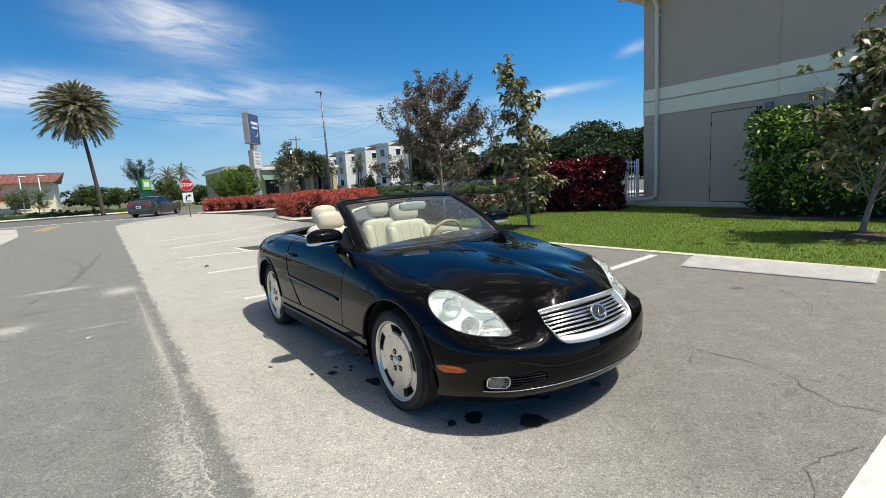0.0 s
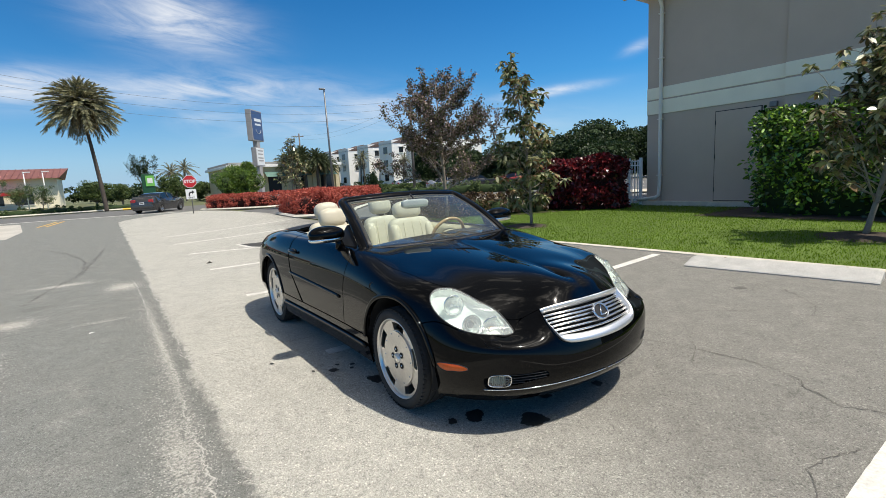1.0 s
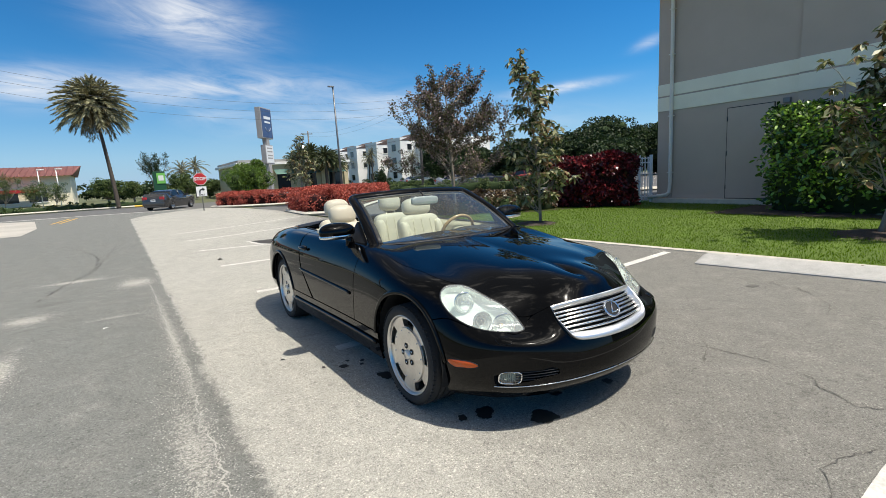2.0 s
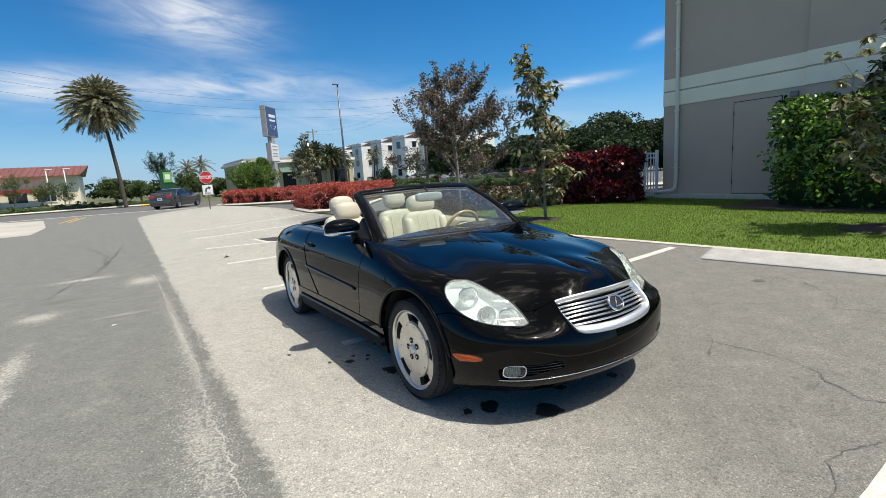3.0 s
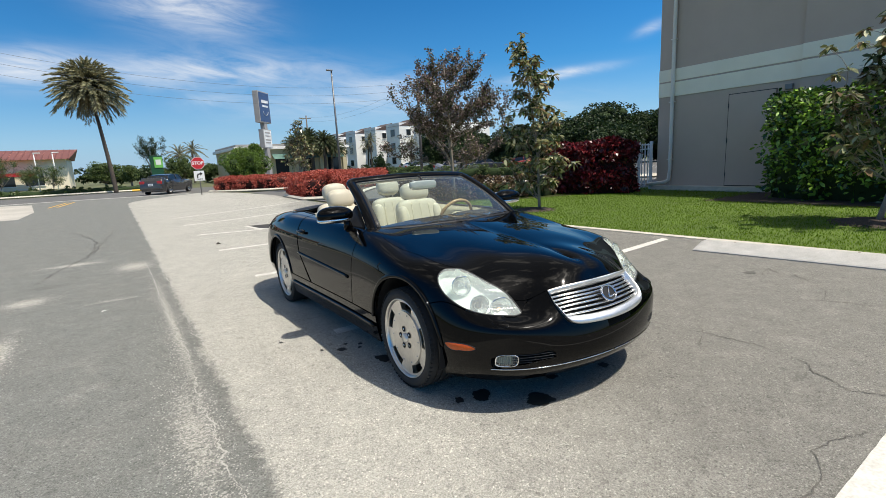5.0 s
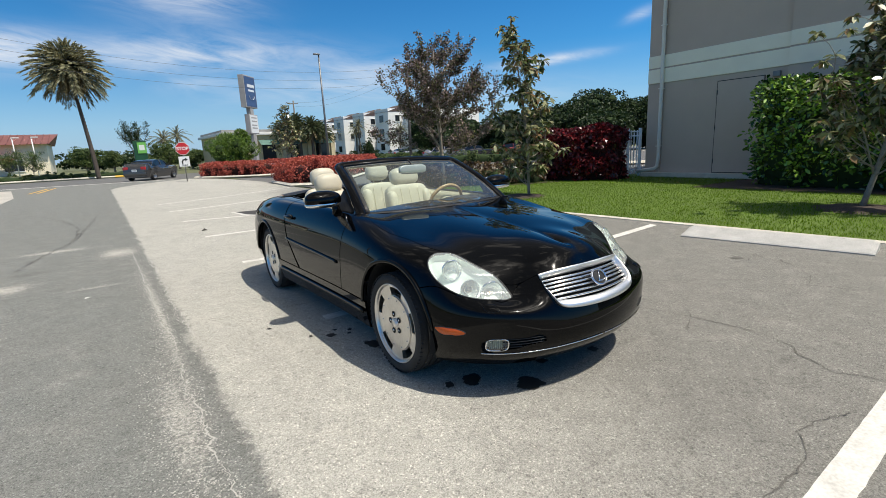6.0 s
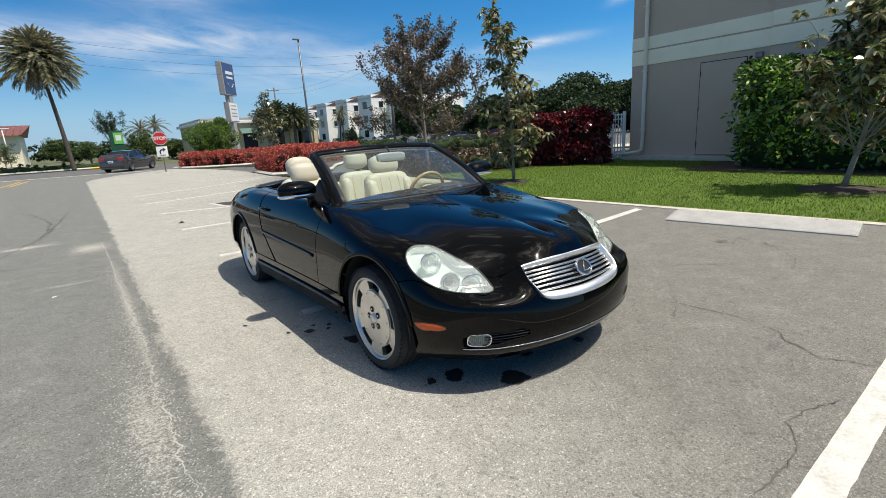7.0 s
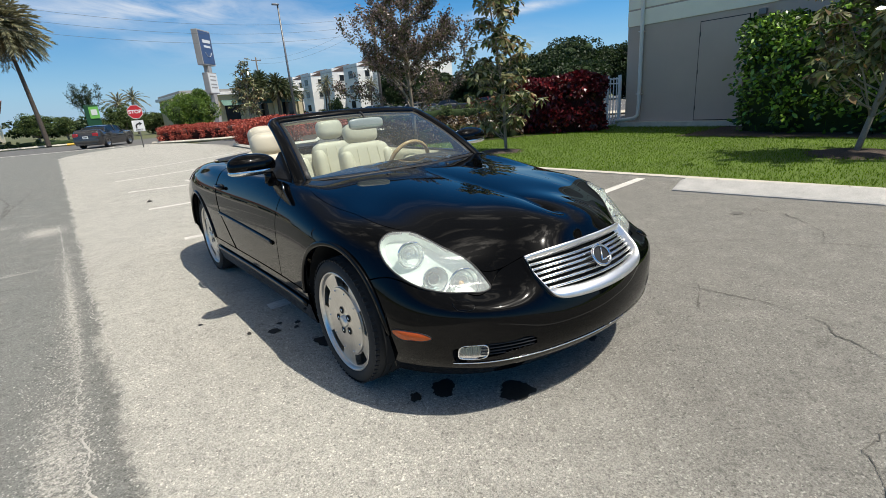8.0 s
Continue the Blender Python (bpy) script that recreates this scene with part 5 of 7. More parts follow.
def magnolia(at, height, spread, seed, label, branches=24, low=.12, leaf=.2, taper=.6, whorl=9, lean=(0, 0), stem=.036, dense=False):
    """A young upright tree: slender limbs that end in whorls of long stiff leaves."""
    g = np.random.default_rng(seed)
    trunk, data = limb((0, 0, 0), (lean[0] + g.normal() * .1, lean[1] + g.normal() * .1, height * .95), stem, .008, g, .025, 12, 9)
    limbs, spots = [data], [(trunk[-1], 14), (trunk[-2], 9)]
    for k in range(branches):
        f = low + (.92 - low) * ((k + g.uniform(0, .8)) / branches) ** 1.3
        i = f * 10.9
        base = trunk[int(i)] + (trunk[int(i) + 1] - trunk[int(i)]) * (i % 1)
        a = k * 2.4 + g.uniform(-.4, .4)
        reach = spread * (1.05 - f) ** taper * g.uniform(.6, 1.08)
        end = base + np.array([math.cos(a) * reach, math.sin(a) * reach, reach * g.uniform(.6, 1.3) + .12])
        pts, data = limb(base, end, stem * .3 * (1.2 - f), .005, g, .14, 7, 6)
        limbs.append(data)
        spots += [(pts[-1], whorl + 3), (pts[4], whorl - 2)] + ([(pts[-2], whorl - 3), (pts[3], whorl - 5)] if dense else [])
        for _ in range(2):
            b = pts[g.integers(2, 6)]
            e = b + g.normal(size=3) * spread * .18 + np.array([math.cos(a) * .6, math.sin(a) * .6, .7]) * spread * .3
            q, data = limb(b, e, .008, .004, g, .1, 5, 5)
            limbs.append(data)
            spots += [(q[-1], whorl), (q[-3], whorl - 5)]
    P, D = [], []
    for c, n in spots:
        for k in range(max(2, int(n))):
            b = 2 * math.pi * k / n + g.uniform(-.3, .3)
            P.append(c + g.normal(size=3) * .012)
            D.append((math.cos(b), math.sin(b), g.uniform(-1.1, .65)))
    P, D = np.array(P), np.array(D)
    old = g.uniform(size=len(P)) < .2
    sets = [([leaves(P[pick], D[pick], leaf, leaf * .22, g, .3, .25, face=np.array([0, 0, 1.0]) + D[pick] * -.2, oval=True)], mat, nm) for pick, mat, nm in ((~old, L_MAGNOLIA, "crown"), (old, L_RUSSET, "russet_leaves"))]
    return tree("young_tree", label, at, limbs, sets)


def broad_tree(name, label, at, height, spread, seed, sets, fork=.3, leaf=.08, count=9000, r=.08, boughs=9, category="tree", rise=1.0):
    """A branching tree with a ragged crown; sets: (share, material)."""
    g = np.random.default_rng(seed)
    limbs, ends = [], []
    trunk, data = limb((0, 0, 0), (0, 0, height * fork), r, r * .7, g, .04, 6, 9)
    limbs.append(data)
    for k in range(boughs):
        a = 2 * math.pi * k / boughs + g.uniform(-.3, .3)
        reach, up = spread * g.uniform(.35, 1), height * (1 - fork) * g.uniform(.45, 1.0) * rise
        e = np.array([math.cos(a) * reach, math.sin(a) * reach, height * fork + up])
        pts, data = limb(trunk[-1] - np.array([0, 0, g.uniform(0, .3) * height * fork]), e, r * .5, r * .08, g, .10, 9, 7)
        limbs.append(data)
        ends += [p for p in pts[3:]]
        for q in range(6):
            b = pts[g.integers(3, 9)]
            d = g.normal(size=3)
            d[2] = abs(d[2]) * .8
            e2 = b + d / np.linalg.norm(d) * spread * g.uniform(.2, .5)
            s, data = limb(b, e2, r * .16, r * .04, g, .1, 5, 5)
            limbs.append(data)
            ends += s[1:]
    ends = np.array(ends)
    out = []
    for i, (share, mat) in enumerate(sets):
        n = int(count * share)
        c = ends[g.integers(0, len(ends), n)] + g.normal(size=(n, 3)) * spread * .085
        d = g.normal(size=(n, 3)) + np.array([0, 0, .25])
        out.append(([leaves(c, d, leaf, leaf * .3, g)], mat, "crown"))
    return tree(name, label, at, limbs, out, category=category)


def leader_tree(name, label, at, height, spread, seed, sets, leaf, count, r=.08, boughs=22, low=.3, lean=(0, 0)):
    """A tree with a leader and rising boughs all the way up, the lower ones longest."""
    g = np.random.default_rng(seed)
    trunk, data = limb((0, 0, 0), (lean[0], lean[1], height * .9), r, .012, g, .03, 12, 9)
    limbs, ends = [data], []
    for k in range(boughs):
        f = low + (.86 - low) * k / boughs
        b = trunk[int(f * 11)] + (trunk[int(f * 11) + 1] - trunk[int(f * 11)]) * (f * 11 % 1)
        a = k * 2.4 + g.uniform(-.5, .5)
        reach = spread * (1.0 - .62 * (f - low) / (1 - low)) * g.uniform(.5, 1.08)
        e = b + np.array([math.cos(a) * reach, math.sin(a) * reach, reach * g.uniform(.15, 1.15)])
        e[2] = min(e[2], height * g.uniform(.85, 1.04))
        pts, data = limb(b, e, r * .42 * (1.1 - f), .008, g, .10, 9, 6)
        limbs.append(data)
        ends += pts[3:] + pts[5:]
        way = (e - b) / np.linalg.norm(e - b)
        for q in range(6):
            c = pts[g.integers(3, 9)]
            d = way * .8 + g.normal(size=3) * .5 + np.array([0, 0, .6])
            s, data = limb(c, c + d / np.linalg.norm(d) * spread * g.uniform(.14, .40), .010, .004, g, .1, 6, 5)
            limbs.append(data)
            ends += s[1:] + s[3:]
    ends = np.array(ends)
    out = []
    for share, mat in sets:
        n = int(count * share)
        c = ends[g.integers(0, len(ends), n)] + g.normal(size=(n, 3)) * spread * .026
        out.append(([leaves(c, g.normal(size=(n, 3)) * .7 + np.array([0, 0, .7]), leaf, leaf * .3, g)], mat, "crown"))
    return tree(name, label, at, limbs, out)


def clump_tree(name, label, at, rx, ry, h0, h1, seed, mat, count=5000, leaf=.3, lumps=22, r=.15, category="tree"):
    """A dense rounded crown of many lumps on a trunk, for trees far off."""
    g = np.random.default_rng(seed)
    limbs = [limb((0, 0, 0), (0, 0, (h0 + h1) / 2), r, r * .5, g, .03)[1]]
    cs, rs = [], []
    for _ in range(lumps):
        d = g.normal(size=3)
        d /= np.linalg.norm(d)
        f = g.uniform(.35, .85)
        cs.append((d[0] * rx * f, d[1] * ry * f, (h0 + h1) / 2 + d[2] * (h1 - h0) / 2 * f))
        rs.append(g.uniform(.22, .42))
        limbs.append(limb((0, 0, h0 * .6 + .1), cs[-1], r * .3, r * .08, g, .08, 5, 5)[1])
    cs, rs = np.array(cs), np.array(rs)
    # dark balls inside the lumps, coloured as the shade between leaves
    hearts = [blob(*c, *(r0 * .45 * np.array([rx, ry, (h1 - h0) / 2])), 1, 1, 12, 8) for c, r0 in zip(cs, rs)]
    k = g.integers(0, lumps, count)
    d = g.normal(size=(count, 3))
    d /= np.linalg.norm(d, axis=1, keepdims=True)
    p = cs[k] + d * rs[k][:, None] * np.array([rx, ry, (h1 - h0) / 2]) * g.uniform(.7, 1.0, (count, 1))
    p[:, 2] = np.maximum(p[:, 2], .05)
    t = tree(name, label, at, limbs, [([leaves(p, d + g.normal(size=(count, 3)) * .7, leaf, leaf * .42, g)], mat, "crown")], category=category)
    tagged(part("crown_shade", mesh("crown_shade", *joined(*hearts), CORE), t), kind="stuff")
    return t


def hedge(name, label, path, width, height, mat, core, count, leaf, seed, lump=.12, base=0.0, category="hedge", slim=.33, knob=None, oval=False, undercut=0.0):
    """A clipped hedge along a path: solid dark core painted as inner shade, leaves on every face, uneven outline."""
    g = np.random.default_rng(seed)
    path = np.array(path, float)
    seg = np.linalg.norm(np.diff(path, axis=0), axis=1)
    k = np.concatenate([[0], np.cumsum(seg)])
    n = max(8, int(k[-1] / .25))
    line = np.column_stack([np.interp(np.linspace(0, k[-1], n), k, path[:, i]) for i in (0, 1)])
    tang = np.gradient(line, axis=0)
    tang /= np.linalg.norm(tang, axis=1, keepdims=True)
    side = np.column_stack([-tang[:, 1], tang[:, 0]])
    foot = .86 - undercut
    prof = [(-foot, 0), (-1.0, .35), (-.96, .68), (-.78, .9), (-.4, 1), (0, 1.03), (.4, 1), (.78, .9), (.96, .68), (1.0, .35), (foot, 0)]
    vs, m = [], len(prof)
    for i in range(n):
        end = min(1, .55 + .45 * min(i, n - 1 - i) / 2)
        for j, (a, z) in enumerate(prof):
            q = line[i] + side[i] * a * width / 2 * end * .62
            w = 1 + lump * noise.noise(Vector((q[0] * 1.3, q[1] * 1.3, z * 2 + seed)))
            vs.append((q[0] * 1.0, q[1], base + z * height * .70 * w))
    fs = [(i * m + j, (i + 1) * m + j, (i + 1) * m + j + 1, i * m + j + 1) for i in range(n - 1) for j in range(m - 1)]
    fs += [tuple(range(m))[::-1], tuple((n - 1) * m + j for j in range(m))]
    h = thing(name, label, category)
    part("shade_core", mesh("shade_core", vs, fs, core), h)
    knob = knob or .2 * min(width, height)
    count_l = max(40, count // 42)
    def skin():
        """A point on the outside of the hedge, and the way out there."""
        i, j = g.uniform(0, n - 1.001), g.uniform(0, m - 1.001)
        c, sd, t = line[int(i)] + (line[int(i) + 1] - line[int(i)]) * (i % 1), side[int(i)], tang[int(i)]
        cap = 0
        (a0, z0), (a1, z1) = prof[int(j)], prof[int(j) + 1]
        a, z = a0 + (a1 - a0) * (j % 1), z0 + (z1 - z0) * (j % 1)
        if g.uniform() < .12:
            cap = -1 if g.uniform() < .5 else 1
            i = 0 if cap < 0 else n - 1
            c, a, z, t = line[i], g.uniform(-.7, .7), g.uniform(.05, .95), tang[i]
        e = min(1, .55 + .45 * min(i, n - 1 - i) / 2)
        w = 1 + lump * noise.noise(Vector((c[0] * 1.3, c[1] * 1.3, z * 2 + seed)))
        q = c + sd * a * width / 2 * e * w
        o = np.array([sd[0] * a + t[0] * cap, sd[1] * a + t[1] * cap, .15 + 1.3 * max(0, z - .6)])
        return np.array([q[0], q[1], base + max(.02, z * height * w)]), o / np.linalg.norm(o)
    spots = [skin() for _ in range(count_l)]
    radii = knob * g.uniform(.65, 1.25, count_l)
    cs = np.array([q - o * r * .85 for (q, o), r in zip(spots, radii)])
    os_ = np.array([o for q, o in spots])
    k = g.choice(count_l, count, p=radii ** 2 / np.sum(radii ** 2))
    out = g.normal(size=(count, 3)) * .75 + os_[k] * .9 + np.array([0, 0, .2])
    out /= np.linalg.norm(out, axis=1, keepdims=True)
    pts = cs[k] + out * radii[k][:, None] * g.uniform(.7, 1.08, (count, 1))
    pts[:, 2] = np.maximum(pts[:, 2], base + .02)
    # fewer leaves low down, so that the shade-coloured core shows there
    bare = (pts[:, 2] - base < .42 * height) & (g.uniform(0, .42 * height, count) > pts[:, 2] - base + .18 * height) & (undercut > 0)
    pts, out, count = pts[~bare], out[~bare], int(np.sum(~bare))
    d = g.normal(size=(count, 3)) * .8 + out * .6 + np.array([0, 0, .2])
    tagged(part("foliage", leaf_mesh("foliage", [leaves(pts, d, leaf, leaf * slim, g, face=out + np.array([0, 0, .25]), oval=oval)], mat), h), kind="stuff")
    return h


def palm(at, lean, height, crown, seed, label, fronds=90, dry=26, leaflets=46, r=.26, name="palm_tree", green=None, slim=.05):
    """A tall palm: ringed leaning trunk, arching feathered fronds, a skirt of drooping dry ones."""
    g = np.random.default_rng(seed)
    top = np.array([lean[0], lean[1], height])
    n = 60
    pts = [np.array([lean[0] * t ** 1.3, lean[1] * t ** 1.3, height * t]) for t in np.linspace(0, 1, n)]
    rad = [r * (1.25 - .5 * t) * (1 + .07 * (i % 2)) for i, t in enumerate(np.linspace(0, 1, n))]
    limbs = [tube(pts, rad, None, 12)]
    sets = {0: [], 1: []}
    for k in range(fronds + dry):
        old = k >= fronds
        a = k * 2.39996 + g.uniform(-.2, .2)
        f = (k + .5) / fronds if not old else 1
        el = radians(86 - 112 * f ** .85) if not old else radians(g.uniform(-66, -28))
        ln = crown * (g.uniform(.82, 1.08) if not old else g.uniform(.55, .85))
        d0 = np.array([math.cos(a) * math.cos(el), math.sin(a) * math.cos(el), math.sin(el)])
        m = 12
        ts = np.linspace(0, 1, m)
        sag = .34 if not old else .4
        line = np.array([top + d0 * ln * t - np.array([0, 0, 1]) * ln * sag * t ** 2.2 for t in ts])
        limbs.append(tube(line[::2], list(np.linspace(.03, .006, len(line[::2]))), None, 4))
        t = np.repeat(np.linspace(.12, 1, leaflets), 2)
        c = np.column_stack([np.interp(t, ts, line[:, i]) for i in range(3)])
        tan = np.column_stack([np.interp(t, ts, np.gradient(line[:, i])) for i in range(3)])
        tan /= np.linalg.norm(tan, axis=1, keepdims=True)
        sd = np.cross(tan, np.array([0, 0, 1]) + d0 * .001)
        sd /= np.linalg.norm(sd, axis=1, keepdims=True) + 1e-9
        sgn = np.tile([1, -1], leaflets)[:, None]
        d = tan * .95 + sd * sgn * .6 + np.array([0, 0, .12]) + g.normal(size=(len(t), 3)) * .1
        sets[int(old)].append(leaves(c, d, ln * .18, slim * crown / 3, g, .1, .1))
    return tree(name, label, at, limbs, [(sets[0], green or L_PALM, "crown"), (sets[1], L_STRAW, "dry_fronds")], PALM_BARK)

# ---------------------------------------------------------------- planting round the lot
def mound(x, y, r, z, mat, seed, h=.06):
    """A low uneven round of mulch."""
    vs, fs, n = [], [], 28
    for i, f in enumerate((0.02, .4, .75, 1)):
        for k in range(n):
            a = 2 * math.pi * k / n
            q = r * f * (1 + .16 * noise.noise(Vector((math.cos(a) * 1.5, math.sin(a) * 1.5, seed))))
            vs.append((x + q * math.cos(a), y + q * math.sin(a), z + h * (1 - f * f) * (1 + .3 * noise.noise(Vector((x + q, a * 3, seed)))) - .004 * (f == 1)))
    fs = [(i * n + k, i * n + (k + 1) % n, (i + 1) * n + (k + 1) % n, (i + 1) * n + k) for i in range(3) for k in range(n)]
    return vs, fs


magnolia((7.2, 6.72, 0), 4.5, .86, 11, "young magnolia with sparse leathery leaves in mulch", 42, .05, .19, .42, 10, (-.3, .2), .042)
magnolia((8.75, .03, 0), 3.7, 1.35, 23, "young magnolia on pale forked stems in mulch", 46, .15, .165, 1.15, 12, (.1, -.1), .05, True)
thing("mulch_ring", "brown bark mulch round a young tree", "mulch", mesh("mulch", *mound(8.75, .03, .75, .0, MULCH, 3), MULCH), group="mulch rings")
thing("mulch_ring", "brown bark mulch round a young tree", "mulch", mesh("mulch", *mound(7.1, 6.83, .6, .0, MULCH, 5), MULCH), group="mulch rings")
leader_tree("ornamental_tree", "spreading tree with bronze and olive leaves", (7.75, 11.45, 0), 5.2, 2.35, 5, [(.62, L_BRONZE), (.38, L_BRONZE_G)], .088, 26000, .075, 30, .17, (-.15, .1))
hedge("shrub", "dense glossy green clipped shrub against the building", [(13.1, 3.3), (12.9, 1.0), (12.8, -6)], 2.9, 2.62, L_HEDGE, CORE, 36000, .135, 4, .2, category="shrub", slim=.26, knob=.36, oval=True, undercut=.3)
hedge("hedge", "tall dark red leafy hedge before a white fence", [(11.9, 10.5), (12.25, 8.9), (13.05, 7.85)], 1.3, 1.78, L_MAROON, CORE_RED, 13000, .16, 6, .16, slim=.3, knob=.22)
hedge("shrub_bed", "low bronze croton shrubs in a mulch bed", [(6.4, 14.0), (8.4, 11.6), (10.0, 10.6), (11.2, 10.0)], 1.7, .7, L_CROTON, CORE, 8000, .13, 8, .3, category="shrub", slim=.25)
hedge("hedge", "clipped red-leaved hedge on a kerbed island", [(6.2, 19.4), (6.0, 22.2), (8.4, 25.0), (12.6, 26.8)], 2.3, 1.12, L_RED, CORE_RED, 30000, .095, 9, .12)
hedge("hedge", "clipped red-leaved hedge along the street kerb", [(4.1, 36.0), (6.2, 33.6), (9.5, 32.6)], 2.0, 1.02, L_RED, CORE_RED, 16000, .10, 10, .12)


def kerb(path, label, w=.15, h=.13):
    return thing("kerb", label, "kerb", mesh("kerb", *tube([(x, y, h / 2 - .01) for x, y in path], w / 2 * 1.25, h / 2 * 1.3, 4, close=True), KERB, False), kind="structure")


bed = [(4.6, 18.6), (5.4, 18.0), (7.2, 18.4), (8.6, 21.0), (10.5, 23.6), (14.5, 25.2), (14.2, 28.2), (9.2, 27.2), (6.4, 25.2), (4.9, 22.5)]
kerb(bed, "pale concrete kerb round the hedge island")
thing("planting_bed", "mulched island under the red hedge", "planting bed", mesh("bed", *sheet(bed, .06), MULCH), kind="structure")
bed = [(3.3, 35.6), (4.6, 33.4), (6.6, 31.6), (10.8, 31.2), (11, 34), (7, 35.4), (4.4, 37.2)]
kerb(bed, "pale concrete kerb along the street corner")
thing("planting_bed", "mulched strip under the red hedge", "planting bed", mesh("bed", *sheet(bed, .06), MULCH), kind="structure")
bed = [(5.4, 14.3), (7.2, 14.8), (15.3, 10.6), (14.4, 8.3), (9.6, 9.6)]
thing("planting_bed", "dark mulch bed behind the lawn", "planting bed", mesh("bed", *sheet(bed, .004), MULCH), kind="structure")
thing("planting_bed", "dark mulch under the clipped shrub", "planting bed", mesh("bed", *sheet([(11.2, 4.4), (14.45, 4.4), (14.45, -9), (11.1, -9)], .004), MULCH), kind="structure")

# grass blades over the lawn
g = np.random.default_rng(31)
N_BLADES = 120000
gy = g.uniform(-6.5, 13.6, N_BLADES)
gx = 5.62 - .066 * gy + (g.uniform(0, 1, N_BLADES) ** 1.15) * 9.8
keep = ~((gx > 11.3) & (gy < 4.2)) & (np.hypot(gx - 8.75, gy - .03) > .6) & (np.hypot(gx - 7.1, gy - 6.83) > .5) & (gy < 14.2 - (gx - 5.4) * .52)
gx, gy = gx[keep], gy[keep]
pts = np.column_stack([gx, gy, np.full(len(gx), -.004)])
d = np.column_stack([g.normal(0, .45, len(gx)), g.normal(0, .45, len(gx)), np.ones(len(gx))])
tagged(new("grass", leaf_mesh("grass", [leaves(pts, d, .05, .0042, g, .1, .1)], L_GRASS)), "bright green grass blades of the lawn", "grass", kind="stuff")

# ---------------------------------------------------------------- lot details
WS = material("wheel_stop_concrete", (.43, .42, .395), rough=.85, spread=.22, scale=7, fine=90, bump=.003)
sec = [(-.21, 0), (-.212, .014), (-.195, .026), (.10, .115), (.17, .115), (.21, 0)]
ends = [(1.055, .78), (1.0, 1), (.3, 1), (-.4, 1), (-1.0, 1), (-1.055, .78)]
vs = [(x * (.9 + .1 * f), y, z * f) for y, f in ends for x, z in sec]
fs = [(6 * i + k, 6 * i + 6 + k, 6 * i + 7 + k, 6 * i + k + 1) for i in range(5) for k in range(5)] + [tuple(range(6)), tuple(range(30, 36))[::-1]]
wheel_stop = thing("wheel_stop", "weathered concrete wheel stop at the lawn edge", "wheel stop", mesh("wheel_stop", vs, fs, WS, False), at=pose(4.77, -.03, .0, 0, 0, 7.2))
for y in (.62, -.72):
    v, f = lathe([(.116, .001), (.117, .014), (.111, .016)], 14)
    part("anchor_pin", mesh("anchor_pin", [(p + .13, y + q, x) for x, p, q in v], f, material("rusty_pin", (.16, .09, .06), rough=.8, spread=.3)), wheel_stop)


def stain(x, y, r, seed, mat, label, stretch=1.0, turn=0.0, z=.005):
    vs, n = [], 40
    for k in range(n):
        a = 2 * math.pi * k / n
        q = r * (1 + .42 * noise.noise(Vector((math.cos(a) * 1.6, math.sin(a) * 1.6, seed))) + .16 * noise.noise(Vector((math.cos(a) * 6, math.sin(a) * 6, seed))))
        p = Matrix.Rotation(turn, 2) @ Vector((q * stretch * math.cos(a), q * math.sin(a)))
        vs.append((x + p.x, y + p.y, z))
    return thing("oil_stain", label, "stain", mesh("stain", vs, [tuple(range(n))], mat, False), group="oil stains", kind="structure")


for i, (x, y, r) in enumerate(((-.34, -.68, .10), (-.59, -.42, .085), (-.73, -.38, .04), (-.79, .49, .08), (-.97, .87, .042), (-.90, .96, .022), (-.80, .89, .025), (-.84, .82, .022), (-1.1, .96, .022), (-1.31, 1.36, .02), (-.07, -.52, .045), (.05, -.45, .03), (.33, -.62, .05))):
    stain(x, y, r * .72, i * 3.7, OIL, "black oil spot on the concrete", 1.25, .6 * i)

stain(3.626, -.112, .06, 64, material("old_stain", (.135, .130, .116), rough=.9, spread=.3, scale=30), "faded dark spot on the asphalt", 1.1)


def crack(points, seed, label, width=.006, mat=CRACK, z=.004, jag=.05):
    """A jagged thin crack along a line."""
    g = np.random.default_rng(seed)
    pts = np.array(points, float)
    k = np.concatenate([[0], np.cumsum(np.linalg.norm(np.diff(pts, axis=0), axis=1))])
    n = int(k[-1] / .010) + 2
    s = np.linspace(0, k[-1], n)
    line = np.column_stack([np.interp(s, k, pts[:, i]) for i in (0, 1)])
    walk_ = np.array([[.5 * noise.noise(Vector((q * 2.2, seed, i))) + .5 * noise.noise(Vector((q * 9, seed, i + 5))) + .42 * noise.noise(Vector((q * 26, seed, i + 7))) + .25 * noise.noise(Vector((q * 55, seed, i + 9))) for i in (0, 3)] for q in s])
    line = line + walk_ * jag
    t = np.gradient(line, axis=0)
    t /= np.linalg.norm(t, axis=1, keepdims=True) + 1e-9
    nn = np.column_stack([-t[:, 1], t[:, 0]])
    w = width * np.clip([.55 + 1.2 * noise.noise(Vector((q * 3, seed, 9))) + .7 * noise.noise(Vector((q * 17, seed, 11))) for q in s], .3, 1.3)[:, None]
    a, b = line + nn * w, line - nn * w
    vs = [(p[0], p[1], z) for p in a] + [(p[0], p[1], z) for p in b]
    fs = [(i, i + 1, n + i + 1, n + i) for i in range(n - 1)]
    return thing("pavement_crack", label, "crack", mesh("crack", vs, fs, mat, False), group="pavement cracks", kind="structure")
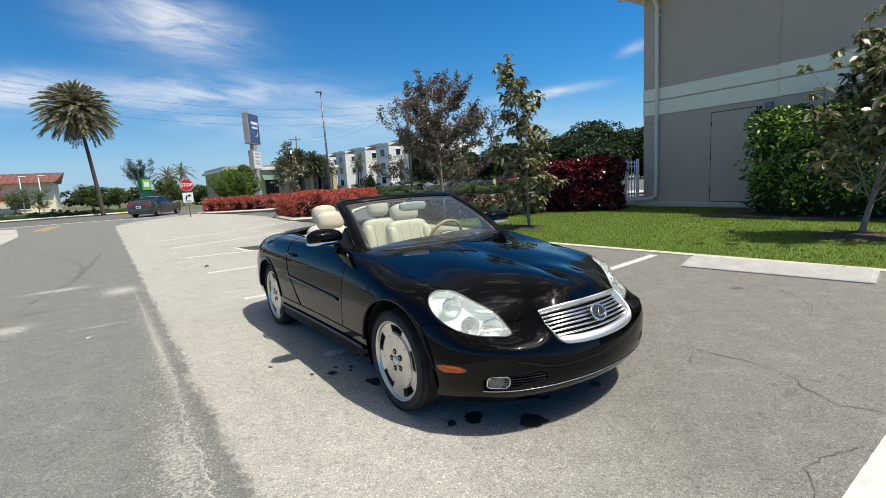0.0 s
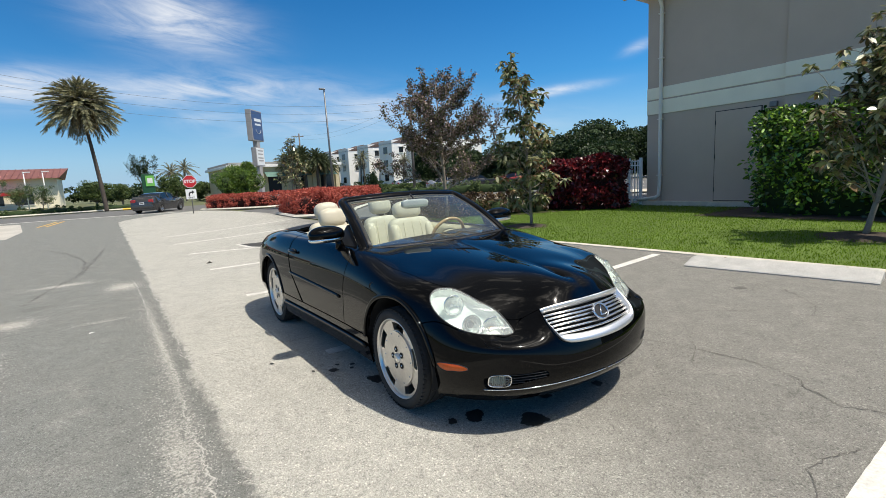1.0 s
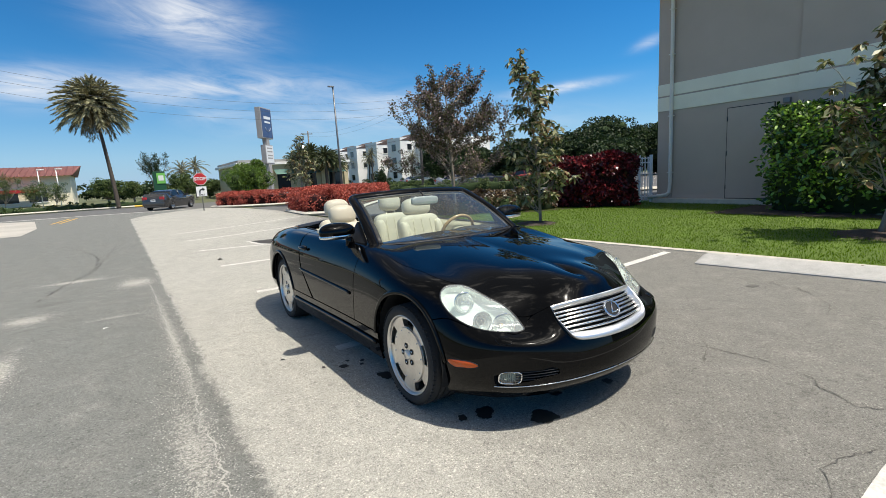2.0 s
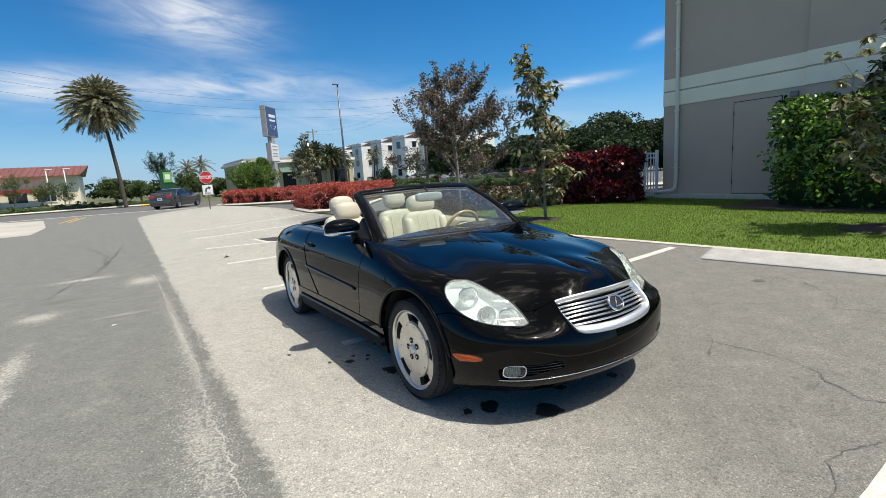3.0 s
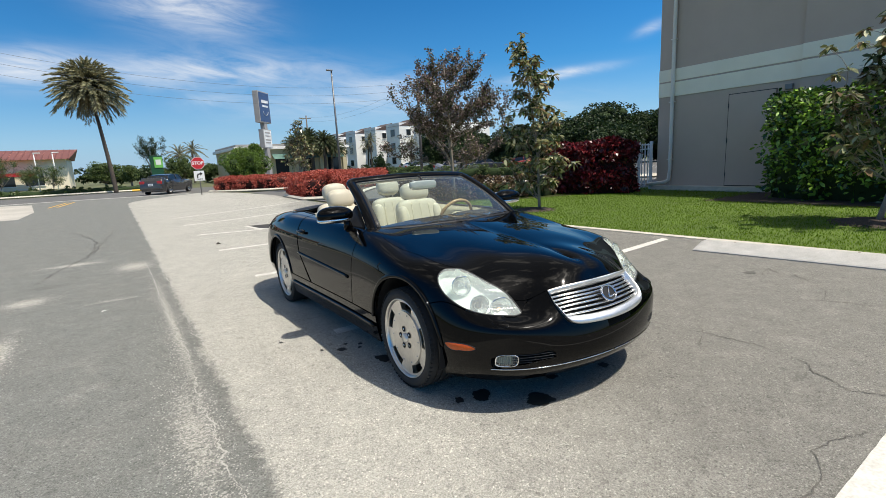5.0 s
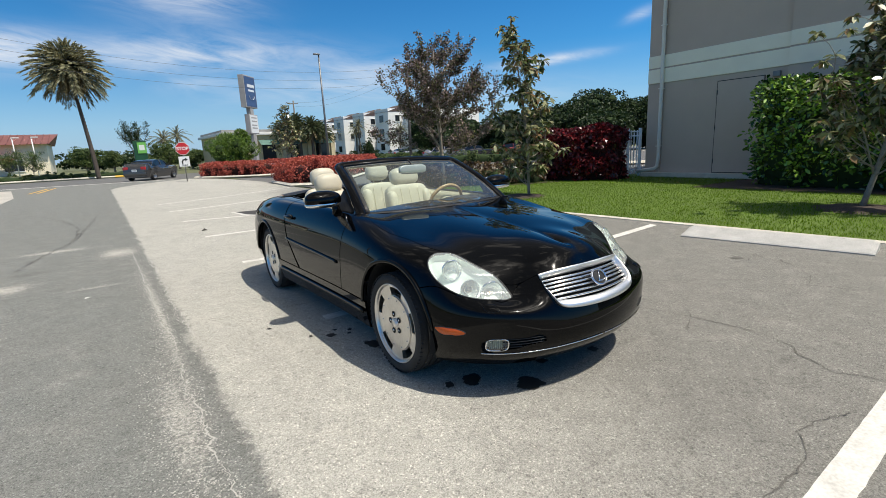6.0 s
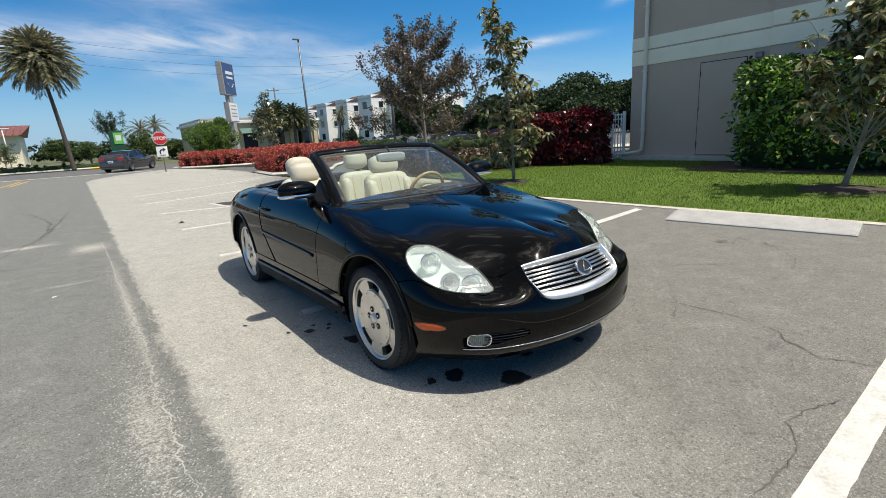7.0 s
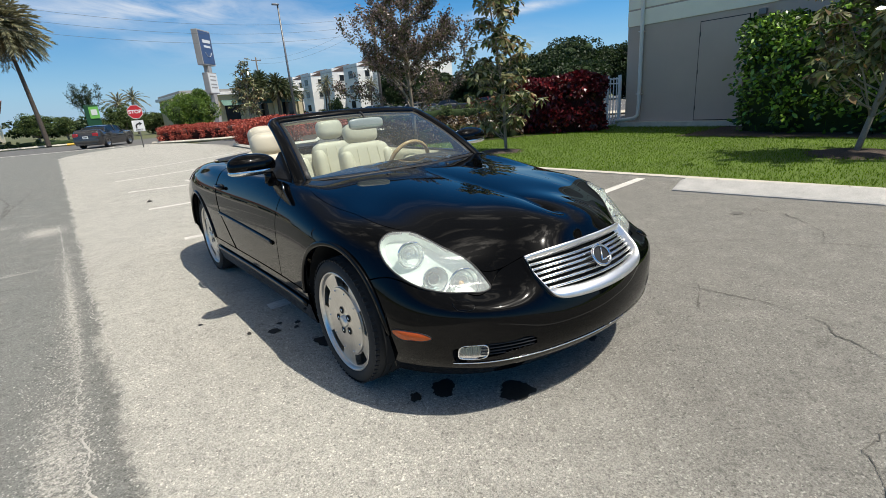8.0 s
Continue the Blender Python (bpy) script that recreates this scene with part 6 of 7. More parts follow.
for i, pts in enumerate((
        [(1.9, .2), (2.18, -.01), (2.45, -.26), (2.8, -.6), (2.84, -.84), (2.97, -1.02), (3.06, -1.2), (3.06, -1.32), (3.14, -1.44), (3.2, -1.9)], [(3.9, -.44), (3.81, -.5), (3.5, -.81), (3.34, -.94), (2.97, -1.02)],
        [(3.77, -.38), (3.96, -.16), (4.35, -.25)], [(3.96, -.16), (3.59, -.25)], [(1.1, -.3), (1.34, -.35), (1.41, -.74), (1.45, -1.13), (1.36, -1.45), (1.24, -1.53), (1.18, -1.65), (1.1, -1.74), (1.2, -1.89), (1.25, -2.5)],
        [(.66, -1.95), (.44, -1.87), (.28, -1.85), (.15, -1.92), (.01, -1.95), (-.16, -1.95), (-.37, -1.92), (-.55, -1.9)], [(1.41, -.74), (1.55, -.65)], [(1.41, -.74), (1.14, -.84), (1.05, -.95)])):
    crack(pts, i + 2, "thin dark crack in the pavement", .0042, jag=.034)
for i, pts in enumerate(([(-1.8, 1.98), (-1.12, 1.87), (-.6, 1.8)], [(-2.02, 4.4), (-2.6, 4.3), (-3.1, 4.6)], [(-1.1, 1.87), (-.4, 1.75)])):
    crack(pts, i + 20, "hairline dark crack in the pavement", .002)
for i, pts in enumerate(([(-4.8, 16.7), (-3.8, 14.8), (-3.26, 13.2), (-2.96, 11.7), (-2.81, 10.8), (-2.8, 9.3), (-2.89, 8.3), (-3.2, 7.1), (-3.4, 6.0)], [(-2.46, 13.2), (-2.66, 10.6), (-2.74, 9.6), (-2.81, 8.5)])):
    crack(pts, i + 40, "long dark tarred crack curving across the lane", .010, TARRED, jag=.09)
PALE = material("pale_aggregate", (.45, .43, .395), rough=.9, spread=.25, scale=20, fine=150, per_piece=.6)
crack([(-2.0, -2.2), (-2.0, -.25), (-2.02, .59), (-1.99, 1.29), (-1.99, 2.02), (-2.02, 3.9), (-2.01, 5.5), (-2.05, 7)], 31, "pale ravelled seam between lane and lot", .0055, PALE, .003, .05)
crack([(-1.8, 1.2), (-1.87, 2.2), (-1.86, 2.7), (-1.85, 3.4), (-1.84, 4.4), (-1.85, 5.6)], 33, "pale ravelled crack in the lot edge", .006, PALE, .003, .08)
# loose pale chippings along the seam and on worn patches of the lane
g = np.random.default_rng(77)
pos = []
for cx, cy, sx, sy, n in ((-2.10, .2, .10, .9, 2600), (-2.02, 2.8, .05, 1.8, 1700), (-2.2, 6.5, .16, .3, 1900), (-3.05, 7.5, .4, .14, 700), (-3.35, 4.8, .15, .2, 1100), (-1.84, 4.0, .05, 1.8, 600), (-2.45, 4.2, .25, .03, 130), (-3.28, 2.6, .08, .45, 900), (-1.55, 1.4, .12, 1.8, 700), (-1.72, 3.6, .1, 1.3, 400)):
    pos.append(np.column_stack([g.normal(cx, sx, n), g.normal(cy, sy, n)]))
pos = np.vstack(pos)
vs, fs = [], []
for i, (x, y) in enumerate(pos):
    r, a = g.uniform(.002, .0068), g.uniform(0, 6.3)
    for k in range(4):
        vs.append((x + r * math.cos(a + k * 1.57) * g.uniform(.6, 1.2), y + r * math.sin(a + k * 1.57) * g.uniform(.6, 1.2), .002))
    vs.append((x, y, .002 + r * .6))
    fs += [(5 * i + k, 5 * i + (k + 1) % 4, 5 * i + 4) for k in range(4)]
tagged(new("chippings", mesh("chippings", vs, fs, PALE, False)), "loose pale stone chippings on worn asphalt", "gravel", kind="stuff")
# a scrap of litter and a few leaves
LITTER = material("paper_scrap", (.75, .74, .70), rough=.7, spread=.1)
thing("paper_scrap", "small white scrap of paper on the asphalt", "litter", mesh("paper_scrap", [(-2.59, 3.65, .004), (-2.54, 3.665, .012), (-2.53, 3.70, .004), (-2.585, 3.685, .01)], [(0, 1, 2, 3)], LITTER, False))
thing("dry_leaf", "curled dark dry leaf on the lot", "leaf", mesh("dry_leaf", [(-.78, 7.85, .004), (-.72, 7.83, .03), (-.66, 7.88, .005), (-.71, 7.92, .04)], [(0, 1, 2), (0, 2, 3)], CRACK, False))

# ---------------------------------------------------------------- street furniture
SIGN_RED = material("sign_red", (.50, .02, .025), rough=.4, spread=.06)
SIGN_WHITE = material("sign_white", (.78, .78, .76), rough=.4, spread=.05)
SIGN_BLACK = material("sign_black", (.02, .02, .02), rough=.5, spread=.1)


def lettering(text, size, mat, name):
    cu = bpy.data.curves.new(name, "FONT")
    cu.body, cu.size, cu.align_x, cu.align_y, cu.extrude = text, size, "CENTER", "CENTER", .002
    cu.offset = size * .03
    tmp = bpy.data.objects.new(name, cu)
    me = bpy.data.meshes.new_from_object(tmp)
    bpy.data.objects.remove(tmp)
    me.materials.clear()
    me.materials.append(mat)
    return me


def facing(x, y, z, to=(-2.27, -2.6)):
    """A pose whose z axis points level towards a place: for signs."""
    return pose(x, y, z, 90, 0, math.degrees(math.atan2(to[1] - y, to[0] - x)) + 90)


def disc(r, n, t, a0=0.0):
    vs = [(r * math.cos(a0 + 2 * math.pi * k / n), r * math.sin(a0 + 2 * math.pi * k / n), z) for z in (0, t) for k in range(n)]
    return vs, [tuple(range(n))[::-1], tuple(range(n, 2 * n))] + [(k, (k + 1) % n, n + (k + 1) % n, n + k) for k in range(n)]


sgn = thing("stop_sign", "red octagonal stop sign over a white arrow sign", "road sign", at=facing(2.25, 31.6, 0, (-2.6, 0)))
part("post", mesh("post", *tube([(0, 0, -.02), (-.0, 2.45, -.02)], .03, .02, 6), METAL), sgn)
plate = part("sign_plate", mesh("sign_plate", *[[(x, y + 2.03, z) for x, y, z in disc(.41, 8, .006, math.pi / 8)[0]], disc(.44, 8, .006)[1]], SIGN_WHITE, False), sgn)
part("sign_face", mesh("sign_face", *[[(x, y + 2.03, z + .007) for x, y, z in disc(.385, 8, .004, math.pi / 8)[0]], disc(.4, 8, .004)[1]], SIGN_RED, False), plate)
t = part("lettering", lettering("STOP", .275, SIGN_WHITE, "lettering"), plate)
t.matrix_basis = pose(0, 2.03, .016)
plate2 = part("sign_plate", bm_mesh("sign_plate", box(0, 1.24, .004, .60, .62, .008, .002), SIGN_WHITE, False), sgn, "white right-turn arrow sign")
arrow = [(-.15, 1.10, .012), (-.07, 1.10, .012), (-.07, 1.22, .012), (-.03, 1.30, .012), (.06, 1.32, .012), (.06, 1.24, .012), (.2, 1.36, .012), (.06, 1.48, .012), (.06, 1.40, .012), (-.08, 1.37, .012), (-.15, 1.26, .012)]
part("arrow", mesh("arrow", arrow, [tuple(range(11))], SIGN_BLACK, False), plate2)
t = part("lettering", lettering("ONLY", .13, SIGN_BLACK, "lettering"), plate2)
t.matrix_basis = pose(0, 1.015, .014)

# tall pylon sign of the shopping strip
PYLON = material("pylon_grey", (.36, .34, .32), rough=.6, spread=.1, scale=3)
PYLON_BLUE = material("pylon_blue_panel", (.05, .085, .19), rough=.4, spread=.08, scale=3)
pyl = thing("pylon_sign", "tall grey pylon sign with a blue panel", "sign", at=pose(9.8, 44.0, 0, 0, 0, 50))
part("post", bm_mesh("post", box(.0, 0, 2.85, .55, .42, 5.7, .02), PYLON, False), pyl)
up = part("cabinet", bm_mesh("cabinet", box(0, 0, 7.0, 2.15, .5, 2.75, .03), PYLON, False), pyl)
part("panel", bm_mesh("panel", box(0, -.26, 7.0, 1.95, .02, 2.55, .004), PYLON_BLUE, False), up)
part("text_bar", bm_mesh("text_bar", box(.1, -.276, 7.5, 1.3, .012, .26), SIGN_WHITE, False), up)
part("text_bar", bm_mesh("text_bar", box(.1, -.276, 7.1, 1.1, .012, .17), SIGN_WHITE, False), up)
smile = [(.1 + .5 * math.cos(a), -.275, 6.75 + .45 * math.sin(a)) for a in np.linspace(math.pi * 1.08, math.pi * 1.92, 14)]
part("logo_arc", mesh("logo_arc", *tube(smile, .035, .01, 6), SIGN_WHITE), up)
low_ = part("cabinet", bm_mesh("cabinet", box(.08, 0, 4.2, 1.6, .45, 1.7, .03), PYLON, False), pyl)
part("panel", bm_mesh("panel", box(.08, -.235, 4.2, 1.45, .02, 1.55, .004), SIGN_WHITE, False), low_)
for z in (4.75, 4.45, 4.1, 3.85):
    part("text_bar", bm_mesh("text_bar", box(.08, -.25, z, 1.0, .01, .11), PYLON, False), low_)

lamp_post = thing("street_lamp", "tall grey metal street lamp with a small head", "street lamp")
part("pole", mesh("pole", *tube([(14.85, 39.0, 0), (14.75, 39.0, 9.6)], [.11, .06], None, 10), METAL), lamp_post)
part("lamp_head", bm_mesh("lamp_head", box(14.55, 38.95, 9.66, .55, .22, .12, .03), METAL, False), lamp_post)

# utility poles and wires
TIMBER = material("pole_timber", (.16, .14, .12), rough=.9, spread=.25, scale=5, bump=.004)
poles = []
for x, y, h in ((24.2, 40.1, 9.6), (27.2, 82.6, 10.4), (-22, 37.6, 13)):
    p = thing("utility_pole", "weathered timber utility pole with a crossarm", "utility pole", group="utility poles")
    part("pole", mesh("pole", *tube([(x, y, 0), (x, y, h)], [.16, .11], None, 8), TIMBER), p)
    part("crossarm", bm_mesh("crossarm", box(x, y, h - .5, 1.6, .12, .12, .01), TIMBER, False), p)
    for dx in (-.7, 0, .7):
        part("insulator", mesh("insulator", *tube([(x + dx, y, h - .44), (x + dx, y, h - .26)], [.05, .03], None, 6), PYLON), p)
    poles.append((x, y, h))
WIRE = material("wire", (.10, .10, .105), rough=.6)
for (a, b) in ((0, 2), (0, 2), (0, 2), (0, 1), (0, 1)):
    k = len([o for o in bpy.data.objects if o.name.startswith("power_line")])
    za, zb = poles[a][2] - .25 - .55 * (k % 3) * 1.2, poles[b][2] - .25 - .55 * (k % 3) * 1.2
    line = [(poles[a][0] + (poles[b][0] - poles[a][0]) * f, poles[a][1] + (poles[b][1] - poles[a][1]) * f, za + (zb - za) * f - (2.7 if b == 2 else 1.1) * 4 * f * (1 - f)) for f in np.linspace(0, 1, 24)]
    thing("power_line", "thin dark overhead wire", "wire", mesh("power_line", *tube(line, .008, None, 4), WIRE), group="overhead wires")

# ---------------------------------------------------------------- far buildings
WHITE_WALL = material("white_render", (.82, .81, .78), rough=.85, spread=.07, scale=.4, fine=8)
BROWN_ROOF = material("brown_mansard", (.10, .07, .062), rough=.9, spread=.2, scale=1.5)
GLASS_DARK = material("dark_window", (.02, .025, .03), rough=.08, spread=.1)
BEIGE = material("beige_render", (.55, .47, .30), rough=.85, spread=.08, scale=.5)
TEAL = material("green_awning", (.10, .19, .16), rough=.7, spread=.1)
RED_ROOF = material("red_metal_roof", (.21, .085, .07), rough=.55, spread=.12, scale=.8)
CREAM_WALL = material("cream_render", (.84, .75, .56), rough=.85, spread=.07, scale=.5)
SIGNAL_RED = material("red_fascia", (.42, .02, .025), rough=.5, spread=.08)


def window(parent, x, y, z, w, h, face="x", name="window"):
    """A recessed pane with frame and sill in a wall that faces -x or -y."""
    sx, sy = (.08, w) if face == "x" else (w, .08)
    win = part(name, bm_mesh(name, box(x, y, z, sx, sy, h), GLASS_DARK, False), parent)
    o = -.05
    for dz in (h / 2 + .05, -h / 2 - .05):
        part("window_frame", bm_mesh("window_frame", box(x + (o if face == "x" else 0), y + (o if face == "y" else 0), z + dz, sx + .04 if face == "x" else w + .2, sy + .2 if face == "x" else .12, .10), WHITE_WALL, False), win)
    return win


apart = thing("apartment_building", "white three-storey apartment building with brown mansards", "building")
part("wall", bm_mesh("wall", box(54, 99, 4.3, 14, 52, 8.6, .02), WHITE_WALL, False), apart)
for k in range(5):
    y0 = 121 - 10 * k
    part("bay", bm_mesh("bay", box(45.3, y0, 4.45, 3.8, 5.2, 8.9, .02), WHITE_WALL, False), apart)
    v = [(43.3, y0 - 2.65, 8.3), (43.3, y0 + 2.65, 8.3), (47.4, y0 + 2.65, 9.7), (47.4, y0 - 2.65, 9.7), (47.4, y0 - 2.65, 8.3), (47.4, y0 + 2.65, 8.3)]
    part("mansard", mesh("mansard", v, [(0, 3, 2, 1), (0, 4, 3), (1, 2, 5), (0, 1, 5, 4), (2, 3, 4, 5)], BROWN_ROOF, False), apart)
    for z in (1.9, 4.6, 7.1):
        window(apart, 43.38, y0, z, 1.5, 1.3)
        if z > 4:
            window(apart, 45.4, y0 - 2.62, z, .9, 1.1, "y")
        window(apart, 46.98, y0 - 5, z, 1.2, 1.5)
    part("awning", mesh("awning", [(45.6, y0 - 6.4, 2.9), (45.6, y0 - 3.6, 2.9), (47, y0 - 3.6, 3.5), (47, y0 - 6.4, 3.5)], [(0, 3, 2, 1)], TEAL, False), apart)

shop = thing("shop_building", "low beige shop building with a flat cornice", "building")
part("wall", bm_mesh("wall", box(16, 62, 1.85, 13, 13, 3.7, .02), BEIGE, False), shop)
part("cornice", bm_mesh("cornice", box(16, 62, 3.85, 13.7, 13.7, .3, .03), WHITE_WALL, False), shop)
part("parapet", bm_mesh("parapet", box(16, 62, 4.15, 13.1, 13.1, .3, .02), material("grey_parapet", (.30, .30, .29), rough=.9), False), shop)
for x in (11.2, 14.4, 17.6, 20.8):
    window(shop, x, 55.47, 1.55, 1.5, 2.2, "y")
    part("awning", mesh("awning", [(x - 1.1, 54.5, 2.55), (x + 1.1, 54.5, 2.55), (x + 1.1, 55.48, 3.15), (x - 1.1, 55.48, 3.15)], [(0, 1, 2, 3)], TEAL, False), shop)
for x in (9.8, 12.8, 16, 19.2, 22.2):
    part("pilaster", bm_mesh("pilaster", box(x, 55.4, 1.8, .5, .3, 3.6, .02), BEIGE, False), shop)

mart = thing("petrol_station", "cream building with a red metal roof across the street", "building")
part("wall", bm_mesh("wall", box(-24, 99, 2.3, 32, 12, 4.6, .02), CREAM_WALL, False), mart)
v = [(-41, 91.8, 4.5), (-7.6, 91.8, 4.5), (-7.6, 106.2, 4.5), (-41, 106.2, 4.5), (-42, 99, 6.2), (-6.6, 99, 6.2)]
part("roof", mesh("roof", v, [(0, 1, 5, 4), (1, 2, 5), (2, 3, 4, 5), (3, 0, 4)], RED_ROOF, False), mart)
for x in np.arange(-40.5, -7.6, .8):
    part("roof_rib", mesh("roof_rib", *tube([(x, 91.75, 4.56), (x + (-.1 if x < -24 else .1), 98.9, 6.22)], .05, .06, 4), RED_ROOF, False), mart)
part("fascia", bm_mesh("fascia", box(-17, 91.6, 2.35, 10, 1.3, .5, .03), SIGNAL_RED, False), mart)
for x in np.arange(-36, -9, 3.4):
    window(mart, x, 92.98, 1.4, 2.2, 1.5, "y")
for x, y in ((-10.5, 80), (-8.5, 79)):
    lp = thing("street_lamp", "white forecourt lamp on a slim post", "street lamp", group="forecourt lamps")
    part("pole", mesh("pole", *tube([(x, y, 0), (x, y, 4.9)], .065, None, 8), SIGN_WHITE), lp)
    part("lamp_head", bm_mesh("lamp_head", box(x + .3, y, 4.95, .8, .25, .12, .03), SIGN_WHITE, False), lp)

SIGN_GREEN = material("sign_green", (.015, .075, .035), rough=.45, spread=.08)
LIME = material("sign_light_green", (.18, .50, .10), rough=.45, spread=.05)
mon = thing("monument_sign", "dark green monument sign with a light green square", "sign", at=pose(1.75, 59.4, 0, 0, 0, -3))
part("body", bm_mesh("body", box(.1, 0, 1.75, 1.2, .45, 3.5, .04), SIGN_GREEN, False), mon)
part("square", bm_mesh("square", box(.28, -.27, 2.75, .82, .03, 1.15, .01), LIME, False), mon)
part("logo_block", bm_mesh("logo_block", box(.28, -.295, 2.78, .50, .02, .56, .008), SIGN_WHITE, False), mon)

# ---------------------------------------------------------------- median strip across the street
thing("kerb", "pale kerb of the far verge, partly yellow", "kerb", mesh("kerb", *tube([(-120, 56.5, .06), (-10, 52.4, .06), (-1, 51.3, .06)], .12, .10, 4), KERB, False), kind="structure")
thing("kerb", "yellow painted kerb end of the far verge", "kerb", mesh("kerb", *tube([(-1, 51.3, .06), (.2, 51.1, .06), (1.2, 51.0, .06)], .14, .11, 4), YELLOW_LINE, False), kind="structure")
hedge("hedge", "low uneven green hedge on the far verge", [(-44, 56.6), (-20, 55), (-6, 53.6), (.4, 52.6)], 2.0, .62, L_GREEN, CORE, 6000, .16, 41, .5)
palm((-2.25, 50.6, 0), (-.75, .3), 9.35, 3.0, 3, "tall date palm with a round crown on a leaning trunk", 150, 34, 56, .145, slim=.034)
for i, (x, y, h, s) in enumerate(((-11.9, 64, 3.9, 1.3), (-9.7, 64.5, 2.7, 1.4), (-7.8, 65, 2.9, 1.5))):
    broad_tree("small_tree", "small dark street tree by the forecourt", (x, y, 0), h, s, 60 + i, [(1, L_GREEN)], .3, .12, 2800, .06, 9)
clump_tree("tree", "rounded dark green tree behind the palm", (-3.3, 84, 0), 2.6, 2.4, .6, 3.7, 71, L_GREEN, 9000, .15, 34)
clump_tree("tree", "low dark tree beside the verge", (-.2, 80, 0), 1.4, 1.4, .5, 3.0, 72, L_GREEN, 4000, .14, 26)
clump_tree("bush", "dark green bush beyond the street", (5.0, 69, 0), 2.3, 2.0, .2, 3.6, 73, L_GREEN, 8000, .14, category="bush")
clump_tree("bush", "dark green bush beyond the street", (8.4, 71, 0), 2.4, 2.2, .2, 3.2, 74, L_GREEN, 6000, .14, category="bush")
broad_tree("pine_tree", "sparse dark pine beyond the street", (2.2, 74, 0), 6.4, 1.9, 75, [(1, L_DARK)], .45, .16, 4200, .1, 9)
palm((7.6, 77, 0), (.2, 0), 4.7, 1.9, 76, "small feathery palm beyond the street", 26, 6, 26, .12)
palm((5.6, 74, 0), (.1, 0), 4.0, 2.0, 77, "small feathery palm beyond the street", 26, 6, 26, .12)
clump_tree("bush", "large bright green bush behind the red hedge", (6.65, 38.8, 0), 1.85, 1.8, .2, 3.75, 78, L_LIME, 30000, .105, 44, .08, category="bush")
magnolia((7.7, 28.6, 0), 4.5, .95, 79, "young magnolia behind the red hedge", 24, .2)
for i, (x, y, h) in enumerate(((17.2, 54, 4.3), (18.4, 55, 4.9), (19.6, 54, 4.4), (20.8, 55, 3.9), (16.2, 56, 4.0))):
    palm((x - .45, y, 0), (.15 * (i - 2), 0), h, 1.7, 80 + i, "slender cabbage palm by the shop", 90, 10, 26, .17, green=L_SABAL, slim=.06)
for i, (x, y, h) in enumerate(((40, 84, 6.2), (43, 92, 5.4), (41.5, 100, 5.8), (43, 74, 5.0), (38.5, 98, 4.6))):
    palm((x, y, 0), (.4 * (i % 2), .2), h, 1.9, 90 + i, "slender palm before the white apartments", 26, 8, 20, .14)
clump_tree("bush", "dark conical clipped bush", (15.9, 33.1, 0), .72, .72, .05, 2.3, 95, L_DARK, 2600, .12, 26, .06, category="bush")
hedge("hedge", "long low clipped green hedge along the back road", [(16.6, 33.4), (21, 30.4), (26.5, 26.6), (31, 22)], 1.3, .95, L_GREEN, CORE, 7000, .13, 96, .15)
hedge("hedge", "low dark hedge before the apartments", [(24, 60), (31, 52), (38, 44), (44, 36)], 1.6, 1.25, L_DARK, CORE, 4000, .22, 97, .3)
for i, (x, y, rx, h) in enumerate(((46, 48, 5, 5.5), (50, 44, 6, 6.3), (54.5, 39.5, 7, 8.0), (58.5, 34, 6, 6.8), (48.5, 36, 5, 5.2), (62, 30, 7, 6.6), (42, 52, 4, 4.6), (40.5, 60, 3.6, 6.2), (43.5, 57, 3.6, 5.6))):
    clump_tree("tree", "broad dark green tree beyond the hedge", (x, y, 0), rx, rx * .8, .5, h, 100 + i, L_DARK, 36000, .32, 80)
for i, (x, y) in enumerate(((-70, 120), (-50, 125), (-2, 118), (14, 110), (24, 105), (32, 118))):
    clump_tree("tree", "distant dark tree line", (x, y, 0), 9, 5, .4, 2.9 + .4 * (i % 3), 120 + i, L_DARK, 2600, .6, 20)
kerb([(12.5, 21.5), (17.5, 17.2), (23, 12.5), (23.4, 12.9), (17.9, 17.7), (12.9, 22)], "pale kerb strip behind the planting bed", .3, .16)

# ---------------------------------------------------------------- other cars
def car_paint(name, colour):
    return material(name, colour, rough=.12, metal=.3, spread=.1, scale=3, fine=400, coat=.8)


TINT = material("tinted_glass", (.012, .015, .018), rough=.05, spread=.1)
TAIL = material("tail_lens", (.35, .01, .012), rough=.15, spread=.1, coat=.6)
HEAD = material("head_lens", (.7, .72, .74), rough=.1, spread=.05, coat=.6)


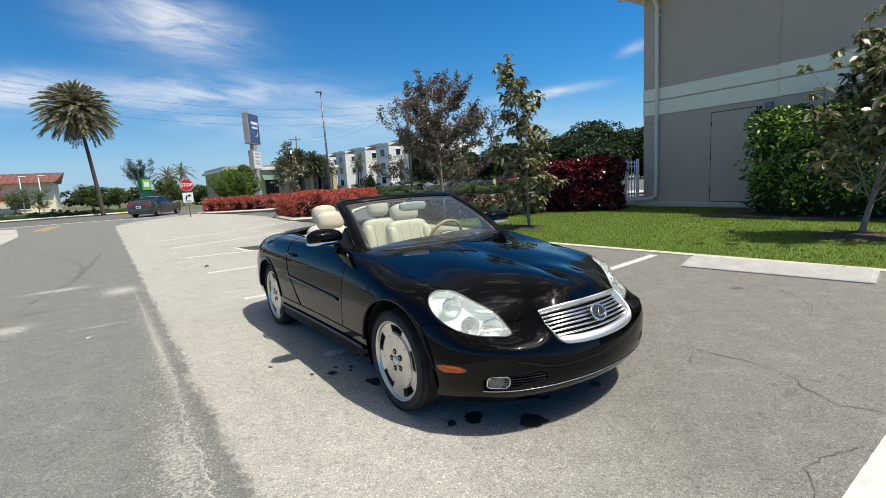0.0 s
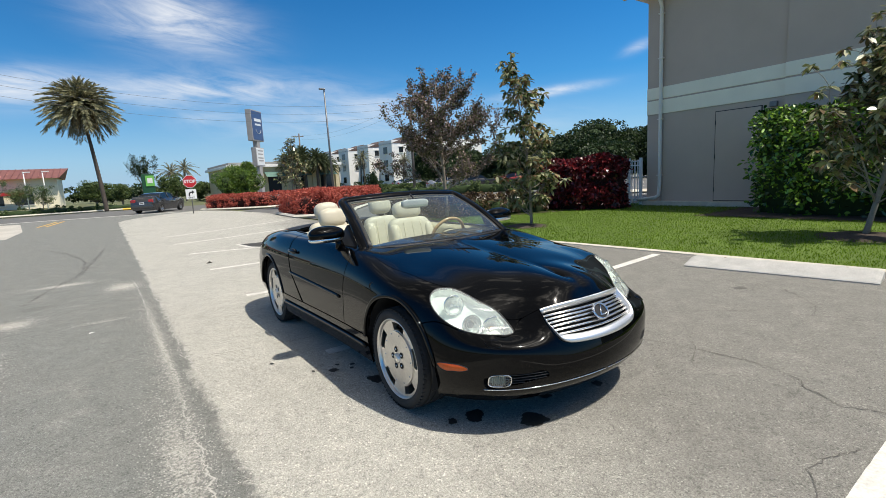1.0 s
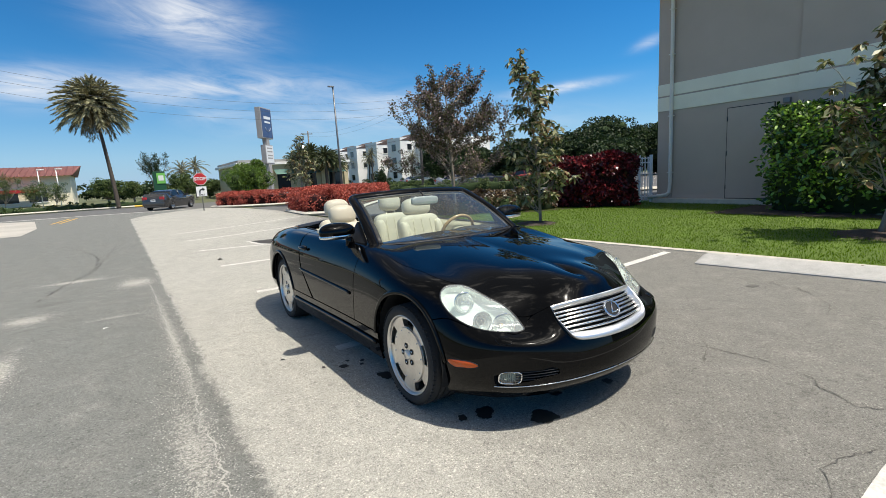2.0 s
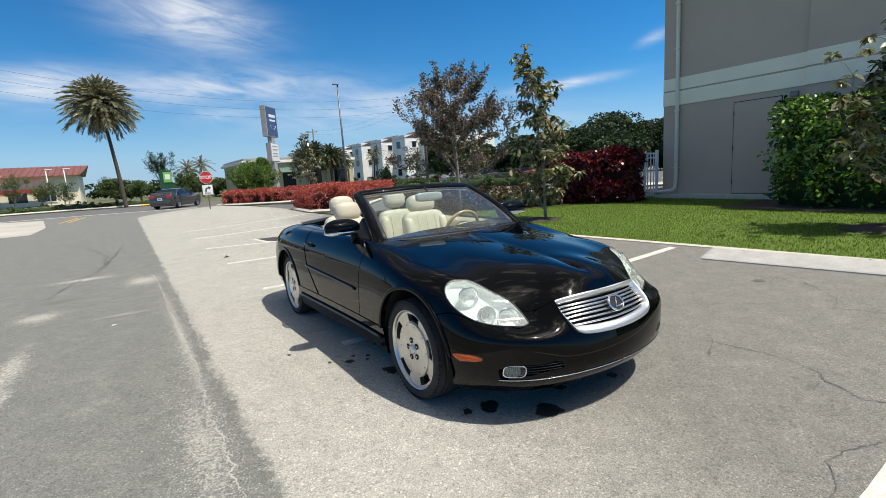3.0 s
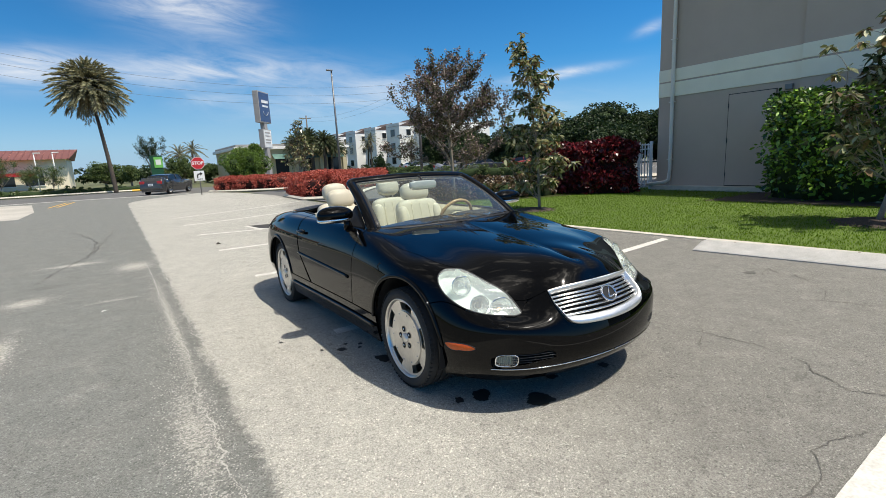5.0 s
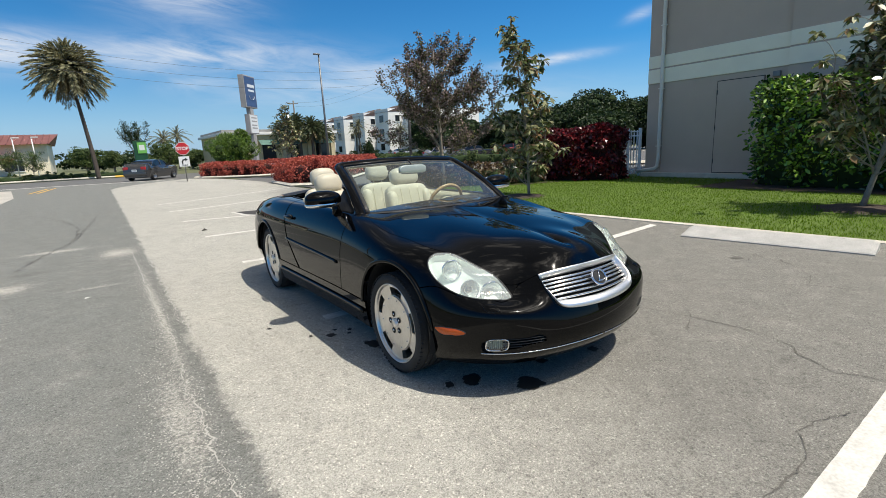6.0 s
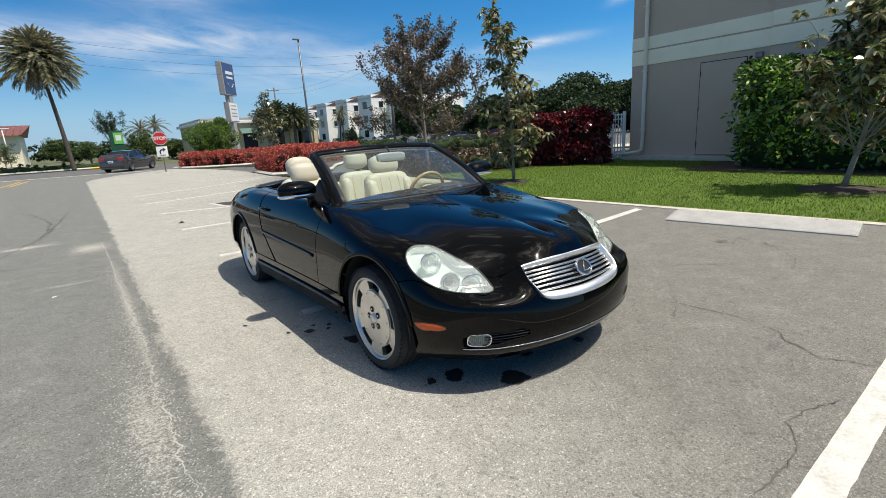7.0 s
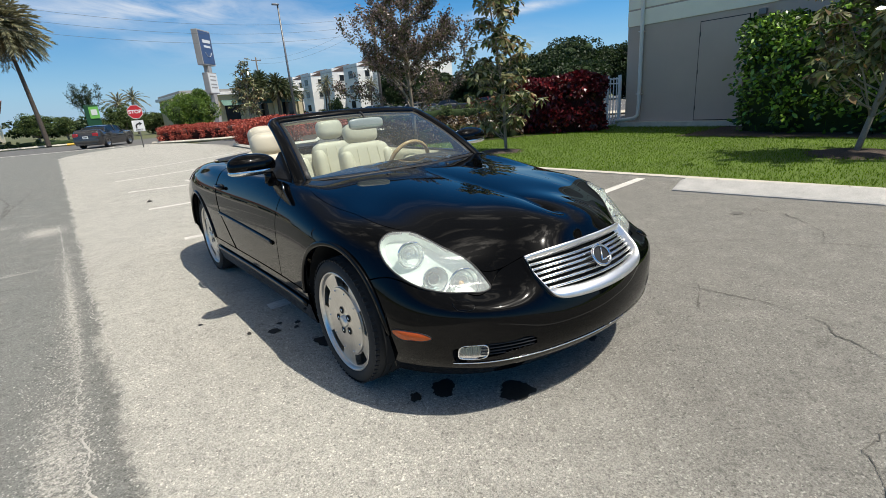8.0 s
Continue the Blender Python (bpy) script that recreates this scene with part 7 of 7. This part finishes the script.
def parked_car(name, label, at, paint, length=4.7, width=1.82, height=1.45, kind="sedan"):
    """A plain road car that faces -y: lofted lower body, glasshouse, roof, wheels, lamps."""
    c = thing(name, label, "car", at=at)
    L, W, H = length / 2, width / 2, height
    belt = .66 * H if kind == "sedan" else .60 * H
    # lower body: deck height along the length
    if kind == "sedan":
        deck = spline([-1, -.92, -.55, -.3, .3, .62, .95, 1], [.44 * H, .56 * H, .64 * H, .69 * H, .70 * H, .70 * H, .70 * H, .55 * H])
        roof = [(-.34, belt), (-.08, .97 * H), (.12, H), (.38, .96 * H), (.70, belt * 1.04)]
    else:
        deck = spline([-1, -.93, -.6, -.38, .3, .8, .96, 1], [.42 * H, .54 * H, .60 * H, .63 * H, .63 * H, .63 * H, .63 * H, .5 * H])
        roof = [(-.42, belt), (-.16, .96 * H), (.1, H), (.7, .985 * H), (.93, belt * 1.05)]
    ys = np.linspace(-1, 1, 41)
    rows, m = [], 9
    for y in ys:
        taper = 1 - .16 * max(0, (abs(y) - .78) / .22) ** 2
        w, d = W * taper, float(deck(y))
        lo = .19 + .06 * max(0, (abs(y) - .85) / .15)
        rows.append([(-w * .90, lo), (-w * .97, .36 * H), (-w, .5 * H), (-w * .965, min(d, .66 * H) - .02), (-w * .86, d), (w * .86, d), (w * .965, min(d, .66 * H) - .02), (w, .5 * H), (w * .97, .36 * H), (w * .90, lo)])
    m = 10
    R = .225 * H if kind == "sedan" else .22 * H
    axles = (-.60, .60)
    vs = [(x, y * L, z) for y, r in zip(ys, rows) for x, z in r]
    for i, (x, y, z) in enumerate(vs):
        for a in axles:
            d = math.hypot(y - a * L, z - R)
            if abs(x) > W * .8 and d < R * 1.12:
                s = R * 1.12 / max(d, .01)
                vs[i] = (x, a * L + (y - a * L) * s, max(R + (z - R) * s, R + .3 * R)) if z > R * .5 else (x, y, max(z, R + math.sqrt(max(0, (R * 1.12) ** 2 - (y - a * L) ** 2))))
    fs = [(i * m + j, (i + 1) * m + j, (i + 1) * m + j + 1, i * m + j + 1) for i in range(40) for j in range(m - 1)]
    fs += [tuple(range(m)), tuple(40 * m + j for j in range(m))[::-1], *[(i * m + m - 1, (i + 1) * m + m - 1, (i + 1) * m, i * m) for i in range(40)]]
    b = part("body", mesh("body", vs, fs, paint), c)
    b.data.set_sharp_from_angle(angle=radians(40))
    # glasshouse and roof
    rp = smooth_line([(y, z) for y, z in roof], 21)
    gv, gf = [], []
    for y, z in rp:
        f = (z - belt) / (H - belt)
        wt = W * (.90 - .17 * max(0, f))
        gv += [(-W * .90, y * L, belt - .06), (-wt, y * L, z), (wt, y * L, z), (W * .90, y * L, belt - .06)]
    for i in range(20):
        gf += [(4 * i + j, 4 * i + 4 + j, 4 * i + 5 + j, 4 * i + 1 + j) for j in range(3)]
    part("glass", mesh("glass", gv, gf, TINT, False), c, "dark tinted glass")
    mids = [(y, z) for y, z in rp if z > .955 * H]
    rv = [(s * W * (.74 - .02 * abs(s)), y * L, z + .02 - .02 * abs(s)) for y, z in mids for s in (-1, -.5, 0, .5, 1)]
    part("roof", mesh("roof", rv, [(5 * i + j, 5 * i + 5 + j, 5 * i + 6 + j, 5 * i + 1 + j) for i in range(len(mids) - 1) for j in range(4)], paint), c)
    for s in (-1, 1):
        for k in (0, 9, 20) if kind == "sedan" else (0, 8, 14, 20):
            y, z = rp[k]
            yy, zz = rp[min(20, max(0, k + (5 if k == 0 else -5 if k == 20 else 0)))]
            f = (zz - belt) / (H - belt)
            part("pillar", mesh("pillar", *tube([(s * W * .905, y * L, belt - .05), (s * W * (.905 - .165 * f), yy * L, zz + .01)], .04, .035, 6), paint), c)
        for a in axles:
            w = part("wheel", mesh("wheel", *[[(s * (W - .10) + x * s, p + a * L, q + R) for x, p, q in lathe([(-.10, .001), (-.10, R * .62), (.085, R * .62), (.085, R * .66)], 24)[0]], lathe([(0, 0)] * 4, 24)[1]], SILVER), c)
            part("tyre", mesh("tyre", *[[(s * (W - .10) + x * s, p + a * L, q + R) for x, p, q in lathe([(.08, R * .64), (.10, R * .8), (.09, R * .97), (.05, R), (-.10, R), (-.12, R * .6)], 28)[0]], lathe([(0, 0)] * 6, 28)[1]], RUBBER), w)
            for k in range(7):
                q = 2 * math.pi * k / 7
                part("spoke_gap", mesh("spoke_gap", *tube([(s * (W - .012), a * L + R * .25 * math.cos(q), R + R * .25 * math.sin(q)), (s * (W - .012), a * L + R * .55 * math.cos(q), R + R * .55 * math.sin(q))], R * .09, .004, 5, up=(1, 0, 0)), BLACK, False), w)
        part("tail_light", mesh("tail_light", *blob(s * W * .68, L * .975, .60 * H, W * .2, .06, .085 * H, .4, .5), TAIL), c)
        part("headlight", mesh("headlight", *blob(s * W * .66, -L * .95, .47 * H, W * .22, .10, .06 * H, .5, .5), HEAD), c)
        part("door_mirror", mesh("door_mirror", *blob(s * (W + .06), -.27 * L, belt + .06, .10, .06, .06, .6, .7), paint), c)
    part("number_plate", bm_mesh("number_plate", box(0, L + .005, .50 * H, .34, .02, .16, .004), SIGN_WHITE, False), c, "plain pale number plate")
    part("plate_bar", bm_mesh("plate_bar", box(0, L + .018, .50 * H, .24, .006, .05), SIGN_BLACK, False), c)
    part("rear_bumper", mesh("rear_bumper", *blob(0, L * .985, .34 * H, W * .88, .09, .10 * H, .4, .4), paint), c)
    return c


parked_car("sedan_car", "dark blue-grey sedan waiting at the street", pose(1.1, 40.0, 0, 0, 0, 180 - 32), car_paint("slate_paint", (.055, .055, .056)), 4.75, 1.82, 1.45)
for i, (x, y, col, rz, lb) in enumerate(((33, 56, (.35, .36, .38), 100, "silver sedan parked before the apartments"), (27.5, 38.6, (.30, .31, .33), 60, "grey sedan parked along the hedge"), (36.6, 38, (.22, .02, .02), 60, "red sedan parked along the hedge"), (33.4, 40.8, (.05, .05, .055), 62, "black sedan parked along the hedge"))):
    parked_car("sedan_car", lb, pose(x, y, 0, 0, 0, rz), car_paint("parked_paint", col))
